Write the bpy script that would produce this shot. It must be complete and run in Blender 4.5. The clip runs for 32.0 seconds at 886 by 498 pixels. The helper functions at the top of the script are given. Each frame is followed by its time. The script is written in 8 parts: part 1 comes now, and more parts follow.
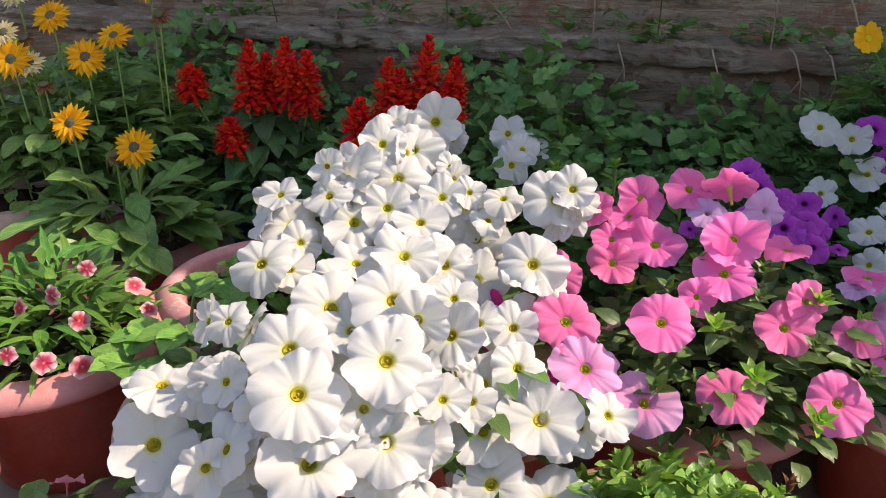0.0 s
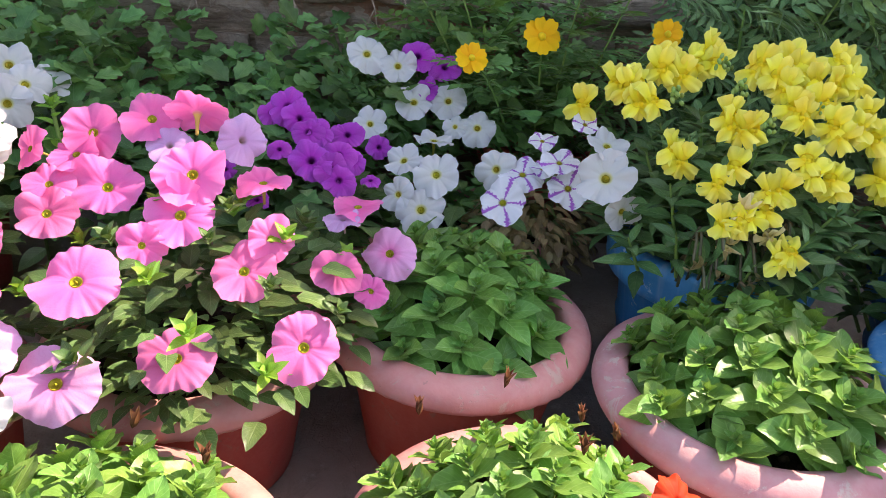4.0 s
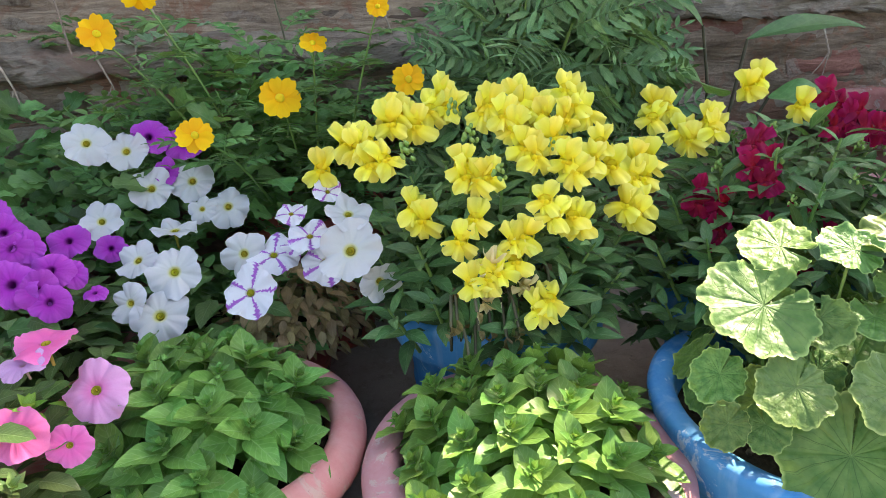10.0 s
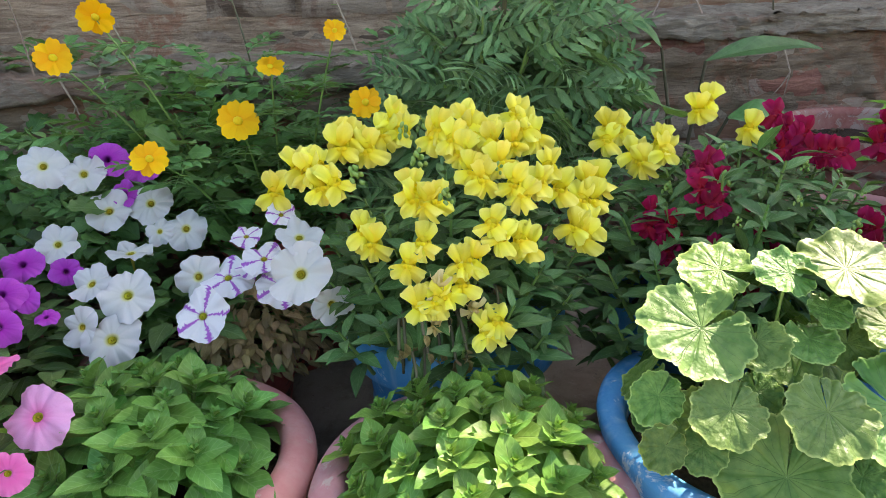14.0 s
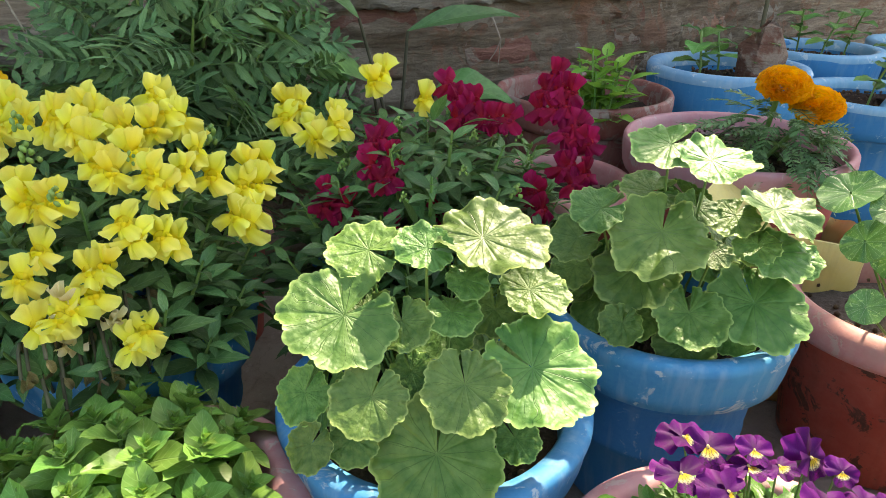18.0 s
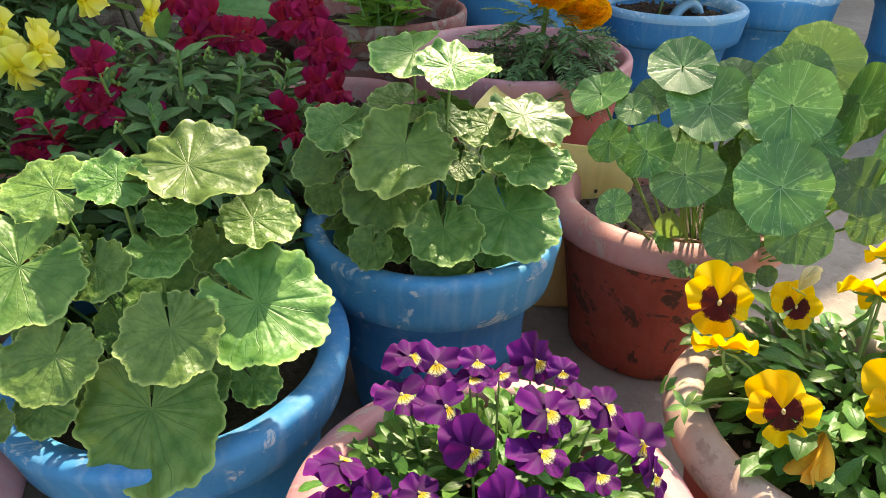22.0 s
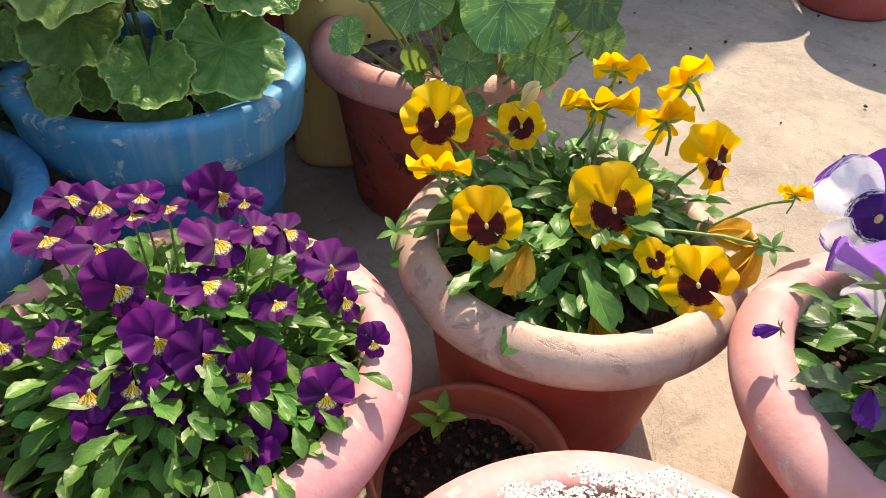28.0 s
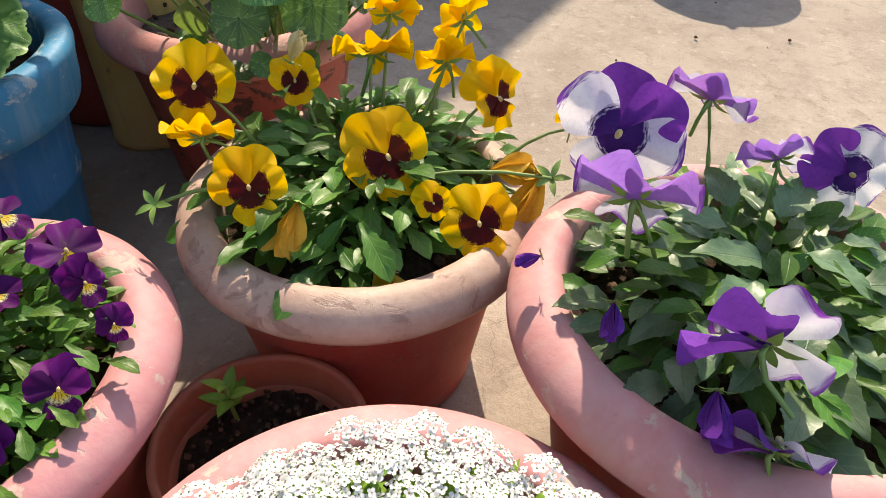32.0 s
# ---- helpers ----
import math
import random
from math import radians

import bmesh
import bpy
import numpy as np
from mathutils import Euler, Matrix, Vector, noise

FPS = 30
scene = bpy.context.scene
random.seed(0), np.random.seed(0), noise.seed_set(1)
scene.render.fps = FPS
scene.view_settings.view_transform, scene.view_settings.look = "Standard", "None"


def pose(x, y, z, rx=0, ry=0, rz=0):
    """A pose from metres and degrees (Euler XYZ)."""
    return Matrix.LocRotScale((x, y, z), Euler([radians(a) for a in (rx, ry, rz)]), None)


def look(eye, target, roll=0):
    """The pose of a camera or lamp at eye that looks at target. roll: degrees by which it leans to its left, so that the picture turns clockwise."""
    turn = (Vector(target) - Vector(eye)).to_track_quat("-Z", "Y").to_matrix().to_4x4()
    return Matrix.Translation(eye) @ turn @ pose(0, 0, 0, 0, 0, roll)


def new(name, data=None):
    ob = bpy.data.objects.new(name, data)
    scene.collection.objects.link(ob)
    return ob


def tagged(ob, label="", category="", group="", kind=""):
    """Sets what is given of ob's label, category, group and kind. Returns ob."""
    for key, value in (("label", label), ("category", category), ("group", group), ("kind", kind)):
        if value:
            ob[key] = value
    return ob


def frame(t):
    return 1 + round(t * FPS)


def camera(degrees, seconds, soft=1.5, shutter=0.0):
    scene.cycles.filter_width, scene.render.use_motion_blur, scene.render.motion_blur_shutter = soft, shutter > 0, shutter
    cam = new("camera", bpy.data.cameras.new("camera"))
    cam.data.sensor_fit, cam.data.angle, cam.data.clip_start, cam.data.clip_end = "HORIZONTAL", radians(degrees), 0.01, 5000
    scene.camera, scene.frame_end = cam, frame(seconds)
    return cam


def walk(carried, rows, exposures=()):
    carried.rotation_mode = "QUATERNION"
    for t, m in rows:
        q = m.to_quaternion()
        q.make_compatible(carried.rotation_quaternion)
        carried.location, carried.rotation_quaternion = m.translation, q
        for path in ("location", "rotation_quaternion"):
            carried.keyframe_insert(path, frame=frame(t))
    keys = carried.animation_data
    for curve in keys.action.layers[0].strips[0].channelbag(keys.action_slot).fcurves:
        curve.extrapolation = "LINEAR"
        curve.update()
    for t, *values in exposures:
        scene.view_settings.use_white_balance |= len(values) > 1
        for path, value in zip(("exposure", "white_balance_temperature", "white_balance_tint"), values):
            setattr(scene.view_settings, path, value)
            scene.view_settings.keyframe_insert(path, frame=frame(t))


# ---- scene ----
cam = camera(65.6, 32.0, 0.6)
METRES, EYE, TILT, LEAN, TURN = 1.6, 0.796, -24.5, 0.0, 0.0
ROWS = [
    (0.0, 0.0, 0.0, 0.0, 0.0, 0.0, -0.0),
    (0.5, 0.0342, 0.0105, -0.0095, -3.31, -1.49, 1.21),
    (1.0, 0.0582, 0.0179, -0.0142, -5.32, -2.8, 1.89),
    (1.5, 0.0812, 0.0283, -0.0162, -7.17, -3.73, 1.94),
    (2.0, 0.1076, 0.0364, -0.0163, -9.69, -3.84, 2.06),
    (2.5, 0.1325, 0.0423, -0.0157, -12.2, -3.97, 2.36),
    (3.0, 0.1719, 0.0479, -0.0159, -15.4, -3.99, 2.79),
    (3.5, 0.1973, 0.0483, -0.0187, -18.15, -4.19, 3.42),
    (4.0, 0.2282, 0.0495, -0.0214, -20.64, -4.33, 4.42),
    (4.5, 0.2581, 0.0489, -0.0191, -23.19, -3.73, 5.45),
    (6.5, 0.3594, 0.055, -0.0102, -30.13, -2.72, 11.24),
    (7.0, 0.3743, 0.0549, -0.0098, -31.84, -3.45, 12.43),
    (7.5, 0.3827, 0.0542, -0.0101, -33.32, -3.95, 13.34),
    (8.0, 0.3918, 0.0515, -0.0078, -34.22, -4.06, 14.31),
    (8.5, 0.394, 0.0478, -0.0038, -34.44, -3.87, 15.18),
    (9.0, 0.384, 0.0498, 0.0003, -33.9, -3.64, 15.49),
    (9.5, 0.3738, 0.0511, 0.0011, -32.65, -3.51, 14.87),
    (10.0, 0.3612, 0.0575, 0.0009, -30.95, -3.71, 13.96),
    (10.5, 0.3447, 0.0614, 0.0011, -28.61, -3.72, 12.91),
    (11.0, 0.3292, 0.0673, -0.0036, -26.35, -3.95, 11.87),
    (11.5, 0.3192, 0.0697, -0.0036, -24.65, -4.14, 11.57),
    (12.0, 0.3207, 0.0672, -0.0015, -24.13, -3.85, 11.79),
    (12.5, 0.3394, 0.0609, 0.0002, -25.1, -3.36, 12.15),
    (13.0, 0.356, 0.0502, 0.004, -27.21, -2.67, 13.0),
    (13.5, 0.3714, 0.0447, 0.0031, -29.48, -2.53, 13.71),
    (14.0, 0.3867, 0.0379, 0.0006, -31.83, -2.79, 14.16),
    (14.5, 0.4031, 0.0332, -0.0067, -34.36, -4.47, 14.62),
    (15.0, 0.4263, 0.0308, -0.0109, -37.67, -6.98, 15.25),
    (15.5, 0.4413, 0.0247, -0.012, -40.24, -7.86, 16.13),
    (17.5, 0.4859, 0.0021, -0.0204, -46.89, -9.05, 18.11),
    (18.0, 0.4947, -0.0052, -0.0247, -48.32, -9.54, 18.17),
    (18.5, 0.503, -0.0125, -0.0295, -49.79, -9.98, 18.32),
    (19.0, 0.5137, -0.0203, -0.0319, -51.26, -10.36, 18.82),
    (19.5, 0.5194, -0.0242, -0.0345, -52.3, -10.94, 19.34),
    (20.0, 0.5277, -0.0264, -0.04, -53.39, -13.02, 20.38),
    (20.5, 0.5392, -0.033, -0.0433, -55.02, -15.06, 21.17),
    (21.0, 0.553, -0.0393, -0.0568, -57.25, -16.47, 20.72),
    (21.5, 0.5593, -0.0472, -0.0634, -58.94, -17.55, 20.49),
    (22.0, 0.5681, -0.0523, -0.0715, -60.43, -18.74, 20.63),
    (22.5, 0.5697, -0.058, -0.0768, -61.61, -19.58, 20.79),
    (23.0, 0.5749, -0.0674, -0.0846, -62.62, -20.09, 20.48),
    (23.5, 0.5785, -0.076, -0.0919, -63.23, -20.57, 20.29),
    (24.0, 0.5829, -0.0829, -0.0978, -63.64, -21.44, 20.54),
    (24.5, 0.5868, -0.0902, -0.1008, -64.17, -22.23, 21.03),
    (26.5, 0.5936, -0.1088, -0.1272, -66.27, -25.92, 20.81),
    (27.0, 0.5966, -0.1081, -0.1364, -67.05, -28.04, 20.74),
    (27.5, 0.6059, -0.1131, -0.1457, -68.96, -30.02, 20.62),
    (28.0, 0.6149, -0.124, -0.1531, -71.26, -31.43, 20.75),
    (28.5, 0.6174, -0.1338, -0.1581, -72.91, -32.16, 21.15),
    (29.0, 0.616, -0.147, -0.1649, -74.08, -32.67, 21.53),
    (29.5, 0.6193, -0.1548, -0.1693, -74.22, -32.58, 21.97),
    (30.0, 0.6227, -0.1641, -0.1741, -74.38, -32.59, 22.3),
    (30.5, 0.6311, -0.1704, -0.1801, -76.11, -33.4, 22.37),
    (31.0, 0.6305, -0.1759, -0.1857, -78.27, -34.72, 22.63),
    (31.5, 0.6295, -0.1784, -0.188, -79.66, -36.02, 22.93),
    (32.0, 0.6385, -0.1864, -0.1981, -81.42, -37.41, 22.69),
]
walk(cam, [(t, pose(0, 0, EYE, TILT, LEAN, TURN) @ pose(METRES * x, METRES * y, METRES * z, 90 + pitch, roll, yaw)) for t, x, y, z, yaw, pitch, roll in ROWS],
     exposures=[(0.0, 1.22, 8000, 18), (1.0, 1.2, 8000, 19), (2.0, 1.32, 8000, 20), (4.0, 2.12, 8000, 20), (9.0, 2.46, 8100, 16), (14.0, 2.36, 8200, 14), (19.0, 2.1, 8700, 9), (24.0, 1.85, 8600, 10), (27.0, 1.75, 8300, 11), (28.0, 1.55, 8200, 12), (32.0, 1.2, 8000, 13)])
# top of the back wall, set by where its shade has to end
BACK_TOP = 2.74

# ---- light: a low sun from beyond the garden wall, clear sky ----
SUN_AZ, SUN_EL = radians(8), radians(44)
world = bpy.data.worlds.new("sky")
scene.world = world
world.use_nodes = True
wn = world.node_tree
sky = wn.nodes.new("ShaderNodeTexSky")
sky.sky_type = "NISHITA"
sky.sun_disc = False
sky.sun_elevation = SUN_EL
sky.sun_rotation = radians(90) - SUN_AZ
wn.links.new(sky.outputs[0], wn.nodes["Background"].inputs[0])
wn.nodes["Background"].inputs[1].default_value = 0.15
sun = new("sun", bpy.data.lights.new("sun", "SUN"))
sun.data.energy = 3.0
sun.data.angle = radians(0.6)
sun.data.color = (1.0, 0.955, 0.88)
sun.matrix_world = look((8 * math.cos(SUN_AZ), 8 * math.sin(SUN_AZ), 8 * math.tan(SUN_EL)), (0, 0, 0))

# ---- materials ----
def material(name):
    m = bpy.data.materials.new(name)
    m.use_nodes = True
    t = m.node_tree
    return m, t, t.nodes["Principled BSDF"]


def node(t, kind, **settings):
    n = t.nodes.new("ShaderNode" + kind)
    for key, value in settings.items():
        if key in n.inputs:
            n.inputs[key].default_value = value
    return n


def noise_of(t, scale, detail=4.0, rough=0.55, coords="Object", distort=0.0):
    c = t.nodes.new("ShaderNodeTexCoord")
    n = node(t, "TexNoise", Scale=scale, Detail=detail, Roughness=rough, Distortion=distort)
    t.links.new(c.outputs[coords], n.inputs["Vector"])
    return n.outputs["Fac"]


def ramp(t, source, stops):
    r = t.nodes.new("ShaderNodeValToRGB")
    e = r.color_ramp.elements
    while len(e) < len(stops):
        e.new(0.5)
    for el, (p, c) in zip(e, stops):
        el.position = p
        el.color = (*c, 1) if len(c) == 3 else c
    t.links.new(source, r.inputs[0])
    return r.outputs[0]


def mixed(t, fac, a, b, blend="MIX"):
    m = t.nodes.new("ShaderNodeMix")
    m.data_type, m.blend_type = "RGBA", blend
    for sock, v in ((m.inputs[0], fac), (m.inputs[6], a), (m.inputs[7], b)):
        if hasattr(v, "is_linked"):
            t.links.new(v, sock)
        elif isinstance(v, tuple):
            sock.default_value = (*v, 1)
        else:
            sock.default_value = v
    return m.outputs[2]


def calc(t, op, a, b=0.0, c=0.0):
    m = t.nodes.new("ShaderNodeMath")
    m.operation = op
    for sock, v in zip(m.inputs, (a, b, c)):
        if hasattr(v, "is_linked"):
            t.links.new(v, sock)
        else:
            sock.default_value = v
    return m.outputs[0]


def bump(t, bsdf, height, strength=0.3, distance=0.002):
    b = node(t, "Bump", Strength=strength, Distance=distance)
    t.links.new(height, b.inputs["Height"])
    t.links.new(b.outputs[0], bsdf.inputs["Normal"])


def uv_of(t):
    u = t.nodes.new("ShaderNodeUVMap")
    s = t.nodes.new("ShaderNodeSeparateXYZ")
    t.links.new(u.outputs[0], s.inputs[0])
    return s.outputs[0], s.outputs[1]


def vary(t, colour, amount=0.25, hue=0.02):
    """Shift a colour piece by piece: by object, and by island within joined ones."""
    o = t.nodes.new("ShaderNodeObjectInfo").outputs["Random"]
    g = t.nodes.new("ShaderNodeNewGeometry").outputs["Random Per Island"]
    r = calc(t, "FRACT", calc(t, "ADD", o, g))
    h = t.nodes.new("ShaderNodeHueSaturation")
    t.links.new(calc(t, "MULTIPLY_ADD", r, 2 * amount, 1 - amount), h.inputs["Value"])
    r2 = calc(t, "FRACT", calc(t, "MULTIPLY", r, 7.31))
    t.links.new(calc(t, "MULTIPLY_ADD", r2, 2 * hue, 0.5 - hue), h.inputs["Hue"])
    t.links.new(colour, h.inputs["Color"])
    return h.outputs[0]


def thin(t, bsdf, colour, through_it=0.35):
    """Let light pass through a leaf or a petal."""
    tr = t.nodes.new("ShaderNodeBsdfTranslucent")
    t.links.new(colour, tr.inputs[0])
    mx = t.nodes.new("ShaderNodeMixShader")
    mx.inputs[0].default_value = through_it
    t.links.new(bsdf.outputs[0], mx.inputs[1])
    t.links.new(tr.outputs[0], mx.inputs[2])
    t.links.new(mx.outputs[0], t.nodes["Material Output"].inputs[0])


def leaf_material(name, dark, light, vein, sheen=0.3, through_it=0.26, amount=0.25, veins=9.0, polar=0, speckle=None, rough=0.4, relief=0.5, quilt=0.0, show=0.55, fuzz=0.04):
    m, t, b = material(name)
    u, v = uv_of(t)
    if polar:
        # veins spread from the stalk: u runs outward, v round the blade
        v = calc(t, "ADD", v, calc(t, "MULTIPLY", calc(t, "SUBTRACT", noise_of(t, 32, 2), 0.5), calc(t, "MULTIPLY", u, 0.09)))
        fan = calc(t, "ABSOLUTE", calc(t, "SINE", calc(t, "MULTIPLY", v, math.pi * polar)))
        line = calc(t, "SUBTRACT", 1.0, calc(t, "MINIMUM", calc(t, "DIVIDE", calc(t, "MULTIPLY", fan, u), 0.035), 1.0))
        fork = calc(t, "ABSOLUTE", calc(t, "SINE", calc(t, "MULTIPLY_ADD", v, math.pi * polar * 3, calc(t, "MULTIPLY", noise_of(t, 30, 2), 1.2))))
        fork = calc(t, "SUBTRACT", 1.0, calc(t, "MINIMUM", calc(t, "DIVIDE", calc(t, "MULTIPLY", fork, u), 0.05), 1.0))
        line = calc(t, "MAXIMUM", line, calc(t, "MULTIPLY", fork, calc(t, "GREATER_THAN", u, 0.4)))
        line = calc(t, "MULTIPLY", line, calc(t, "SUBTRACT", 1.0, calc(t, "LESS_THAN", u, 0.03)))
    else:
        side = calc(t, "ABSOLUTE", calc(t, "SUBTRACT", u, 0.5))
        mid = calc(t, "SUBTRACT", 1.0, calc(t, "MINIMUM", calc(t, "DIVIDE", side, 0.035), 1.0))
        ribs = calc(t, "SINE", calc(t, "MULTIPLY", calc(t, "SUBTRACT", v, calc(t, "MULTIPLY", side, 0.6)), veins * 6.283))
        ribs = calc(t, "MULTIPLY", calc(t, "GREATER_THAN", ribs, 0.88), 0.45)
        line = calc(t, "MAXIMUM", mid, ribs)
    mott = noise_of(t, 60, 5)
    base = ramp(t, mott, [(0.3, dark), (0.7, light)])
    col = mixed(t, calc(t, "MULTIPLY", line, show), base, vein)
    if quilt:
        # a paler margin: the light caught by the leaf's edge, put into the colour
        col = mixed(t, ramp(t, u, [(0.93, (0, 0, 0)), (0.99, (0.75, 0.75, 0.75))]), col, (0.34, 0.47, 0.13))
    if speckle:
        sp = noise_of(t, 95, 6, 0.7)
        col = mixed(t, ramp(t, sp, [(0.56, (0, 0, 0)), (0.62, (0.8, 0.8, 0.8))]), col, speckle)
    col = vary(t, col, amount)
    t.links.new(col, b.inputs["Base Color"])
    b.inputs["Roughness"].default_value = rough
    b.inputs["Specular IOR Level"].default_value = sheen
    b.inputs["Sheen Weight"].default_value = fuzz
    fine = calc(t, "MULTIPLY_ADD", line, -0.7 if not quilt else -0.35, calc(t, "MULTIPLY", noise_of(t, 220, 3), 0.6))
    if quilt:
        fine = calc(t, "MULTIPLY_ADD", noise_of(t, 75, 2), quilt * 2.2, fine)
    bump(t, b, fine, relief, 0.0015)
    thin(t, b, mixed(t, 0.45, col, (0.30, 0.52, 0.05)), through_it)
    return m


def petal_material(name, stops, streak, streaks=38.0, strength=0.25, through_it=0.38, amount=0.12, star=None, ragged=0.0, hue=0.01):
    """u runs outward from the flower's eye, v round it."""
    m, t, b = material(name)
    u, v = uv_of(t)
    if ragged:
        u = calc(t, "ADD", u, calc(t, "MULTIPLY", calc(t, "SUBTRACT", noise_of(t, 26, 3, coords="UV"), 0.5), ragged))
    col = ramp(t, u, stops)
    wob = calc(t, "MULTIPLY", noise_of(t, 14, 3, coords="UV"), 0.09)
    ray = calc(t, "SINE", calc(t, "MULTIPLY", calc(t, "ADD", v, wob), 6.283 * streaks))
    ray = calc(t, "MULTIPLY", calc(t, "MAXIMUM", calc(t, "SUBTRACT", ray, 0.35), 0.0), strength)
    col = mixed(t, ray, col, streak)
    if star:
        s = calc(t, "ABSOLUTE", calc(t, "SINE", calc(t, "MULTIPLY", calc(t, "ADD", v, wob), math.pi * 5)))
        col = mixed(t, ramp(t, s, [(0.2, (1, 1, 1)), (0.34, (0, 0, 0))]), col, star)
    col = vary(t, col, amount, hue)
    t.links.new(col, b.inputs["Base Color"])
    b.inputs["Roughness"].default_value = 0.6
    b.inputs["Specular IOR Level"].default_value = 0.15
    b.inputs["Sheen Weight"].default_value = 0.02
    bump(t, b, calc(t, "MULTIPLY_ADD", ray, 0.5, calc(t, "MULTIPLY_ADD", noise_of(t, 46, 3, 0.6, distort=0.8), 2.2, calc(t, "MULTIPLY", noise_of(t, 120, 4), 1.0))), 0.3, 0.0012)
    thin(t, b, col, through_it)
    return m


def paint_material(name, colour, faded, dirt, wear=0.55, rough=0.6, patch=14.0, relief=0.35, dusty=0.45):
    m, t, b = material(name)
    big, fine = noise_of(t, patch, 6, 0.6), noise_of(t, 160, 4)
    col = ramp(t, big, [(0.34, colour), (0.72, faded)])
    chips = ramp(t, noise_of(t, 24, 8, 0.68, distort=0.6), [(wear, (0, 0, 0)), (wear + 0.04, (1, 1, 1))])
    col = mixed(t, chips, col, dirt)
    streak = t.nodes.new("ShaderNodeMapping")
    c = t.nodes.new("ShaderNodeTexCoord")
    streak.inputs["Scale"].default_value = (60, 60, 4)
    t.links.new(c.outputs["Object"], streak.inputs[0])
    sn = node(t, "TexNoise", Scale=1.0, Detail=4.0)
    t.links.new(streak.outputs[0], sn.inputs["Vector"])
    col = mixed(t, ramp(t, sn.outputs["Fac"], [(0.5, (0, 0, 0)), (0.8, (0.4, 0.4, 0.4))]), col, dirt)
    dust = ramp(t, noise_of(t, 7, 9, 0.75, distort=1.0), [(0.42, (0, 0, 0)), (0.66, (0.6, 0.6, 0.6))])
    col = mixed(t, calc(t, "MULTIPLY", dust, calc(t, "MULTIPLY_ADD", fine, 1.2, -0.1)), col, tuple((1 - dusty) * c + dusty * g for c, g in zip(faded, (0.50, 0.45, 0.40))))
    specks = ramp(t, noise_of(t, 75, 4, 0.8), [(0.66, (0, 0, 0)), (0.70, (0.55, 0.55, 0.55))])
    col = mixed(t, specks, col, tuple(0.45 * c for c in dirt))
    col = mixed(t, calc(t, "MULTIPLY", fine, 0.25), col, faded)
    t.links.new(vary(t, col, 0.08, 0.006), b.inputs["Base Color"])
    b.inputs["Roughness"].default_value = rough
    b.inputs["Specular IOR Level"].default_value = 0.35
    bump(t, b, calc(t, "ADD", calc(t, "MULTIPLY", fine, 0.6), calc(t, "MULTIPLY", chips, -0.5)), relief, 0.002)
    return m


def plain_material(name, dark, light, scale=80.0, rough=0.8, relief=0.5, depth=0.003, amount=0.15):
    m, t, b = material(name)
    n1, n2 = noise_of(t, scale, 8, 0.65), noise_of(t, scale * 0.13, 5)
    col = mixed(t, calc(t, "MULTIPLY", n2, 0.6), ramp(t, n1, [(0.3, dark), (0.7, light)]), dark)
    t.links.new(vary(t, col, amount), b.inputs["Base Color"])
    b.inputs["Roughness"].default_value = rough
    b.inputs["Specular IOR Level"].default_value = 0.12 if rough > 0.9 else 0.5
    bump(t, b, n1, relief, depth)
    return m


M = {}
M["leaf_petunia"] = leaf_material("petunia_leaf", (0.04, 0.085, 0.024), (0.10, 0.18, 0.05), (0.19, 0.28, 0.11), amount=0.4, through_it=0.2)
M["leaf_phlox"] = leaf_material("seedling_leaf", (0.066, 0.20, 0.034), (0.165, 0.37, 0.078), (0.28, 0.46, 0.17), veins=7, amount=0.3)
M["leaf_phlox_pale"] = leaf_material("pale_seedling_leaf", (0.085, 0.21, 0.034), (0.17, 0.34, 0.065), (0.30, 0.47, 0.14), veins=7, amount=0.3)
M["leaf_snap"] = leaf_material("snapdragon_leaf", (0.035, 0.10, 0.028), (0.09, 0.195, 0.06), (0.16, 0.26, 0.11), veins=5, rough=0.42, amount=0.45, through_it=0.15)
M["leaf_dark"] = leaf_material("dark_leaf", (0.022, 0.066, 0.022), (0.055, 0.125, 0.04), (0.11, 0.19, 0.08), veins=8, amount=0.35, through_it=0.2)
M["leaf_calendula"] = leaf_material("calendula_leaf", (0.07, 0.16, 0.04), (0.15, 0.28, 0.07), (0.30, 0.42, 0.18), veins=6)
M["leaf_bed"] = leaf_material("bed_leaf", (0.044, 0.13, 0.034), (0.11, 0.255, 0.07), (0.15, 0.28, 0.10), veins=6, amount=0.4)
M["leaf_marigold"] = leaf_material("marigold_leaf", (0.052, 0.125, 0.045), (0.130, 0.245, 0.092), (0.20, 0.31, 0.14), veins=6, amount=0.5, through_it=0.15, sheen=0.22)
M["leaf_pansy"] = leaf_material("pansy_leaf", (0.035, 0.115, 0.018), (0.092, 0.225, 0.036), (0.20, 0.36, 0.09), veins=6, amount=0.38)
M["leaf_grey"] = leaf_material("grey_green_leaf", (0.075, 0.15, 0.07), (0.15, 0.24, 0.12), (0.24, 0.33, 0.19), veins=6, sheen=0.5, amount=0.35)
M["leaf_bright"] = leaf_material("young_leaf", (0.14, 0.34, 0.03), (0.25, 0.46, 0.07), (0.36, 0.56, 0.16), veins=6, through_it=0.4)
M["leaf_geranium"] = leaf_material("geranium_leaf", (0.038, 0.122, 0.016), (0.140, 0.245, 0.052), (0.026, 0.075, 0.012), polar=9, sheen=0.32, amount=0.24, through_it=0.07, rough=0.46, relief=0.6, quilt=1.3, show=0.7, fuzz=0.03)
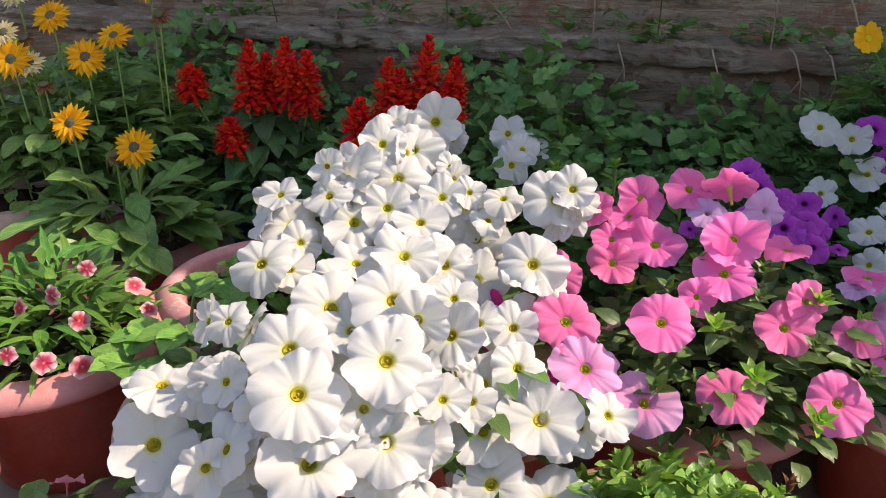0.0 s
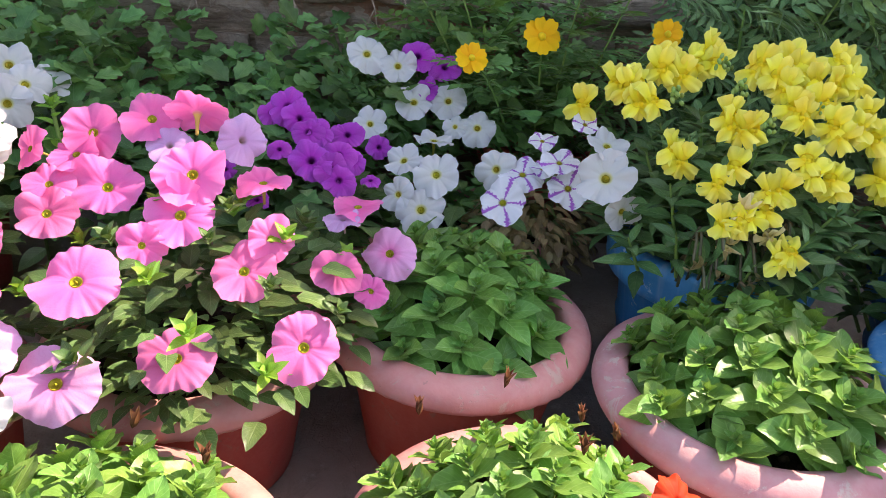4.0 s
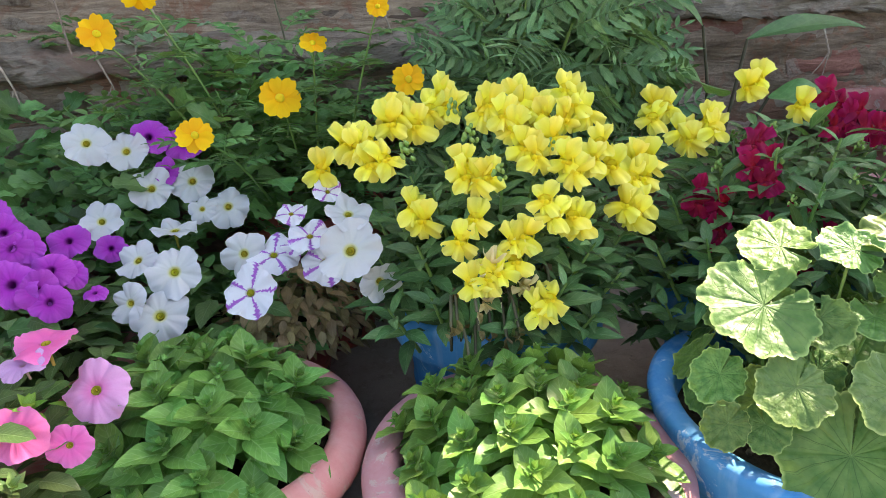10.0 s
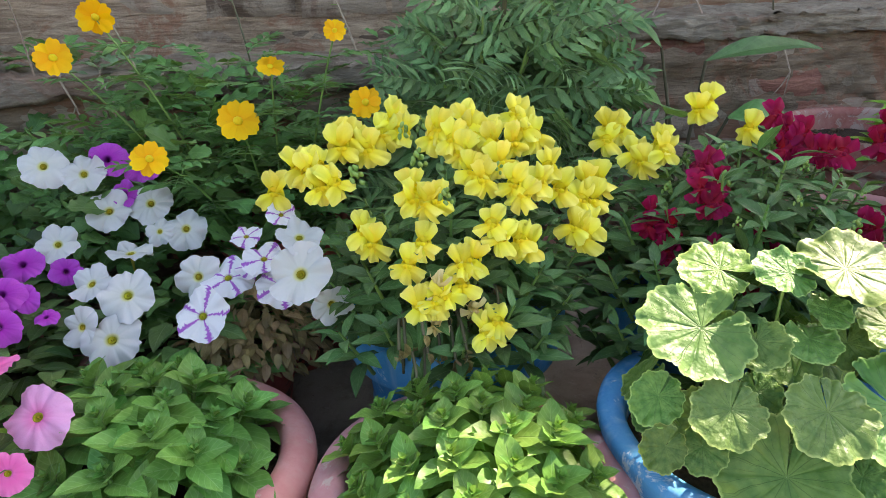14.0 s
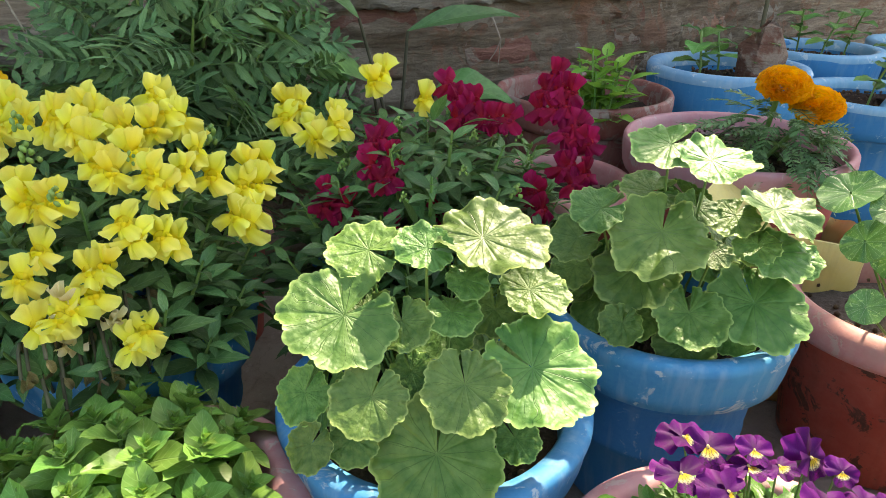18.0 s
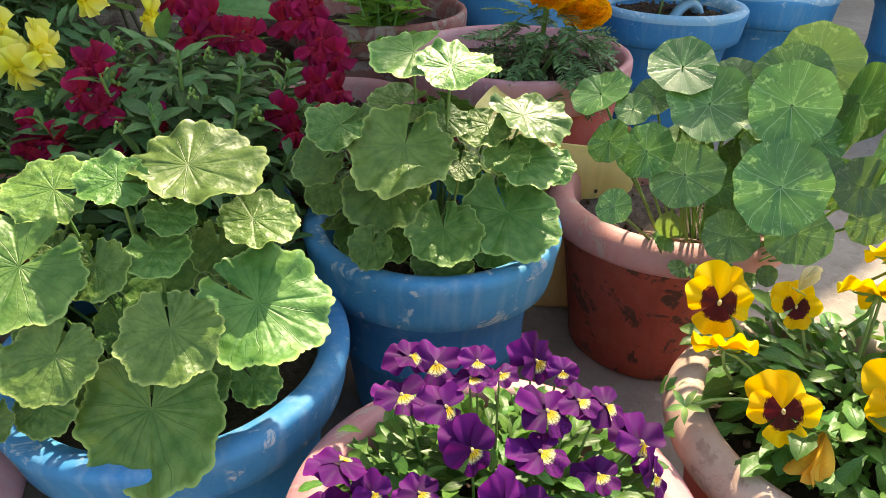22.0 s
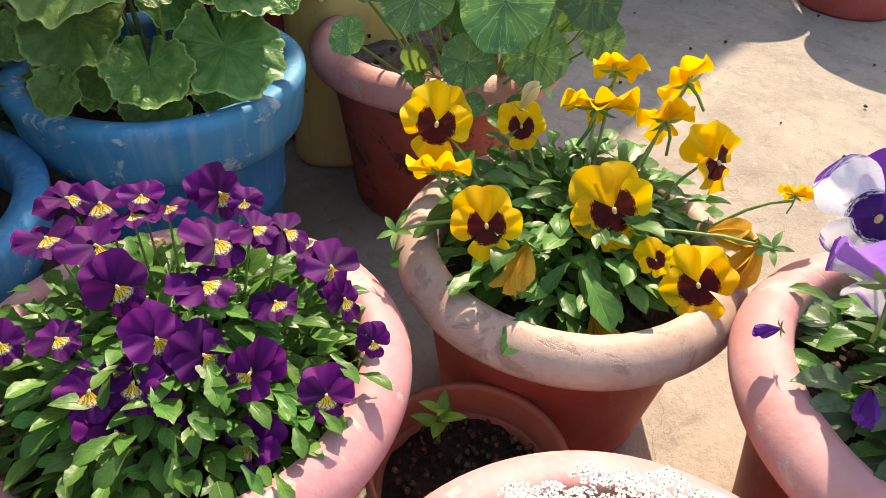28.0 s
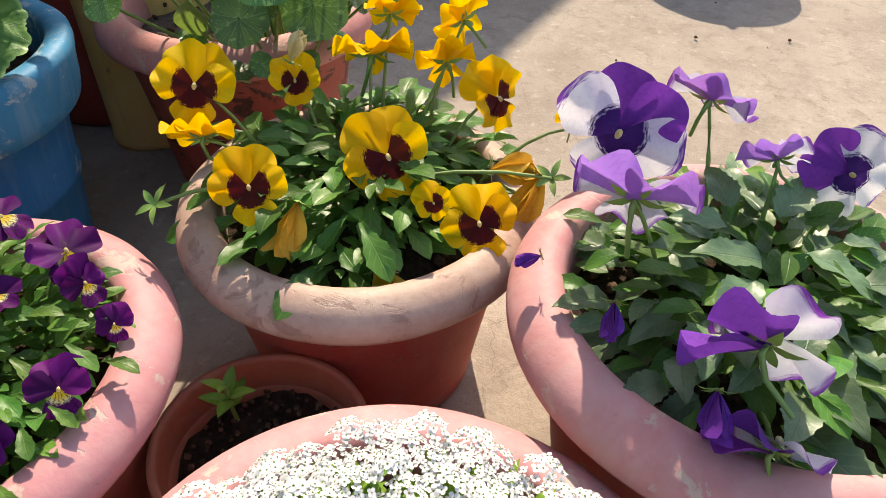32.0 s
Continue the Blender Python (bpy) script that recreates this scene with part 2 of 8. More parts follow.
M["leaf_nasturtium"] = leaf_material("nasturtium_leaf", (0.024, 0.092, 0.020), (0.078, 0.20, 0.044), (0.50, 0.62, 0.34), show=0.6, polar=9, sheen=0.55, speckle=(0.26, 0.40, 0.12), rough=0.4, relief=0.3, through_it=0.24, amount=0.5)
M["leaf_faded"] = leaf_material("faded_leaf", (0.16, 0.22, 0.05), (0.30, 0.34, 0.10), (0.38, 0.42, 0.18), veins=6, through_it=0.35)
M["leaf_dead"] = leaf_material("withered_leaf", (0.13, 0.085, 0.035), (0.32, 0.23, 0.10), (0.36, 0.27, 0.15), through_it=0.15)
M["stem"] = plain_material("green_stem", (0.10, 0.20, 0.04), (0.20, 0.33, 0.09), 60, 0.5, 0.2)
M["stem_dark"] = plain_material("dark_stem", (0.05, 0.05, 0.02), (0.12, 0.10, 0.05), 60, 0.7, 0.3)
M["bud"] = plain_material("bud_green", (0.13, 0.25, 0.045), (0.27, 0.40, 0.10), 90, 0.5, 0.2)
M["twig"] = plain_material("dry_twig", (0.22, 0.16, 0.11), (0.45, 0.37, 0.28), 90, 0.9, 0.4)
WHITE = [(0.0, (0.16, 0.15, 0.01)), (0.10, (0.30, 0.27, 0.03)), (0.17, (0.62, 0.60, 0.22)), (0.27, (0.60, 0.61, 0.56)), (1.0, (0.63, 0.63, 0.63))]
M["white"] = petal_material("white_petal", WHITE, (0.74, 0.75, 0.70), strength=0.10, amount=0.04, hue=0.0)
M["pink"] = petal_material("pink_petal", [(0.0, (0.30, 0.22, 0.03)), (0.10, (0.62, 0.50, 0.12)), (0.17, (0.86, 0.16, 0.40)), (0.5, (0.93, 0.16, 0.42)), (1.0, (0.94, 0.24, 0.50))], (0.70, 0.08, 0.34), strength=0.16, amount=0.12, hue=0.012)
M["magenta"] = petal_material("magenta_petal", [(0.0, (0.30, 0.02, 0.08)), (0.2, (0.68, 0.03, 0.25)), (1.0, (0.80, 0.06, 0.38))], (0.40, 0.01, 0.13))
M["lavender"] = petal_material("lavender_petal", [(0.0, (0.45, 0.40, 0.2)), (0.2, (0.62, 0.34, 0.62)), (1.0, (0.74, 0.46, 0.74))], (0.45, 0.16, 0.45))
M["pale_pink"] = petal_material("pale_pink_petal", [(0.0, (0.40, 0.32, 0.06)), (0.10, (0.66, 0.55, 0.20)), (0.17, (0.78, 0.20, 0.46)), (0.5, (0.82, 0.36, 0.62)), (1.0, (0.84, 0.42, 0.68))], (0.68, 0.16, 0.46), strength=0.2, amount=0.06)
M["purple"] = petal_material("purple_petal", [(0.0, (0.03, 0.0, 0.04)), (0.14, (0.12, 0.005, 0.12)), (0.3, (0.42, 0.03, 0.40)), (1.0, (0.52, 0.09, 0.54))], (0.24, 0.01, 0.24), strength=0.4)
M["star"] = petal_material("striped_petal", [(0.0, (0.10, 0.09, 0.02)), (0.12, (0.35, 0.30, 0.12)), (0.22, (0.78, 0.78, 0.79)), (1.0, (0.82, 0.82, 0.84))], (0.68, 0.66, 0.72), star=(0.42, 0.13, 0.52), amount=0.05, hue=0.0)
M["eye"] = plain_material("flower_eye", (0.20, 0.17, 0.008), (0.52, 0.45, 0.05), 260, 0.95, 0.3, 0.0005)
M["yellow"] = petal_material("yellow_petal", [(0.0, (0.76, 0.58, 0.02)), (0.4, (0.80, 0.70, 0.05)), (1.0, (0.82, 0.77, 0.17))], (0.70, 0.62, 0.06), strength=0.25, amount=0.12, through_it=0.3, hue=0.012)
M["palate"] = petal_material("golden_lip", [(0.0, (0.80, 0.62, 0.02)), (1.0, (0.82, 0.72, 0.05))], (0.78, 0.60, 0.03), amount=0.08)
M["cosmos"] = petal_material("cosmos_petal", [(0.0, (0.84, 0.30, 0.01)), (0.3, (0.88, 0.46, 0.01)), (1.0, (0.90, 0.52, 0.015))], (0.80, 0.36, 0.01), streaks=50, amount=0.08)
M["cream"] = petal_material("faded_petal", [(0.0, (0.70, 0.55, 0.20)), (1.0, (0.78, 0.70, 0.42))], (0.55, 0.40, 0.16), amount=0.15)
M["crimson"] = petal_material("crimson_petal", [(0.0, (0.38, 0.012, 0.035)), (0.5, (0.27, 0.004, 0.035)), (1.0, (0.36, 0.008, 0.07))], (0.16, 0.0, 0.025), amount=0.25)
M["scarlet"] = petal_material("scarlet_petal", [(0.0, (0.60, 0.020, 0.012)), (1.0, (0.80, 0.04, 0.018))], (0.58, 0.014, 0.010), amount=0.2)
M["orange"] = petal_material("orange_petal", [(0.0, (0.80, 0.26, 0.01)), (0.35, (0.84, 0.42, 0.01)), (1.0, (0.86, 0.47, 0.02))], (0.70, 0.30, 0.01), streaks=60, amount=0.12)
M["tangerine"] = petal_material("tangerine_petal", [(0.0, (0.90, 0.34, 0.006)), (1.0, (0.95, 0.47, 0.014))], (0.88, 0.34, 0.006), amount=0.12, through_it=0.5)
M["amber"] = petal_material("amber_petal", [(0.0, (0.80, 0.34, 0.01)), (1.0, (0.88, 0.50, 0.02))], (0.72, 0.32, 0.01), amount=0.12)
M["amber_limp"] = petal_material("limp_amber_petal", [(0.0, (0.62, 0.34, 0.03)), (0.5, (0.78, 0.48, 0.05)), (1.0, (0.72, 0.42, 0.06))], (0.55, 0.28, 0.03), streaks=18, strength=0.4, amount=0.15)
M["ivory"] = petal_material("ivory_petal", [(0.0, (0.72, 0.55, 0.18)), (1.0, (0.80, 0.74, 0.52))], (0.6, 0.5, 0.3), amount=0.12)
M["rust"] = petal_material("withered_petal", [(0.0, (0.13, 0.05, 0.025)), (1.0, (0.30, 0.12, 0.06))], (0.25, 0.08, 0.03), amount=0.25)
M["pansy_plain"] = petal_material("pansy_petal", [(0.0, (0.80, 0.55, 0.02)), (0.3, (0.86, 0.50, 0.008)), (1.0, (0.88, 0.55, 0.010))], (0.80, 0.38, 0.006), streaks=24, strength=0.2)
M["pansy_blotch"] = petal_material("blotched_pansy_petal", [(0.0, (0.80, 0.55, 0.02)), (0.05, (0.06, 0.005, 0.004)), (0.50, (0.08, 0.007, 0.005)), (0.56, (0.86, 0.48, 0.008)), (1.0, (0.88, 0.55, 0.010))], (0.16, 0.02, 0.01), streaks=30, strength=0.12, ragged=0.32)
M["bicolour"] = petal_material("white_purple_petal", [(0.0, (0.7, 0.6, 0.1)), (0.05, (0.07, 0.02, 0.16)), (0.36, (0.04, 0.008, 0.11)), (0.44, (0.74, 0.74, 0.78)), (0.88, (0.80, 0.80, 0.82)), (0.95, (0.20, 0.05, 0.36))], (0.10, 0.02, 0.22), streaks=30, strength=0.1, ragged=0.3)
M["violet"] = petal_material("violet_petal", [(0.0, (0.13, 0.03, 0.26)), (1.0, (0.18, 0.04, 0.36))], (0.07, 0.01, 0.18), streaks=22, strength=0.35, amount=0.25)
M["bicolour_back"] = petal_material("pale_backed_petal", [(0.0, (0.42, 0.46, 0.40)), (0.6, (0.62, 0.62, 0.68)), (0.84, (0.60, 0.58, 0.68)), (0.93, (0.22, 0.06, 0.38)), (1.0, (0.16, 0.03, 0.32))], (0.40, 0.32, 0.52), streaks=20, strength=0.25, ragged=0.2)
M["lilac"] = petal_material("lilac_petal", [(0.0, (0.34, 0.15, 0.58)), (1.0, (0.42, 0.20, 0.64))], (0.26, 0.09, 0.48), streaks=22, strength=0.4)
M["viola"] = petal_material("viola_petal", [(0.0, (0.05, 0.002, 0.07)), (0.6, (0.105, 0.004, 0.125)), (1.0, (0.150, 0.008, 0.16))], (0.05, 0.002, 0.055), streaks=20, strength=0.3, amount=0.35)
M["viola_lip"] = petal_material("viola_lip_petal", [(0.0, (0.75, 0.45, 0.02)), (0.26, (0.80, 0.55, 0.05)), (0.42, (0.78, 0.70, 0.38)), (0.50, (0.11, 0.004, 0.13)), (1.0, (0.145, 0.007, 0.15))], (0.03, 0.004, 0.03), streaks=22, strength=1.2, ragged=0.3)
M["dianthus"] = petal_material("dianthus_petal", [(0.0, (0.70, 0.35, 0.35)), (0.18, (0.50, 0.03, 0.06)), (0.5, (0.60, 0.08, 0.12)), (0.72, (0.72, 0.36, 0.38)), (1.0, (0.76, 0.55, 0.54))], (0.65, 0.12, 0.17), ragged=0.25)
M["rose"] = petal_material("rose_petal", [(0.0, (0.70, 0.16, 0.24)), (1.0, (0.80, 0.32, 0.40))], (0.6, 0.1, 0.2))
M["alyssum"] = petal_material("alyssum_petal", [(0.0, (0.60, 0.64, 0.30)), (0.2, (0.74, 0.75, 0.75)), (1.0, (0.76, 0.77, 0.78))], (0.68, 0.69, 0.69), amount=0.06, hue=0.0, through_it=0.25)
M["clay"] = paint_material("red_clay_paint", (0.33, 0.046, 0.033), (0.42, 0.082, 0.06), (0.26, 0.12, 0.09), wear=0.62, dusty=0.25)
M["clay_old"] = paint_material("stained_clay_paint", (0.30, 0.042, 0.03), (0.37, 0.085, 0.06), (0.035, 0.024, 0.016), wear=0.53, patch=9, dusty=0.2)
M["clay_rim"] = paint_material("bleached_clay_paint", (0.43, 0.145, 0.13), (0.54, 0.245, 0.225), (0.42, 0.28, 0.22), wear=0.57)
M["pink_rim"] = paint_material("pink_clay_paint", (0.47, 0.175, 0.18), (0.57, 0.275, 0.28), (0.50, 0.38, 0.32), wear=0.58)
M["beige_rim"] = paint_material("worn_beige_clay", (0.36, 0.215, 0.165), (0.46, 0.325, 0.255), (0.27, 0.15, 0.115), wear=0.56, patch=20)
M["brick_pot"] = paint_material("crusted_clay", (0.22, 0.05, 0.036), (0.30, 0.11, 0.085), (0.30, 0.22, 0.18), wear=0.52, patch=34, relief=0.8)
M["blue"] = paint_material("blue_paint", (0.007, 0.155, 0.36), (0.02, 0.23, 0.46), (0.28, 0.40, 0.46), wear=0.62, patch=6, dusty=0.1)
M["blue_rim"] = paint_material("chalky_blue_paint", (0.012, 0.19, 0.41), (0.045, 0.29, 0.50), (0.48, 0.55, 0.57), wear=0.58, patch=10, dusty=0.16)
M["pale_blue_rim"] = paint_material("pale_blue_paint", (0.10, 0.29, 0.46), (0.20, 0.40, 0.53), (0.46, 0.54, 0.57), wear=0.58, patch=12)
M["tin"] = paint_material("yellow_tin_paint", (0.62, 0.46, 0.13), (0.72, 0.57, 0.22), (0.30, 0.22, 0.10), wear=0.64, rough=0.45)
M["nursery"] = paint_material("terracotta_plastic", (0.34, 0.10, 0.05), (0.42, 0.14, 0.07), (0.30, 0.16, 0.10), wear=0.68, rough=0.5)
M["soil"] = plain_material("potting_soil", (0.022, 0.015, 0.010), (0.085, 0.058, 0.04), 120, 0.95, 1.0, 0.006)
M["dry_soil"] = plain_material("dry_soil", (0.07, 0.05, 0.04), (0.19, 0.15, 0.12), 110, 0.95, 1.0, 0.006)
M["clod"] = plain_material("soil_crumb", (0.05, 0.032, 0.02), (0.20, 0.13, 0.085), 150, 0.95, 0.8, 0.004, amount=0.4)


def brick_material(name, dark, light, crust, share=0.55):
    """Old brick: courses of worn, layered clay, with grey lime smeared over part of it."""
    m, t, b = material(name)
    c = t.nodes.new("ShaderNodeTexCoord")
    mp = t.nodes.new("ShaderNodeMapping")
    mp.inputs["Scale"].default_value = (7, 11, 62)
    g = t.nodes.new("ShaderNodeNewGeometry")
    t.links.new(g.outputs["Position"], mp.inputs[0])
    lay = node(t, "TexNoise", Scale=1.0, Detail=8.0, Roughness=0.7, Distortion=0.5)
    t.links.new(mp.outputs[0], lay.inputs["Vector"])
    grit = noise_of(t, 130, 6, 0.7)
    col = vary(t, ramp(t, lay.outputs["Fac"], [(0.32, dark), (0.68, light)]), 0.4, 0.012)
    sm = node(t, "TexNoise", Scale=7.0, Detail=7.0, Roughness=0.68, Distortion=0.8)
    t.links.new(g.outputs["Position"], sm.inputs["Vector"])
    smear = ramp(t, sm.outputs["Fac"], [(share - 0.03, (0, 0, 0)), (share + 0.05, (0.85, 0.85, 0.85))])
    col = mixed(t, smear, col, crust)
    col = mixed(t, calc(t, "MULTIPLY", grit, 0.45), col, dark)
    t.links.new(col, b.inputs["Base Color"])
    b.inputs["Roughness"].default_value = 0.95
    b.inputs["Specular IOR Level"].default_value = 0.2
    bump(t, b, calc(t, "ADD", calc(t, "MULTIPLY", lay.outputs["Fac"], 1.5), calc(t, "MULTIPLY", grit, 0.5)), 1.0, 0.016)
    return m


M["brick"] = brick_material("weathered_brick", (0.12, 0.08, 0.056), (0.38, 0.28, 0.20), (0.42, 0.34, 0.26), 0.47)
M["red_brick"] = brick_material("red_brick", (0.19, 0.08, 0.052), (0.40, 0.205, 0.14), (0.38, 0.31, 0.24), 0.5)
M["mortar"] = brick_material("crumbling_mortar", (0.16, 0.105, 0.07), (0.54, 0.41, 0.285), (0.34, 0.16, 0.10), 0.54)
M["coping"] = brick_material("cement_coping", (0.15, 0.11, 0.08), (0.50, 0.42, 0.33), (0.26, 0.16, 0.115), 0.54)


def ground_material():
    m, t, b = material("concrete_floor")
    patch, stain, grit = noise_of(t, 1.7, 8, 0.6), noise_of(t, 9, 8, 0.7), noise_of(t, 160, 5, 0.7)
    col = ramp(t, patch, [(0.3, (0.27, 0.215, 0.165)), (0.7, (0.42, 0.355, 0.285))])
    col = mixed(t, ramp(t, stain, [(0.46, (0, 0, 0)), (0.72, (0.7, 0.7, 0.7))]), col, (0.19, 0.145, 0.11))
    col = mixed(t, calc(t, "MULTIPLY", grit, 0.4), col, (0.27, 0.24, 0.205))
    spots = ramp(t, noise_of(t, 55, 3, 0.8), [(0.68, (0, 0, 0)), (0.72, (0.6, 0.6, 0.6))])
    col = mixed(t, spots, col, (0.12, 0.10, 0.085))
    scuff = ramp(t, noise_of(t, 22, 9, 0.78, distort=0.7), [(0.52, (0, 0, 0)), (0.66, (0.75, 0.75, 0.75))])
    col = mixed(t, scuff, col, (0.20, 0.16, 0.125))
    pale = ramp(t, noise_of(t, 38, 6, 0.7), [(0.58, (0, 0, 0)), (0.70, (0.5, 0.5, 0.5))])
    col = mixed(t, pale, col, (0.52, 0.46, 0.39))
    # hairline cracks in the screed
    c = t.nodes.new("ShaderNodeTexCoord")
    vo = node(t, "TexVoronoi", Scale=2.6)
    vo.feature = "DISTANCE_TO_EDGE"
    warp = t.nodes.new("ShaderNodeVectorMath")
    wn = node(t, "TexNoise", Scale=5.0, Detail=5.0)
    t.links.new(c.outputs["Object"], wn.inputs["Vector"])
    warp.operation = "MULTIPLY_ADD"
    warp.inputs[1].default_value = (0.35, 0.35, 0.35)
    t.links.new(wn.outputs["Color"], warp.inputs[0])
    t.links.new(c.outputs["Object"], warp.inputs[2])
    t.links.new(warp.outputs[0], vo.inputs["Vector"])
    crack = calc(t, "SUBTRACT", 1.0, calc(t, "MINIMUM", calc(t, "DIVIDE", vo.outputs["Distance"], 0.004), 1.0))
    col = mixed(t, calc(t, "MULTIPLY", crack, 0.3), col, (0.10, 0.075, 0.055))
    t.links.new(col, b.inputs["Base Color"])
    b.inputs["Roughness"].default_value = 0.9
    bump(t, b, calc(t, "SUBTRACT", calc(t, "ADD", calc(t, "MULTIPLY", grit, 0.5), stain), calc(t, "MULTIPLY", crack, 0.12)), 0.7, 0.005)
    return m


M["ground"] = ground_material()


# ---- mesh tools ----
rng = np.random.default_rng(7)


def rnd(a, b):
    return float(rng.uniform(a, b))


class Soup:
    """Quads gathered from many pieces into one mesh, with a UV for each corner."""

    def __init__(self):
        self.v, self.f, self.uv, self.m, self.n = [], [], [], [], 0

    def add(self, piece, matrix=None, mat=0):
        v, f, uv = piece
        if matrix is not None:
            a = np.array(matrix)
            v = v @ a[:3, :3].T + a[:3, 3]
        self.v.append(v)
        self.f.append(f + self.n)
        self.uv.append(uv)
        self.m.append(np.full(len(f), mat))
        self.n += len(v)
        return self

    def mesh(self, name, mats, smooth=True):
        v, f, uv = np.concatenate(self.v), np.concatenate(self.f), np.concatenate(self.uv)
        me = bpy.data.meshes.new(name)
        me.vertices.add(len(v))
        me.vertices.foreach_set("co", v.astype(np.float32).ravel())
        me.loops.add(f.size)
        me.loops.foreach_set("vertex_index", f.astype(np.int32).ravel())
        me.polygons.add(len(f))
        me.polygons.foreach_set("loop_start", np.arange(0, f.size, 4, dtype=np.int32))
        me.polygons.foreach_set("material_index", np.concatenate(self.m).astype(np.int32))
        me.polygons.foreach_set("use_smooth", np.full(len(f), smooth))
        layer = me.uv_layers.new(name="UVMap")
        layer.data.foreach_set("uv", uv[f.ravel()].astype(np.float32).ravel())
        for mt in mats if isinstance(mats, (list, tuple)) else [mats]:
            me.materials.append(mt)
        me.update(calc_edges=True)
        me.validate()
        return me


def sheet(p, uv, closed=False):
    """A grid of points (rows, columns, 3) as quads; closed joins the last column to the first."""
    r, c = p.shape[:2]
    i, j = np.meshgrid(np.arange(r - 1), np.arange(c if closed else c - 1), indexing="ij")
    k = (j + 1) % c
    f = np.stack([i * c + j, i * c + k, (i + 1) * c + k, (i + 1) * c + j], -1).reshape(-1, 4)
    return p.reshape(-1, 3), f, uv.reshape(-1, 2)


def one(name, piece, mat, smooth=True):
    return Soup().add(piece).mesh(name, mat, smooth)


def lathe(profile, seg=64, wobble=0.0, frill=None):
    """A turned shape from (radius, height) pairs; frill: (first row, last row, count, depth)."""
    a = np.linspace(0, 2 * np.pi, seg, endpoint=False)
    pr = np.array(profile)
    r = np.repeat(pr[:, :1], seg, 1)
    z = np.repeat(pr[:, 1:], seg, 1)
    if wobble:
        k = rnd(0, 6)
        r = r * (1 + wobble * np.sin(2 * a + k) + wobble * 0.6 * np.sin(3 * a + 2 * k) + wobble * 0.3 * np.sin(7 * a))
        z = z + wobble * 0.25 * r * np.sin(2 * a + k + 1)
    if frill:
        r0, r1, count, depth = frill
        wave = np.abs(np.sin(a * count / 2)) * depth
        r[r0:r1 + 1] += wave
        z[r0] -= wave * 0.8
    p = np.stack([r * np.cos(a), r * np.sin(a), z], -1)
    uv = np.stack(np.broadcast_arrays(np.linspace(0, 1, len(pr))[:, None], a / 6.283), -1)
    return sheet(p, uv, True)


def tube(points, radii, seg=6):
    pts = np.array(points, float)
    n = len(pts)
    rad = np.broadcast_to(np.array(radii, float), (n,))
    t = np.gradient(pts, axis=0)
    t /= np.linalg.norm(t, axis=1, keepdims=True) + 1e-9
    ref = np.array([0.31, 0.17, 0.93])
    x = np.cross(t, ref)
    x /= np.linalg.norm(x, axis=1, keepdims=True) + 1e-9
    y = np.cross(t, x)
    a = np.linspace(0, 2 * np.pi, seg, endpoint=False)
    p = pts[:, None] + rad[:, None, None] * (np.cos(a)[None, :, None] * x[:, None] + np.sin(a)[None, :, None] * y[:, None])
    uv = np.stack(np.broadcast_arrays(np.linspace(0, 1, n)[:, None], a / 6.283), -1)
    return sheet(p, uv, True)


def curve_between(a, b, sag=0.0, n=6):
    s = np.linspace(0, 1, n)[:, None]
    p = np.array(a) * (1 - s) + np.array(b) * s
    p[:, 2] += sag * (4 * s * (1 - s))[:, 0]
    return p


def blob(rx, ry, rz, seg=10, rings=6, rough=0.0):
    th = np.linspace(0.06, np.pi - 0.06, rings)[:, None]
    a = np.linspace(0, 2 * np.pi, seg, endpoint=False)[None, :]
    k = 1 + rough * rng.uniform(-1, 1, (rings, seg))
    p = np.stack(np.broadcast_arrays(rx * np.sin(th) * np.cos(a) * k, ry * np.sin(th) * np.sin(a) * k, rz * np.cos(th) * k), -1)
    uv = np.stack(np.broadcast_arrays(1 - np.abs(np.cos(th)), a / 6.283), -1)
    return sheet(p, uv, True)


SHAPES = {
    "ovate": lambda v: np.sin(np.pi * np.clip(v, 0, 1) ** 0.72) ** 0.8,
    "lance": lambda v: np.sin(np.pi * np.clip(v, 0, 1) ** 0.85),
    "spoon": lambda v: 0.22 + 0.78 * np.sin(np.pi * np.clip(v, 0, 1) ** 1.9) ** 0.9 - 0.22 * v ** 6,
}


def leaf(length, width, shape="ovate", nl=8, nw=4, fold=0.25, droop=0.4, twist=0.0, teeth=0, depth=0.08, wave=0.0, lobes=0, lobe_depth=0.4):
    """A blade with its stalk end at the origin, running along +y and facing +z."""
    v = np.linspace(0, 1, nl + 1)
    u = np.linspace(-1, 1, nw + 1)
    w = SHAPES[shape](v) * width / 2
    w[0] = max(w[0], width * 0.03)
    w[-1] = max(w[-1], width * 0.015)
    if teeth:
        w = w * (1 + depth * np.where(np.arange(nl + 1) % 2, 1, -1))
    if lobes:
        w = w * (1 - lobe_depth * (0.5 + 0.5 * np.cos(2 * np.pi * lobes * v)))
    ang = -droop * v ** 1.3
    step = length / nl
    y = np.concatenate([[0], np.cumsum(np.cos(ang[1:]) * step)])
    z = np.concatenate([[0], np.cumsum(np.sin(ang[1:]) * step)])
    ph = rnd(0, 6)
    x = u[None, :] * w[:, None]
    zz = z[:, None] + fold * np.abs(x) + wave * width * np.abs(u[None, :]) ** 1.5 * np.sin(v[:, None] * 12 + ph + 1.5 * u[None, :])
    yy = y[:, None] + 0 * x
    if lobes:
        yy = yy + np.abs(x) * 0.5
    tw = twist * v[:, None]
    px = x * np.cos(tw)
    zz = zz + x * np.sin(tw)
    uv = np.stack(np.broadcast_arrays((u[None, :] + 1) / 2, v[:, None]), -1)
    return sheet(np.stack([px, yy, zz], -1), uv)


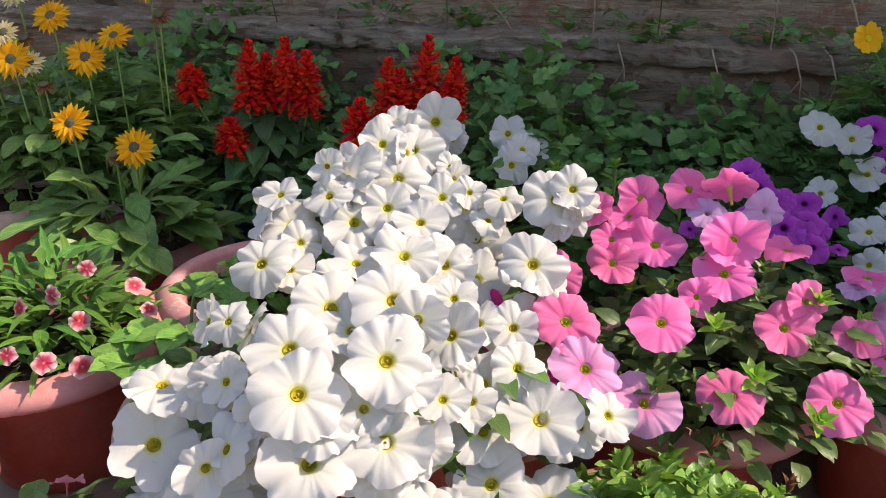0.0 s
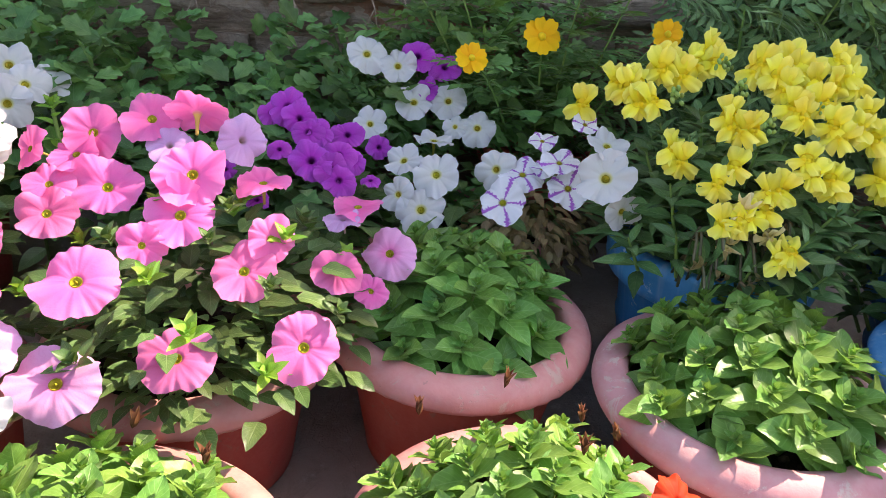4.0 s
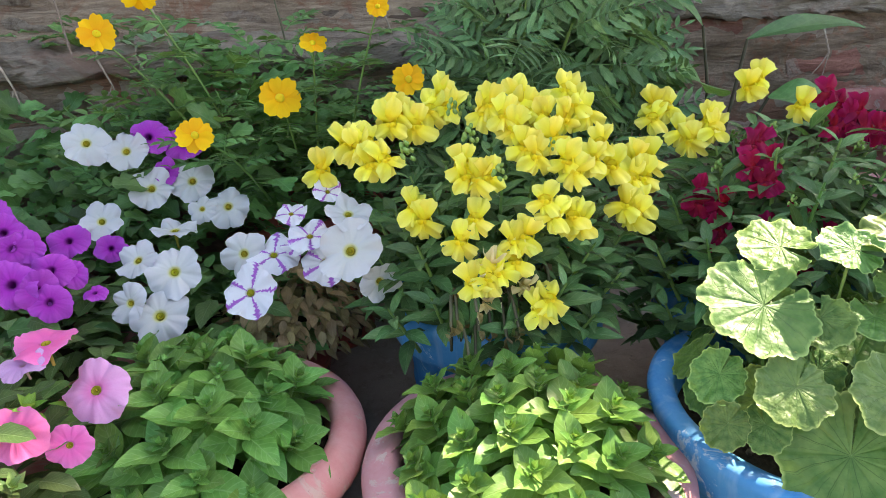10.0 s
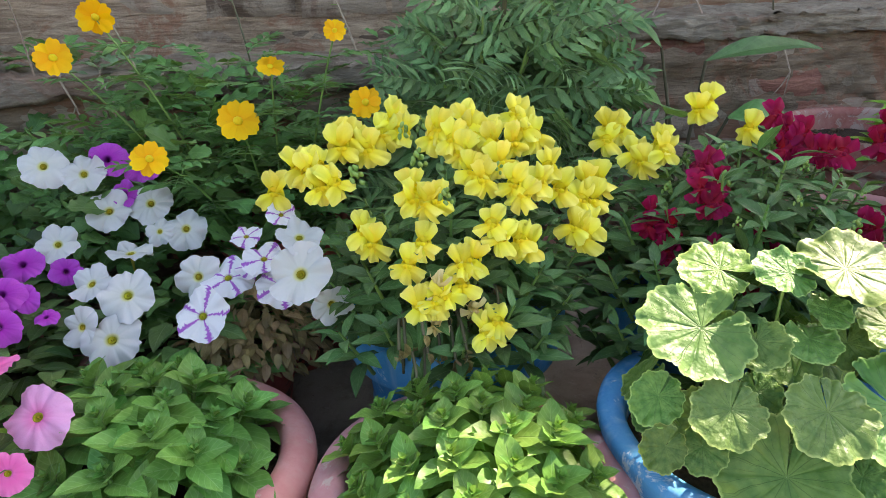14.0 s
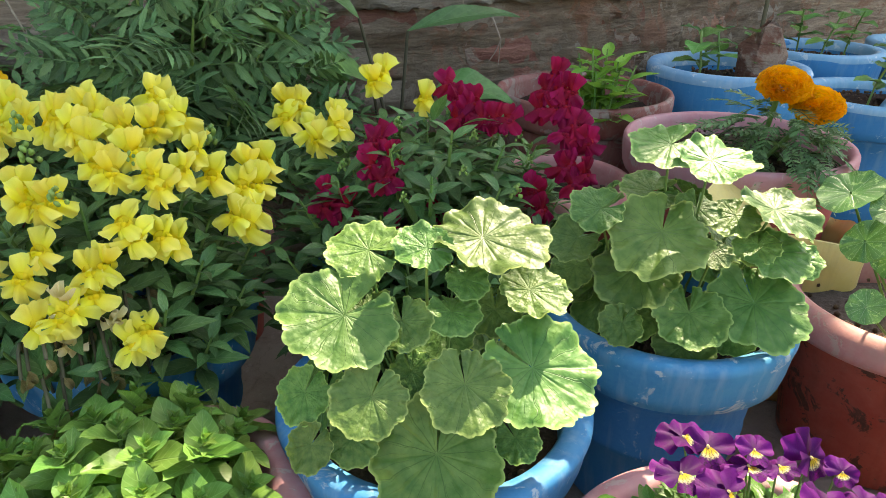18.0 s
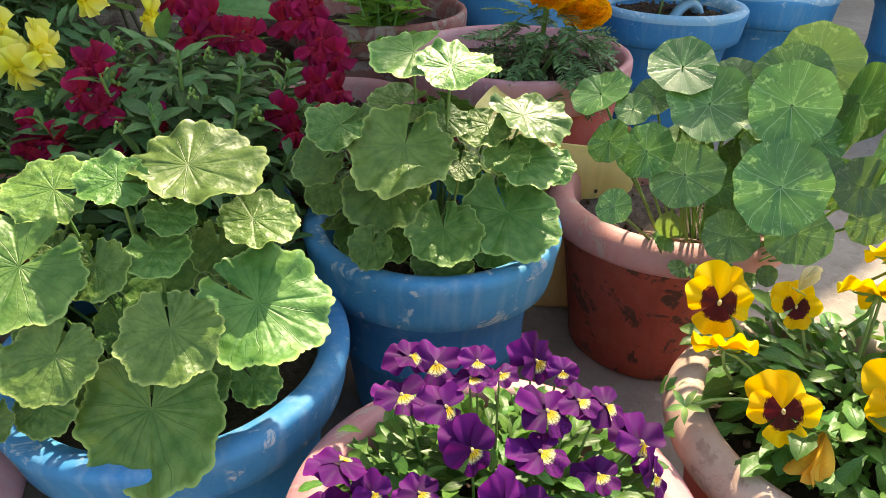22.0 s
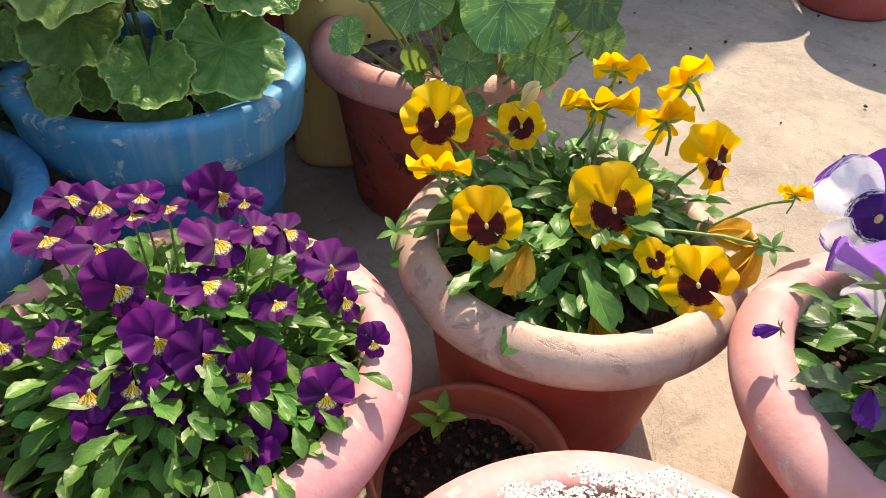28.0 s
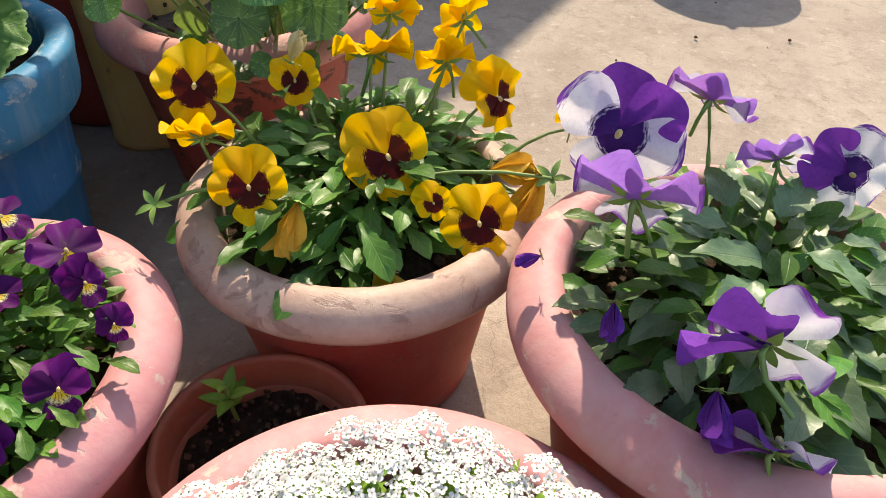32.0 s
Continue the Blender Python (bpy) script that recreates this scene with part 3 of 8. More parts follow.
def disc_petal(length, width, nr=5, na=22, ruffle=0.06, cup=0.0, droop=0.0, notch=0.0):
    """A round petal with its claw at the origin, reaching along +y and facing +z; u is the distance from the claw."""
    r = np.linspace(0.004, 1, nr)[:, None]
    a = np.linspace(0, 2 * np.pi, na, endpoint=False)[None, :]
    ph = rnd(0, 6)
    ed = 1 + 0.04 * np.sin(5 * a + ph) * r
    y = length * (0.5 - 0.5 * r * ed * np.cos(a))
    x = width * 0.5 * r * ed * np.sin(a) * np.clip(0.35 + 1.1 * y / length, 0, 1)
    y = y - notch * length * np.exp(-(x / (0.12 * width)) ** 2) * np.clip(y / length - 0.6, 0, 1)
    d = np.sqrt(x ** 2 + y ** 2) / length
    z = ruffle * length * d ** 2 * np.sin(4.2 * np.arctan2(x, y + 0.2 * length) * 2 + ph) + cup * d ** 2 * length * 0.5 - droop * length * d ** 2.2
    z = z + 0.02 * length * d * np.sin(9 * np.arctan2(x, y) + ph)
    uv = np.stack([d, 0.5 + np.arctan2(x, y + 0.12 * length) / 6.283], -1)
    return sheet(np.stack([x, y, z], -1), uv, True)


def trumpet(size, lobes=5, ruffle=1.0, seed_phase=None, back=0.0, nr=11, na=100, star=0.12):
    """A petunia: a wide, softly ruffled limb of five lobes on a narrow tube, facing +z."""
    ph = rnd(0, 6.28) if seed_phase is None else seed_phase
    a = np.linspace(0, 2 * np.pi, na, endpoint=False)[None, :]
    t_r = np.array([0.05, 0.055, 0.075, 0.10])
    t_z = np.array([-0.85, -0.55, -0.3, -0.12])
    r = np.linspace(0.17, 1, nr)
    R = np.concatenate([t_r, r])[:, None]
    q = np.clip((R - 0.17) / 0.83, 0, 1)
    wob = 0.3 * np.sin(a + ph) + 0.16 * np.sin(2 * a + 1.7 * ph)
    lob = np.abs(np.cos(lobes / 2 * (a + 0.3 * wob) + ph))
    edge = 1.01 - star + star * lob ** 0.6 + 0.026 * np.sin(7 * a + 2 * ph) + 0.02 * np.sin(13 * a + 3 * ph) * np.sin(3 * a + ph) + 0.014 * np.sin(23 * a + 5 * ph) * np.sin(2 * a) + rnd(0.03, 0.09) * np.sin(2 * a + rnd(0, 6))
    rad = R * (1 + (edge - 1) * q ** 1.3)
    Z = np.concatenate([t_z, 0.02 + 0.15 * np.sin((r - 0.17) * 1.7) - back * (r - 0.17) ** 2])[:, None]
    for k, amp in ((1, 0.06), (2, 0.12), (3, 0.08), (4, 0.045), (5, 0.05), (7, 0.03), (11, 0.02)):
        swell = 0.7 + 0.6 * np.sin(a + rnd(0, 6))
        Z = Z + ruffle * amp * q ** 1.8 * swell * np.sin(k * a + rnd(0, 6) + rnd(-1.6, 1.6) * q)
    for k, amp in ((13, 0.03), (19, 0.022), (27, 0.014)):
        Z = Z + ruffle * amp * q ** 4 * (0.5 + 0.7 * np.sin(2 * a + rnd(0, 6))) * np.sin(k * a + rnd(0, 6))
    Z = Z - star * 0.9 * q ** 2 * (1 - lob) ** 1.5 + rnd(-0.22, 0.12) * (rad * np.cos(a + ph)) ** 2 * q
    Z = Z - 0.09 * q * (1 - q) * np.exp(-((lob - 1) / 0.07) ** 2) - 0.03 * q * np.exp(-(lob / 0.2) ** 2)
    h = size / 2
    p = np.stack([rad * np.cos(a) * h, rad * np.sin(a) * h, Z * h], -1)
    uv = np.stack(np.broadcast_arrays(R, a / 6.283 + ph / 6.283 / 2.5), -1)
    return sheet(p, uv, True)


def axes(pos, z, up=(0, 0, 1), scale=1.0, spin=0.0):
    """A pose at pos whose +z looks along z, with +y as near to up as it goes."""
    z = Vector(z).normalized()
    u = Vector(up)
    if abs(z.dot(u.normalized())) > 0.97:
        u = Vector((0.3, 0.9, 0.1))
    x = u.cross(z).normalized()
    y = z.cross(x)
    m = Matrix((x, y, z)).transposed().to_4x4()
    m = m @ Matrix.Rotation(spin, 4, "Z")
    s = Matrix.Diagonal((scale, scale, scale, 1))
    return Matrix.Translation(pos) @ m @ s


def along(pos, d, up=(0, 0, 1), scale=1.0, roll=0.0):
    """A pose at pos whose +y runs along d, with +z as near to up as it goes."""
    d = Vector(d).normalized()
    u = Vector(up)
    if abs(d.dot(u.normalized())) > 0.97:
        u = Vector((0.9, 0.2, 0.3))
    x = d.cross(u).normalized()
    z = x.cross(d)
    m = Matrix((x, d, z)).transposed().to_4x4() @ Matrix.Rotation(roll, 4, "Y")
    return Matrix.Translation(pos) @ m @ Matrix.Diagonal((scale, scale, scale, 1))


def aim(az, el):
    a, e = radians(az), radians(el)
    return Vector((math.cos(e) * math.cos(a), math.cos(e) * math.sin(a), math.sin(e)))


# ---- things and parts ----
def thing(name, at, label, category, group="", kind=""):
    e = new(name)
    e.empty_display_size = 0.05
    e.location = at
    return tagged(e, label, category, group, kind)


def part(name, mesh, parent, m=None, label="", kind=""):
    """A mesh as one part under a thing or a part; m is its pose in the world."""
    ob = new(name, mesh)
    ob.parent = parent
    if m is None:
        m = Matrix()
    base = parent.matrix_basis if parent.parent is None else parent.parent.matrix_basis @ parent.matrix_basis
    ob.matrix_basis = base.inverted() @ m
    return tagged(ob, label, kind=kind)


def child(name, mesh, parent, m, label=""):
    """A mesh as a sub-part, posed in its part's own frame."""
    ob = new(name, mesh)
    ob.parent = parent
    ob.matrix_basis = m
    return tagged(ob, label)


# ---- pots ----
BOWL_BODY = [(0.0, 0.004), (0.40, 0.0), (0.64, 0.0), (0.67, 0.02), (0.695, 0.16), (0.745, 0.4), (0.795, 0.62), (0.84, 0.78), (0.865, 0.86), (0.80, 0.875), (0.74, 0.7), (0.70, 0.5)]
BOWL_RIM = [(0.85, 0.835), (0.94, 0.835), (0.985, 0.85), (1.0, 0.875), (0.998, 0.905), (0.98, 0.94), (0.94, 0.97), (0.88, 0.992), (0.83, 0.996), (0.79, 0.985), (0.768, 0.955), (0.745, 0.86), (0.735, 0.72)]
TUB_BODY = [(0.0, 0.004), (0.45, 0.0), (0.64, 0.0), (0.66, 0.015), (0.70, 0.2), (0.745, 0.4), (0.765, 0.41), (0.775, 0.44), (0.765, 0.465), (0.79, 0.6), (0.815, 0.70), (0.835, 0.71), (0.84, 0.735), (0.83, 0.755), (0.80, 0.76), (0.76, 0.6)]
TUB_RIM = [(0.83, 0.745), (0.90, 0.745), (0.945, 0.765), (0.965, 0.82), (0.98, 0.90), (1.0, 0.955), (0.995, 0.985), (0.965, 1.0), (0.90, 1.0), (0.845, 0.99), (0.82, 0.965), (0.80, 0.85), (0.78, 0.72)]


PLAIN_BODY = [(0.0, 0.004), (0.45, 0.0), (0.66, 0.0), (0.69, 0.015), (0.78, 0.3), (0.86, 0.6), (0.92, 0.86), (0.90, 0.87), (0.86, 0.7)]
PLAIN_RIM = [(0.90, 0.84), (0.965, 0.845), (0.985, 0.87), (1.0, 0.95), (0.997, 0.985), (0.98, 1.0), (0.95, 1.0), (0.925, 0.99), (0.91, 0.96), (0.89, 0.8), (0.87, 0.66)]


def soil_piece(r, seg=40, rings=9, lumps=0.006):
    q = np.linspace(0.02, 1, rings)[:, None]
    a = np.linspace(0, 2 * np.pi, seg, endpoint=False)[None, :]
    x, y = q * r * np.cos(a), q * r * np.sin(a)
    z = lumps * (np.sin(x * 90 + 1) * np.cos(y * 80) + rng.uniform(-0.8, 0.8, x.shape)) * (1 - 0.4 * q) + 0.012 * (1 - q ** 2)
    return sheet(np.stack([x, y, z], -1), np.stack(np.broadcast_arrays(q, a / 6.283), -1), True)


def crumbs(parent, centre, r, z, count, size=0.006, mat="clod"):
    s = Soup()
    for _ in range(count):
        q, a = r * math.sqrt(rnd(0, 1)), rnd(0, 6.28)
        k = rnd(0.4, 1.3) * size
        s.add(blob(k, k * 0.8, k * 0.7, 6, 4, 0.25), pose(centre[0] + q * math.cos(a), centre[1] + q * math.sin(a), z + rnd(0, 0.008), rnd(0, 90), rnd(0, 90), 0))
    return part("loose_soil", s.mesh("loose_soil", M[mat]), parent, None, kind="stuff")


def pot(parent, x, y, h, r, style="bowl", body="clay", rim="clay_rim", frill=False, soil="soil", fill=0.82, soil_crumbs=60, lip=""):
    prof_b, prof_r, inner = {"bowl": (BOWL_BODY, BOWL_RIM, 0.735), "tub": (TUB_BODY, TUB_RIM, 0.79), "plain": (PLAIN_BODY, PLAIN_RIM, 0.87)}[style]
    m = pose(x, y, 0, 0, 0, rnd(0, 360))
    b = part("pot", one("pot_body", lathe([(a * r, c * h) for a, c in prof_b], 72, 0.006), M[body]), parent, m)
    ring = lathe([(a * r, c * h) for a, c in prof_r], 96, 0.006, (0, 2, 46, 0.012 * r) if frill else None)
    child("rim", one("pot_rim", ring, M[rim]), b, Matrix())
    if lip:
        edge = lathe([(a * r, c * h) for a, c in ((1.0, 0.95), (1.004, 0.985), (0.975, 1.004), (0.90, 1.006), (0.845, 0.996), (0.815, 0.965), (0.805, 0.93))], 96, 0.0)
        child("lip", one("pot_lip", edge, M[lip]), b, Matrix(), "pale sun-bleached lip")
    part("soil", one("soil", soil_piece(inner * r), M[soil]), parent, pose(x, y, h * fill))
    if soil_crumbs:
        crumbs(parent, (x, y), inner * r * 0.92, h * fill + 0.006, soil_crumbs)
    return b


# ---- foliage ----
def variants(name, mat, maker, count=4):
    return [one(name, maker(), M[mat]) for _ in range(count)]


def pick(meshes):
    return meshes[int(rng.integers(len(meshes)))]


def scatter(parent, meshes, centre, radii, count, base_z, size=(0.7, 1.2), low=-0.1, high=1.0, lift=(0.0, 0.6), name="leaf", inner=0.55, up_mix=0.6):
    """Leaves as parts, over the shell of a mound with the given centre and radii."""
    for i in range(count):
        a = i * 2.39996 + rnd(-0.3, 0.3)
        s = low + (high - low) * ((i + 0.5) / count)
        el = math.asin(max(-1, min(1, s)))
        d = Vector((math.cos(a) * math.cos(el), math.sin(a) * math.cos(el), math.sin(el)))
        k = rnd(inner, 1.0)
        p = Vector(centre) + Vector((d.x * radii[0], d.y * radii[1], d.z * radii[2])) * k
        p.z = max(p.z, base_z)
        out = Vector((math.cos(a + rnd(-0.7, 0.7)), math.sin(a + rnd(-0.7, 0.7)), rnd(*lift) - 0.15 * (1 - s)))
        normal = d * (1 - up_mix) + Vector((rnd(-0.3, 0.3), rnd(-0.3, 0.3), 1)) * up_mix
        part(name, pick(meshes), parent, along(p, out, normal, rnd(*size)))


def mound(name, parent, meshes, centre, radii, count, base_z, size=(0.7, 1.2), low=-0.1, inner=0.4, lift=(0.0, 0.6), mats=None):
    """The fill of a mound in one mesh: leaves too many to tell apart."""
    s = Soup()
    for i in range(count):
        a, sn = rnd(0, 6.283), rnd(low, 1)
        el = math.asin(max(-1, min(1, sn)))
        d = Vector((math.cos(a) * math.cos(el), math.sin(a) * math.cos(el), math.sin(el)))
        k = rnd(inner, 0.95)
        p = Vector(centre) + Vector((d.x * radii[0], d.y * radii[1], d.z * radii[2])) * k
        p.z = max(p.z, base_z)
        out = Vector((math.cos(a + rnd(-1, 1)), math.sin(a + rnd(-1, 1)), rnd(*lift)))
        s.add(meshes[int(rng.integers(len(meshes)))], along(p, out, (rnd(-0.4, 0.4), rnd(-0.4, 0.4), 1), rnd(*size)))
    return part(name, s.mesh(name, mats), parent, None, kind="stuff")


def behind(rows, gap):
    """The points where stems meet the backs of blooms given as rows."""
    return [tuple(Vector(r[:3]) - aim(r[4], r[5]) * gap) for r in rows]


def stems(parent, ends, root, spread, radius=0.0025, mat="stem", sag=0.01, name="stem"):
    """A stem for each end point, out of the soil about root."""
    for e in ends:
        e = np.array(e)
        foot = np.array([root[0] + (e[0] - root[0]) * spread, root[1] + (e[1] - root[1]) * spread, root[2]])
        part(name, one(name, tube(curve_between(foot, e, sag), np.linspace(radius * 1.3, radius * 0.7, 6)), M[mat]), parent)


# ---- flowers ----
def trumpet_set(mat, size=0.075, count=7, ruffle=1.0, star=0.14):
    out = []
    for i in range(count):
        out.append(one("petunia_flower", trumpet(size, 5, ruffle * rnd(0.7, 1.4), None, rnd(-0.05, 0.3), star=star * rnd(0.7, 1.3)), M[mat]))
    return out


def eye_mesh(r=0.005, mat="eye"):
    s = Soup()
    s.add(lathe([(0.1 * r, -0.001), (0.5 * r, 0.0), (0.85 * r, 0.0018), (1.1 * r, 0.0042), (1.12 * r, 0.0036)], 12))
    s.add(blob(r * 0.28, r * 0.28, r * 0.5, 6, 5), pose(0, 0, 0.003))
    return s.mesh("flower_eye", M[mat])


EYES = {"yellow": eye_mesh(), "dark": eye_mesh(0.0045)}
FLOWERS = {k: trumpet_set(k, star=0.17 if k == "white" else 0.12, ruffle=1.35 if k == "white" else 1.15) for k in ("white", "pink", "purple", "star", "magenta", "lavender", "pale_pink")}


def petunias(parent, kind, rows, root, eye="yellow", grow=1.0, label=""):
    """rows: place, width, and the compass and height angles that each flower faces."""
    for x, y, z, d, az, el in rows:
        n = aim(az + rnd(-5, 5), el + 8 + rnd(-4, 4))
        m = axes((x, y, z), n, scale=d * grow / 0.072, spin=rnd(0, 6.28))
        f = part("flower", pick(FLOWERS[kind]), parent, m, label)
        if eye:
            child("flower_eye", EYES[eye], f, pose(0, 0, -0.0035))


def pansy_meshes(names, size, ruffle=0.13, wings=0.98):
    """Upper, side and lower petals, in that order."""
    h = size / 2
    up = [one("upper_petal", disc_petal(h * 1.16, h * 1.2, 7, 30, ruffle, 0.0, rnd(0.0, 0.25)), M[names[0]]) for _ in range(4)]
    side = [one("side_petal", disc_petal(h * wings, h * (wings + 0.02), 7, 30, ruffle, 0.0, rnd(-0.15, 0.2)), M[names[1]]) for _ in range(4)]
    low = [one("lower_petal", disc_petal(h * 0.98, h * 1.15, 7, 30, ruffle, 0.0, rnd(-0.05, 0.25), 0.3), M[names[2]]) for _ in range(4)]
    eye = one("flower_eye", blob(h * 0.06, h * 0.09, h * 0.06, 8, 5), M["ivory"])
    return up, side, low, eye


PANSY = pansy_meshes(("pansy_plain", "pansy_blotch", "pansy_blotch"), 0.065)
PANSY_BACK = pansy_meshes(("pansy_plain", "pansy_plain", "pansy_plain"), 0.065, 0.2)
BICOLOUR = pansy_meshes(("violet", "bicolour", "bicolour"), 0.075, 0.09, 1.18)
LILAC = pansy_meshes(("lilac", "bicolour_back", "bicolour_back"), 0.075, 0.17)
VIOLET = pansy_meshes(("violet", "bicolour_back", "bicolour_back"), 0.075, 0.16)
VIOLA = pansy_meshes(("viola", "viola", "viola_lip"), 0.04, 0.09)


def pansies(parent, kit, rows, size, grow=1.0, label="", sepals=False):
    """Faces of five petals; a row may end with the roll of its face. sepals: the green calyx of a bloom seen from behind."""
    up, side, low, eye = kit
    for x, y, z, d, az, el, *roll in rows:
        k = d * grow / size
        m = axes((x, y, z), aim(az + rnd(-4, 4), el + rnd(-3, 3)), scale=k, spin=roll[0] if roll else rnd(-0.3, 0.3))
        f = part("flower", eye, parent, m, label)
        for ang, lift, kit_part, name in ((26, -0.0065, up, "upper_petal"), (-26, -0.008, up, "upper_petal"), (80, -0.0012, side, "side_petal"), (-80, -0.002, side, "side_petal"), (180, 0.0, low, "lower_petal")):
            child(name, pick(kit_part), f, pose(0, 0, lift * size / 0.065, rnd(-14, 10), rnd(-12, 12), ang + rnd(-9, 9)))
        if sepals:
            child("calyx", SEPALS, f, pose(0, 0, -0.006, 180, 0, rnd(0, 70)), "green calyx")
            child("neck", NECK, f, pose(0, 0, -0.004), "green bent stalk")


def calyx(size):
    s = Soup()
    for i in range(5):
        s.add(leaf(size, size * 0.35, "lance", 4, 2, 0.2, 0.6), pose(0, 0, 0, 25, 0, i * 72))
    return s


SEPALS = calyx(0.02).mesh("calyx", M["bud"])
NECK = one("neck", tube([(0, 0, 0), (0, 0.002, -0.010), (0, -0.006, -0.020), (0, -0.03, -0.026)], [0.0022, 0.002, 0.0017, 0.0017]), M["stem"])


def droop_bud(parent, rows, mat, size=0.05, label=""):
    """A spent flower, its petals furled into a limp twist that hangs along the way it faces."""
    for x, y, z, d, az, el in rows:
        s = Soup()
        for i in range(5):
            s.add(disc_petal(d * rnd(0.9, 1.1), d * 0.62, 5, 16, 0.14, 0.5), pose(rnd(-0.05, 0.05) * d, 0, 0, 74 + rnd(-9, 9), rnd(-12, 12), i * 72 + rnd(-10, 10)), 0)
        f = part("spent_flower", s.mesh("spent_flower", M[mat]), parent, axes((x, y, z), aim(az, el)), label)
        child("calyx", calyx(d * 0.45).mesh("calyx", M["bud"]), f, pose(0, 0, -0.002))


def flared_petal(length, width, nl=7, nw=10, curl=0.3, ruffle=0.2, waist=0.4):
    """A lobe that widens from its claw to a wavy, slightly torn end; along +y, facing +z."""
    v = np.linspace(0, 1, nl)[:, None]
    u = np.linspace(-1, 1, nw)[None, :]
    ph, k = rnd(0, 6), rnd(2.4, 3.6)
    half = width / 2 * (waist + (1 - waist) * v ** 0.8)
    end = 1 - 0.24 * u ** 2 * v + 0.07 * v * np.sin(k * 1.6 * u + ph) + 0.035 * v * np.sin(8 * u + 2 * ph)
    x = u * half * (1 - 0.12 * v ** 5 * u ** 4)
    y = length * v * end
    z = -curl * length * v ** 2 + ruffle * length * v ** 1.6 * np.sin(k * u + ph) + 0.07 * length * v ** 3 * np.sin(7 * u + ph) - 0.14 * width * u ** 2 * (1 - v)
    uv = np.stack(np.broadcast_arrays(v, 0.5 + 0.12 * u), -1)
    return sheet(np.stack(np.broadcast_arrays(x, y, z), -1), uv)


def snap_floret(mat, lip, size=0.034):
    """A two-lipped snapdragon flower that faces +z: an erect notched hood, a bulged mouth, three flared hanging lobes."""
    s = Soup()
    for ang in (24, -24):
        s.add(flared_petal(size * 0.74, size * 0.66, curl=rnd(0.1, 0.5), ruffle=rnd(0.18, 0.34)), pose(0, size * 0.04, -size * 0.02, rnd(10, 40), rnd(-12, 12), ang * 0.8 + rnd(-7, 7)), 0)
    for ang, k in ((180, 0.52), (122, 0.64), (-122, 0.64)):
        s.add(flared_petal(size * k, size * k * 0.95, curl=rnd(0.3, 0.9), ruffle=rnd(0.18, 0.36)), pose(0, -size * 0.05, size * 0.10, rnd(0, 26), rnd(-12, 12), ang + rnd(-9, 9)), 0)
    for sx in (-1, 1):
        s.add(blob(size * 0.11, size * 0.10, size * 0.10, 10, 6, 0.04), pose(sx * size * 0.07, -size * 0.06, size * 0.06), 1)
    s.add(tube([(0, size * 0.02, size * 0.10), (0, -size * 0.02, -size * 0.2), (0, -size * 0.12, -size * 0.55)], [size * 0.24, size * 0.25, size * 0.13], 12), None, 0)
    return s.mesh("snapdragon_floret", [M[mat], M[lip]])


SNAP = {"yellow": [snap_floret("yellow", "palate") for _ in range(10)], "crimson": [snap_floret("crimson", "crimson") for _ in range(5)], "cream": [snap_floret("cream", "cream") for _ in range(2)]}


def snapdragons(parent, kind, rows, grow=1.0, label=""):
    for x, y, z, d, az, el in rows:
        m = axes((x, y, z), aim(az + rnd(-32, 32), el + rnd(-28, 12)), scale=d * grow / 0.034, spin=rnd(-0.3, 0.3))
        part("floret", pick(SNAP[kind]), parent, m, label)


def bud_tip(count=9, size=0.007):
    s = Soup()
    for i in range(count):
        q, a = i / count, i * 2.4
        r = size * (1.3 - q)
        s.add(blob(size * 0.45, size * 0.45, size * 0.7, 6, 5), pose(r * math.cos(a), r * math.sin(a), q * size * 3.2, 30 * math.cos(a), 30 * math.sin(a), 0))
    return s.mesh("bud_cluster", M["bud"])


BUD_TIP = [bud_tip(), bud_tip(7, 0.006)]


def ray_flower(size, petals, mat, width=0.16, layers=2, notch=False, tilt=10.0):
    s = Soup()
    for k in range(layers):
        for i in range(petals):
            L = size * 0.5 * (1 - 0.16 * k) * rnd(0.9, 1.05)
            if notch:
                p = disc_petal(L, L * width * 2, 4, 16, 0.03, 0.15, 0.05, 0.25)
            else:
                p = leaf(L, L * width, "lance", 5, 2, 0.3, rnd(0.1, 0.4))
            s.add(p, pose(0, 0, 0.002 * k, tilt * (k + 0.5) + rnd(-7, 7), rnd(-10, 10), (i + 0.5 * k) * 360 / petals + rnd(-5, 5)))
    return s.mesh("ray_flower", M[mat])


def pom(size, mat, petals=260):
    s = Soup()
    for i in range(petals):
        q = i / petals
        el, a = math.asin(1 - 1.15 * q), i * 2.39996
        L = size * (0.24 + 0.12 * q)
        d = Vector((math.cos(a) * math.cos(el), math.sin(a) * math.cos(el), math.sin(el) * 0.75))
        s.add(disc_petal(L, L * 1.1, 3, 10, 0.22, 0.3), along(d * size * 0.22, d + Vector((0, 0, 0.25)), (0, 0, 1), 1, rnd(-0.5, 0.5)))
    return s.mesh("marigold_flower", M[mat])


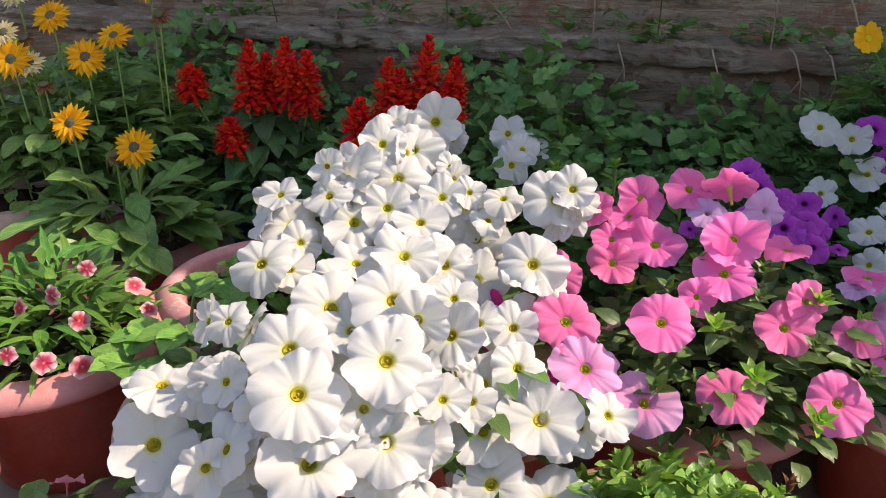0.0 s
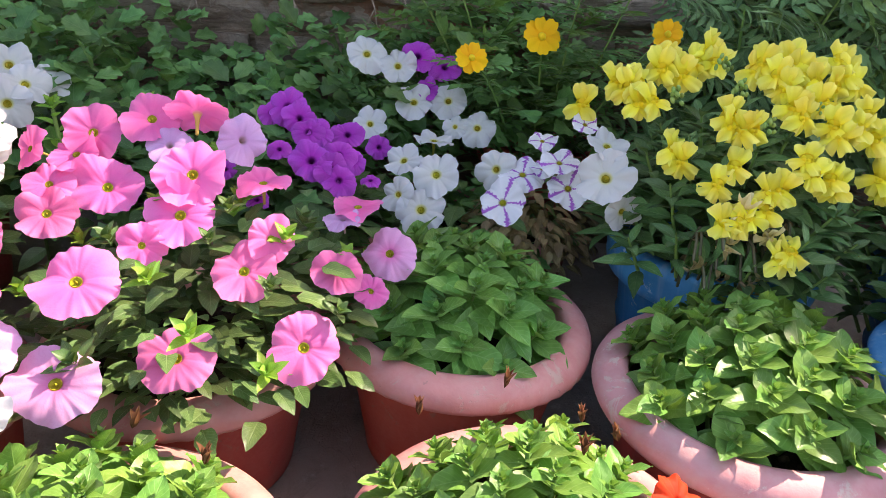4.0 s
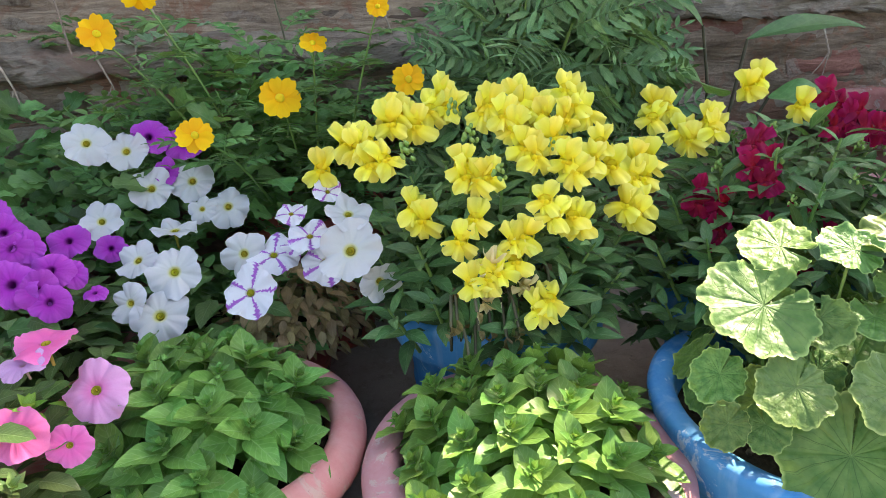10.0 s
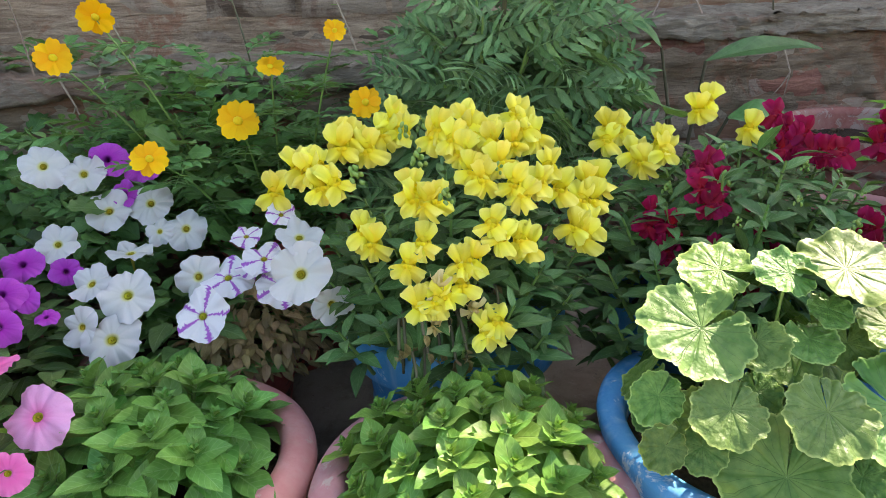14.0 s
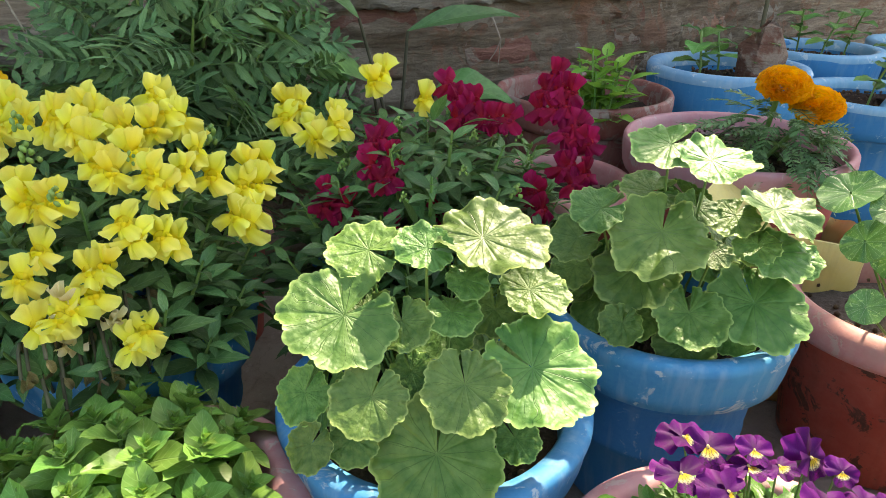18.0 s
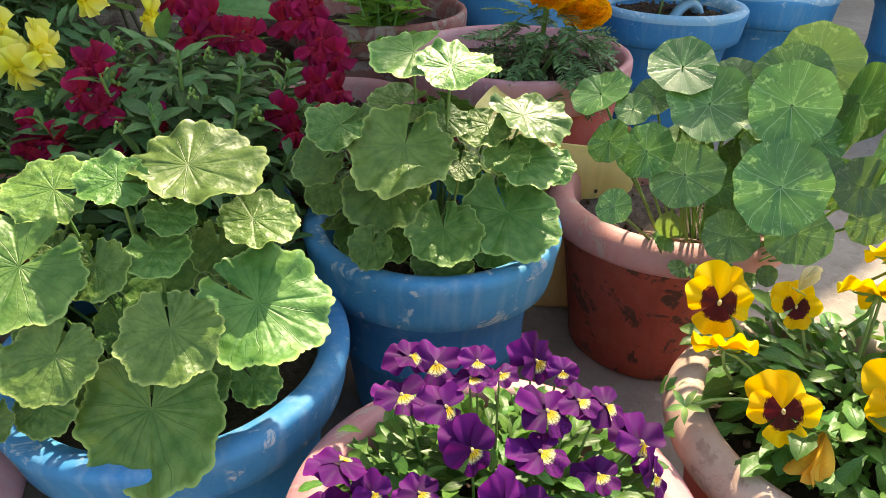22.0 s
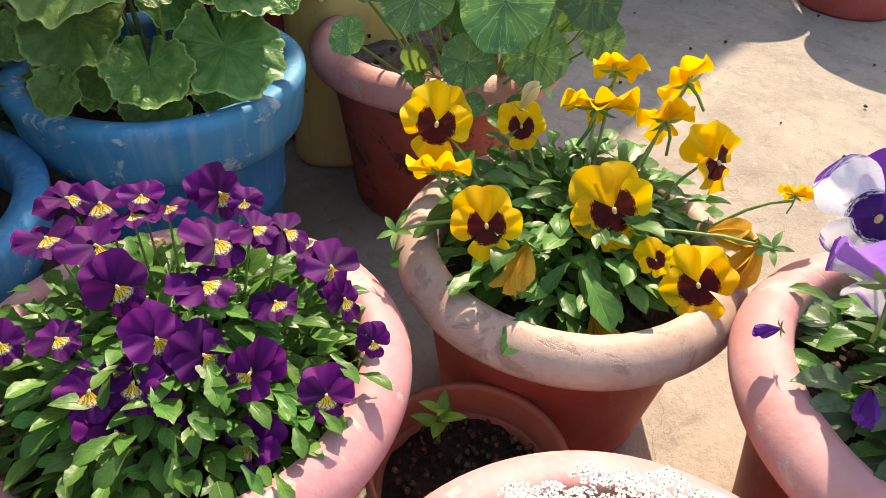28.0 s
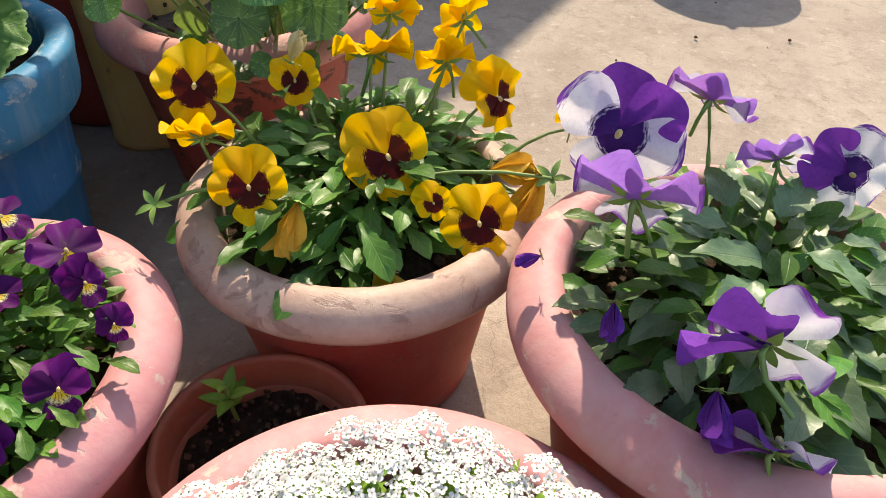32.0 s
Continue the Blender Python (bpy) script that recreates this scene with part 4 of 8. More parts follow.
def salvia_spike(height=0.15, rows=11):
    s = Soup()
    s.add(tube([(0, 0, 0), (0.003, 0, height * 0.5), (0, 0, height)], [0.003, 0.0025, 0.0015], 6))
    for k in range(rows):
        q = k / (rows - 1)
        n = 8 if q < 0.7 else 5
        L = 0.034 * (1 - 0.6 * q)
        for i in range(n):
            a = i * 6.283 / n + k * 0.5 + rnd(-0.2, 0.2)
            el = radians(-22 + 75 * q + rnd(-18, 18))
            d = Vector((math.cos(a) * math.cos(el), math.sin(a) * math.cos(el), math.sin(el)))
            f = Vector((0, 0, height * (0.12 + 0.86 * q)))
            tip = f + d * L
            s.add(tube([f, f + d * L * 0.5 + Vector((0, 0, 0.003)), tip], [0.003, 0.005, 0.0062 * (1 - 0.3 * q)], 6))
            if q < 0.75:
                s.add(disc_petal(0.015, 0.012, 3, 8, 0.1, 0.2), along(tip, d + Vector((0, 0, 0.4))))
                s.add(disc_petal(0.012, 0.013, 3, 8, 0.1, 0.2), along(tip, d - Vector((0, 0, 0.8))))
    return s.mesh("salvia_spike", M["scarlet"])


def alyssum_cluster(r=0.018, florets=26):
    """A flat-topped head of tiny four-petalled florets with a green eye, buds at its middle."""
    s = Soup()
    for i in range(florets):
        q = math.sqrt((i + 0.6) / florets)
        a = i * 2.39996 + rnd(-0.25, 0.25)
        d = Vector((math.cos(a) * q * 0.8, math.sin(a) * q * 0.8, 1))
        m = axes(Vector((r * q * math.cos(a), r * q * math.sin(a), r * 0.55 * (1 - q * q) + rnd(-0.001, 0.001))), d + Vector((rnd(-0.3, 0.3), rnd(-0.3, 0.3), 0)), spin=rnd(0, 6), scale=rnd(0.85, 1.1))
        for k in range(4):
            s.add(disc_petal(0.0036, 0.0034, 3, 8, 0.0, 0.12, 0.1), m @ pose(0, 0, 0, 10 + rnd(-8, 8), 0, k * 90 + rnd(-6, 6)), 0)
        s.add(blob(0.0007, 0.0007, 0.0006, 5, 3), m @ pose(0, 0, 0.0004), 1)
    return s.mesh("flower_head", [M["alyssum"], M["bud"]])


def fan_leaf(size, gap=0.02, lobes=9, teeth=27, ruffle=1.0, nr=12, na=163, peltate=False, cup=0.12):
    """A round blade on a stalk: scalloped with a cleft at its base and quilted between its veins, or a full shield."""
    lim = math.pi * (1 - (0.0 if peltate else gap))
    a = np.linspace(-lim, lim, na, endpoint=not peltate)[None, :]
    r = np.linspace(0.004, 1, nr)[:, None]
    ph, k1, k2 = rnd(0, 6), rnd(0, 6), rnd(0, 6)
    wob = 0.25 * np.sin(a + k1) + 0.12 * np.sin(2 * a + k2)
    if peltate:
        edge = 1 + 0.025 * np.cos(lobes * a + ph) + 0.03 * np.sin(3 * a + k1) + 0.03 * np.cos(2 * a + k2)
    else:
        edge = 0.79 + 0.13 * np.abs(np.cos(lobes / 2 * (a + 0.15 * wob))) ** 0.6 + 0.055 * np.abs(np.sin(teeth / 2 * (a + 0.15 * wob))) ** 0.7 + 0.15 * np.cos(a) + 0.04 * np.sin(2 * a + k1)
    q = r ** 1.4
    rad = r * (1 + (edge - 1) * q)
    z = cup * r ** 2
    if not peltate:
        # one side of the cleft lifts over the other
        z = z + rnd(0.05, 0.22) * r * np.clip(a / math.pi, 0, 1) ** 6 - 0.04 * r * np.clip(-a / math.pi, 0, 1) ** 6
    for k, amp in ((1, 0.05), (2, 0.07), (3, 0.05), (5, 0.045), (lobes, 0.03), (13, 0.03)):
        swell = 0.65 + 0.6 * np.sin(a + rnd(0, 6))
        z = z + ruffle * amp * r ** (2.2 + 0.12 * k) * swell * np.sin(k * a + rnd(0, 6) + rnd(-1.0, 1.0) * r)
    if not peltate:
        rib = np.abs(np.sin(lobes / 2 * (a + 0.15 * wob)))
        z = z - 0.035 * np.sqrt(r) * np.exp(-(rib / 0.22) ** 2) * np.clip(r * 4, 0, 1) * (1 - 0.5 * r)
        z = z + 0.012 * r * (np.sin(12 * r + 5 * a + ph) + np.sin(17 * r - 8 * a + k2))
    else:
        z = z - 0.05 * (1 - r) ** 2 + 0.012 * r * np.cos(lobes * a)
    h = size / 2
    p = np.stack([rad * np.sin(a) * h, rad * np.cos(a) * h, z * h], -1)
    uv = np.stack(np.broadcast_arrays(r, a / 6.283 + 0.5), -1)
    return sheet(p, uv, peltate)


def feather_leaf(length, pairs=7, leaflet=0.3, width=0.16, mat_teeth=True):
    """A pinnate leaf: toothed leaflets in pairs along a drooping rib."""
    s = Soup()
    rib = np.array([(0, length * q, -0.24 * length * q ** 2) for q in np.linspace(0, 1, 7)])
    s.add(tube(rib, np.linspace(0.0014, 0.0006, 7), 5))
    for k in range(pairs + 1):
        q = 0.18 + 0.82 * k / pairs
        f = np.array((0, length * q, -0.24 * length * q ** 2))
        L = length * leaflet * math.sin(math.pi * (0.25 + 0.6 * q)) * rnd(0.9, 1.1)
        for side in ((1, -1) if k < pairs else (0,)):
            d = Vector((side, 0.75 if side else 1, rnd(-0.25, 0.1)))
            s.add(leaf(L, L * width * 2, "lance", 10, 2, 0.3, rnd(0.1, 0.5), 0.0, 1 if mat_teeth else 0, 0.14), along(Vector(f), d))
    return s


# ---- where the blooms and large leaves stand: place, width, and the compass and height angle each faces ----
WHITE_ROWS = []
WHITE_ROWS += [
    (-0.211, 0.884, 0.427, 0.102, -70, 38), (-0.124, 0.89, 0.431, 0.084, -76, 38), (-0.031, 0.872, 0.438, 0.068, -81, 53),
    (0.047, 0.898, 0.402, 0.095, -89, 40), (-0.012, 1.088, 0.524, 0.097, -75, 13), (-0.045, 1.004, 0.502, 0.091, -97, 39),
    (-0.065, 0.952, 0.474, 0.096, -81, 35), (-0.117, 0.626, 0.442, 0.085, -59, 40), (-0.051, 0.623, 0.453, 0.085, -78, 44),
    (-0.15, 0.57, 0.428, 0.079, -90, 49), (-0.134, 0.521, 0.411, 0.09, -66, 49), (-0.055, 0.565, 0.418, 0.101, -76, 48),
    (0.045, 0.64, 0.337, 0.068, -88, 51), (0.105, 0.599, 0.319, 0.084, -95, 53), (-0.055, 0.52, 0.356, 0.089, -75, 54),
]
WHITE_ROWS += [
    (-0.122, 0.489, 0.357, 0.094, -65, 54), (-0.228, 0.515, 0.295, 0.091, -55, 54), (-0.298, 0.561, 0.318, 0.083, -78, 40),
    (0.051, 0.558, 0.268, 0.076, -115, 51), (0.113, 0.551, 0.247, 0.095, -97, 59), (-0.05, 0.503, 0.276, 0.081, -75, 59),
    (0.004, 0.525, 0.25, 0.062, -82, 60), (0.113, 0.777, 0.42, 0.077, -95, 42), (-0.046, 0.746, 0.446, 0.072, -78, 55),
    (0.15, 0.857, 0.476, 0.081, -82, 41), (0.171, 0.856, 0.492, 0.059, -99, 36), (0.009, 0.639, 0.401, 0.072, -128, 42),
    (0.043, 0.59, 0.312, 0.071, -68, 36), (-0.229, 0.783, 0.418, 0.075, -112, 42), (-0.295, 0.598, 0.366, 0.068, -37, 78),
]
WHITE_ROWS += [
    (0.18, 0.606, 0.32, 0.055, -59, 42), (-0.104, 0.741, 0.439, 0.059, -69, 63), (-0.001, 0.923, 0.456, 0.063, -85, 36),
    (-0.124, 0.942, 0.496, 0.07, -112, 33), (-0.162, 0.925, 0.502, 0.046, -113, 16), (-0.089, 0.986, 0.516, 0.065, -80, 32),
    (-0.078, 0.904, 0.447, 0.07, -80, 37), (-0.159, 0.906, 0.464, 0.061, -103, 42), (-0.226, 0.903, 0.467, 0.053, -115, 47),
    (0.002, 0.796, 0.41, 0.078, -85, 42), (0.044, 0.793, 0.391, 0.072, -68, 40), (0.083, 0.7, 0.374, 0.059, -92, 46),
    (-0.07, 1.046, 0.534, 0.051, -82, 30), (-0.029, 1.026, 0.5, 0.059, -62, 23), (0.01, 0.98, 0.483, 0.041, -61, 14),
]
WHITE_ROWS += [
    (-0.232, 0.644, 0.416, 0.047, -116, 40), (-0.215, 0.566, 0.393, 0.048, -121, 32), (-0.195, 0.525, 0.358, 0.057, -117, 37),
    (-0.267, 0.535, 0.298, 0.06, -108, 54), (-0.076, 0.537, 0.382, 0.052, -73, 51), (-0, 0.569, 0.369, 0.05, -83, 51),
    (-0.016, 0.532, 0.344, 0.048, -80, 54), (0.084, 0.648, 0.353, 0.062, -71, 42), (0.013, 0.706, 0.41, 0.052, -85, 44),
    (0.085, 0.909, 0.459, 0.055, -91, 56), (0.038, 0.929, 0.461, 0.047, -88, 36), (-0.093, 0.603, 0.429, 0.061, -88, 57),
    (-0.17, 0.527, 0.388, 0.051, -102, 25),
]
PINK_ROWS = []
PINK_ROWS += [
    (0.277, 0.906, 0.46, 0.063, -97, 36), (0.341, 0.902, 0.475, 0.063, -95, 40), (0.288, 0.853, 0.413, 0.069, -99, 39),
    (0.378, 0.82, 0.435, 0.074, -106, 38), (0.361, 0.789, 0.401, 0.073, -106, 41), (0.153, 0.823, 0.382, 0.063, -88, 31),
    (0.15, 0.728, 0.366, 0.079, -87, 46), (0.168, 0.68, 0.33, 0.077, -88, 49), (0.261, 0.712, 0.374, 0.073, -98, 46),
    (0.419, 0.728, 0.357, 0.067, -112, 45), (0.236, 0.659, 0.296, 0.075, -96, 52), (0.343, 0.672, 0.296, 0.071, -107, 51),
    (0.471, 0.67, 0.288, 0.073, -102, 35), (0.6, 0.784, 0.329, 0.064, -124, 42), (0.227, 0.831, 0.396, 0.06, -108, 35),
]
PINK_ROWS += [
    (0.452, 0.752, 0.381, 0.051, -92, 38), (0.523, 0.742, 0.335, 0.053, -105, 41), (0.214, 0.888, 0.45, 0.047, -145, 27),
    (0.32, 0.764, 0.381, 0.047, -84, 15), (0.391, 0.889, 0.484, 0.066, 79, 27), (0.455, 0.826, 0.417, 0.058, -101, 79),
    (0.564, 0.738, 0.306, 0.04, -84, 42), (0.23, 0.86, 0.418, 0.05, -94, 39), (0.258, 0.888, 0.441, 0.051, -119, 46),
    (0.568, 0.821, 0.379, 0.06, -149, 75),
]
MAGENTA_ROWS = []
MAGENTA_ROWS += [
    (0.055, 0.783, 0.362, 0.046, -131, 23), (0.119, 0.689, 0.302, 0.038, -120, 33), (0.052, 0.741, 0.318, 0.026, -77, 47),
    (0.072, 0.741, 0.332, 0.029, -79, 47),
]
LAVENDER_ROWS = []
LAVENDER_ROWS += [
    (0.357, 0.864, 0.455, 0.051, -105, 47), (0.439, 0.874, 0.454, 0.059, -73, 18), (0.544, 0.799, 0.374, 0.044, -143, 74),
]
PURPLE_ROWS = []
PURPLE_ROWS += [
    (0.54, 1.168, 0.407, 0.064, -98, 33), (0.558, 1.093, 0.388, 0.053, -115, 41), (0.548, 1.02, 0.368, 0.063, -100, 38),
    (0.594, 1.038, 0.368, 0.052, -103, 37), (0.582, 0.986, 0.348, 0.05, -103, 39), (0.675, 1.1, 0.355, 0.042, -89, 19),
    (0.575, 1.09, 0.388, 0.044, -101, 35), (0.626, 1.116, 0.373, 0.051, -104, 36), (0.553, 1.14, 0.396, 0.055, -99, 34),
    (0.573, 1.002, 0.36, 0.05, -102, 38), (0.774, 1.213, 0.478, 0.059, -111, 29), (0.82, 1.197, 0.462, 0.055, -113, 30),
    (0.784, 1.18, 0.429, 0.04, -112, 32), (0.511, 1.08, 0.367, 0.035, -97, 37), (0.432, 1.11, 0.328, 0.035, -92, 38),
]
PURPLE_ROWS += [
    (0.47, 1.046, 0.3, 0.039, -92, 64), (0.513, 1.17, 0.398, 0.041, -97, 34), (0.616, 1.037, 0.358, 0.039, -105, 37),
    (0.635, 1.004, 0.337, 0.03, -109, 70),
]
VWHITE_ROWS = []
VWHITE_ROWS += [
    (0.687, 1.231, 0.478, 0.061, -106, 29), (0.737, 1.209, 0.462, 0.057, -109, 30), (0.756, 1.169, 0.409, 0.059, -111, 33),
    (0.815, 1.156, 0.413, 0.059, -114, 32), (0.848, 1.096, 0.382, 0.058, -117, 34), (0.812, 1.109, 0.382, 0.039, -115, 34),
    (0.76, 1.07, 0.372, 0.056, -126, 76), (0.699, 1.038, 0.353, 0.054, -142, 47), (0.733, 0.981, 0.349, 0.065, -113, 38),
    (0.699, 0.947, 0.308, 0.068, -112, 41), (0.671, 0.974, 0.324, 0.047, -137, 19), (0.823, 0.958, 0.361, 0.057, -123, 19),
    (0.907, 0.793, 0.405, 0.07, -130, 36), (0.923, 0.826, 0.439, 0.051, -111, 57), (0.944, 0.792, 0.353, 0.048, -93, -5),
]
VWHITE_ROWS += [
    (0.677, 1.163, 0.375, 0.053, -106, 35),
]
VSTAR_ROWS = []
VSTAR_ROWS += [
    (0.856, 0.932, 0.36, 0.061, -110, 58), (0.804, 0.887, 0.337, 0.062, -121, 40), (0.911, 0.886, 0.352, 0.06, -127, 38),
    (0.9, 0.904, 0.387, 0.051, -114, 58), (0.896, 0.956, 0.404, 0.04, -113, 61), (0.928, 0.896, 0.448, 0.037, -99, 51),
    (0.886, 0.926, 0.37, 0.039, -132, 60),
]
COSMOS_ROWS = []
COSMOS_ROWS += [
    (0.733, 1.229, 0.635, 0.053, -92, 23), (0.8, 1.226, 0.688, 0.053, -113, -15), (0.952, 1.102, 0.535, 0.065, -105, 29),
    (1.008, 1.089, 0.613, 0.042, -103, 51), (1.113, 0.986, 0.562, 0.052, -117, 28), (0.805, 1.051, 0.511, 0.05, -97, 31),
    (1.1, 1.048, 0.663, 0.035, -115, 23),
]
YSNAP_ROWS = []
YSNAP_ROWS += [
    (0.93, 0.915, 0.473, 0.036, -112, 35), (0.93, 0.881, 0.466, 0.035, -113, 36), (0.946, 0.864, 0.519, 0.034, -115, 33),
    (0.95, 0.841, 0.516, 0.033, -116, 34), (0.954, 0.818, 0.502, 0.033, -117, 35), (0.97, 0.809, 0.506, 0.033, -118, 35),
    (0.977, 0.794, 0.49, 0.033, -119, 36), (0.96, 0.834, 0.524, 0.033, -116, 33), (1.011, 0.85, 0.55, 0.034, -119, 31),
    (0.997, 0.841, 0.542, 0.034, -119, 32), (1.033, 0.837, 0.534, 0.034, -121, 32), (1.036, 0.827, 0.528, 0.034, -122, 32),
    (1.084, 0.854, 0.562, 0.035, -124, 30), (1.086, 0.836, 0.55, 0.035, -124, 31), (1.065, 0.852, 0.546, 0.035, -123, 31),
]
YSNAP_ROWS += [
    (1.09, 0.765, 0.556, 0.033, -128, 31), (1.107, 0.76, 0.576, 0.033, -129, 30), (1.101, 0.739, 0.556, 0.032, -130, 31),
    (1.103, 0.724, 0.545, 0.032, -130, 32), (1.125, 0.732, 0.565, 0.032, -131, 31), (1.14, 0.722, 0.558, 0.032, -133, 31),
    (1.172, 0.733, 0.569, 0.033, -134, 30), (1.196, 0.734, 0.577, 0.033, -135, 29), (1.2, 0.721, 0.561, 0.033, -136, 30),
    (1.172, 0.71, 0.548, 0.033, -135, 31), (1.143, 0.714, 0.552, 0.032, -133, 31), (1.074, 0.725, 0.524, 0.032, -129, 34),
    (1.102, 0.7, 0.526, 0.032, -132, 34), (1.109, 0.687, 0.517, 0.031, -133, 34), (1.138, 0.691, 0.533, 0.032, -134, 33),
]
YSNAP_ROWS += [
    (1.139, 0.665, 0.511, 0.031, -136, 35), (1.168, 0.673, 0.525, 0.032, -137, 33), (1.17, 0.654, 0.508, 0.032, -138, 34),
    (1.143, 0.653, 0.499, 0.031, -137, 35), (1.2, 0.671, 0.52, 0.032, -139, 33), (1.208, 0.656, 0.493, 0.033, -140, 35),
    (1.243, 0.672, 0.498, 0.033, -141, 34), (1.269, 0.669, 0.487, 0.034, -142, 34), (1.291, 0.67, 0.486, 0.034, -143, 34),
    (1.244, 0.654, 0.472, 0.033, -142, 35), (1.264, 0.653, 0.469, 0.034, -143, 35), (1.213, 0.648, 0.469, 0.033, -141, 36),
    (1.219, 0.636, 0.445, 0.033, -142, 37), (1.241, 0.633, 0.445, 0.033, -143, 37), (1.227, 0.628, 0.434, 0.033, -143, 38),
]
YSNAP_ROWS += [
    (1.035, 0.734, 0.507, 0.032, -126, 35), (1.041, 0.712, 0.494, 0.031, -127, 36), (1.053, 0.707, 0.497, 0.031, -128, 36),
    (1.031, 0.723, 0.497, 0.031, -126, 36), (0.981, 0.76, 0.455, 0.032, -121, 38), (0.984, 0.744, 0.444, 0.032, -122, 39),
    (1.022, 0.69, 0.454, 0.031, -127, 39), (1.093, 0.649, 0.474, 0.031, -134, 38), (1.096, 0.636, 0.46, 0.031, -135, 39),
    (1.122, 0.63, 0.453, 0.031, -137, 39), (1.135, 0.628, 0.443, 0.031, -138, 39), (1.052, 0.652, 0.432, 0.031, -131, 41),
    (1.065, 0.647, 0.438, 0.031, -132, 40), (0.993, 0.654, 0.395, 0.03, -127, 44), (1.009, 0.647, 0.397, 0.03, -128, 44),
]
YSNAP_ROWS += [
    (1.024, 0.645, 0.402, 0.03, -130, 43), (1.063, 0.616, 0.354, 0.031, -134, 46), (1.078, 0.615, 0.362, 0.031, -135, 45),
    (0.999, 0.687, 0.432, 0.031, -126, 41), (1.046, 0.643, 0.411, 0.031, -131, 42), (1.097, 0.764, 0.566, 0.033, -128, 30),
    (1.209, 0.709, 0.551, 0.033, -137, 31), (1.124, 0.742, 0.574, 0.032, -131, 30),
]
YSNAP2_ROWS = []
YSNAP2_ROWS += [
    (1.413, 0.769, 0.523, 0.034, -143, 30), (1.397, 0.757, 0.506, 0.034, -143, 31), (1.423, 0.756, 0.52, 0.034, -144, 30),
    (1.399, 0.702, 0.497, 0.032, -146, 32), (1.39, 0.68, 0.491, 0.032, -147, 32), (1.418, 0.674, 0.517, 0.032, -148, 31),
    (1.413, 0.66, 0.509, 0.031, -149, 31), (1.487, 0.666, 0.557, 0.032, -151, 28), (1.503, 0.666, 0.567, 0.032, -151, 27),
    (1.528, 0.608, 0.534, 0.031, -155, 29),
]
MSNAP_ROWS = []
MSNAP_ROWS += [
    (1.347, 0.62, 0.443, 0.03, -126, 37), (1.336, 0.615, 0.428, 0.03, -125, 39), (1.354, 0.592, 0.432, 0.03, -128, 38),
    (1.422, 0.606, 0.495, 0.031, -131, 34), (1.438, 0.607, 0.499, 0.032, -132, 34), (1.391, 0.581, 0.477, 0.03, -130, 36),
    (1.403, 0.559, 0.464, 0.03, -132, 37), (1.391, 0.562, 0.459, 0.03, -131, 37), (1.424, 0.574, 0.482, 0.031, -133, 35),
    (1.439, 0.53, 0.437, 0.031, -136, 38), (1.441, 0.522, 0.426, 0.031, -136, 39), (1.337, 0.582, 0.402, 0.03, -127, 41),
    (1.337, 0.574, 0.392, 0.03, -127, 41), (1.558, 0.59, 0.552, 0.033, -138, 30), (1.562, 0.573, 0.534, 0.034, -140, 31),
]
MSNAP_ROWS += [
    (1.563, 0.558, 0.52, 0.033, -140, 32), (1.574, 0.552, 0.531, 0.033, -141, 31), (1.551, 0.564, 0.509, 0.033, -139, 32),
    (1.57, 0.534, 0.511, 0.033, -142, 32), (1.578, 0.52, 0.511, 0.033, -143, 32), (1.587, 0.502, 0.512, 0.033, -144, 32),
    (1.64, 0.464, 0.571, 0.033, -149, 29), (1.626, 0.468, 0.55, 0.033, -148, 30), (1.637, 0.452, 0.554, 0.033, -149, 30),
    (1.644, 0.438, 0.551, 0.033, -150, 30), (1.614, 0.468, 0.528, 0.033, -147, 31), (1.623, 0.451, 0.529, 0.033, -149, 31),
    (1.632, 0.439, 0.533, 0.033, -150, 31), (1.627, 0.42, 0.51, 0.033, -151, 32), (1.63, 0.408, 0.503, 0.033, -152, 33),
]
MSNAP_ROWS += [
    (1.627, 0.397, 0.49, 0.033, -152, 34), (1.616, 0.427, 0.499, 0.033, -150, 33), (1.601, 0.406, 0.462, 0.032, -151, 36),
    (1.607, 0.386, 0.453, 0.032, -152, 36), (1.591, 0.394, 0.44, 0.032, -151, 37), (1.593, 0.415, 0.459, 0.032, -150, 36),
    (1.555, 0.429, 0.426, 0.032, -148, 38), (1.55, 0.416, 0.41, 0.032, -148, 39), (1.554, 0.438, 0.432, 0.032, -147, 38),
    (1.41, 0.493, 0.36, 0.031, -136, 43), (1.384, 0.54, 0.405, 0.03, -132, 40), (1.445, 0.493, 0.392, 0.031, -138, 41),
]
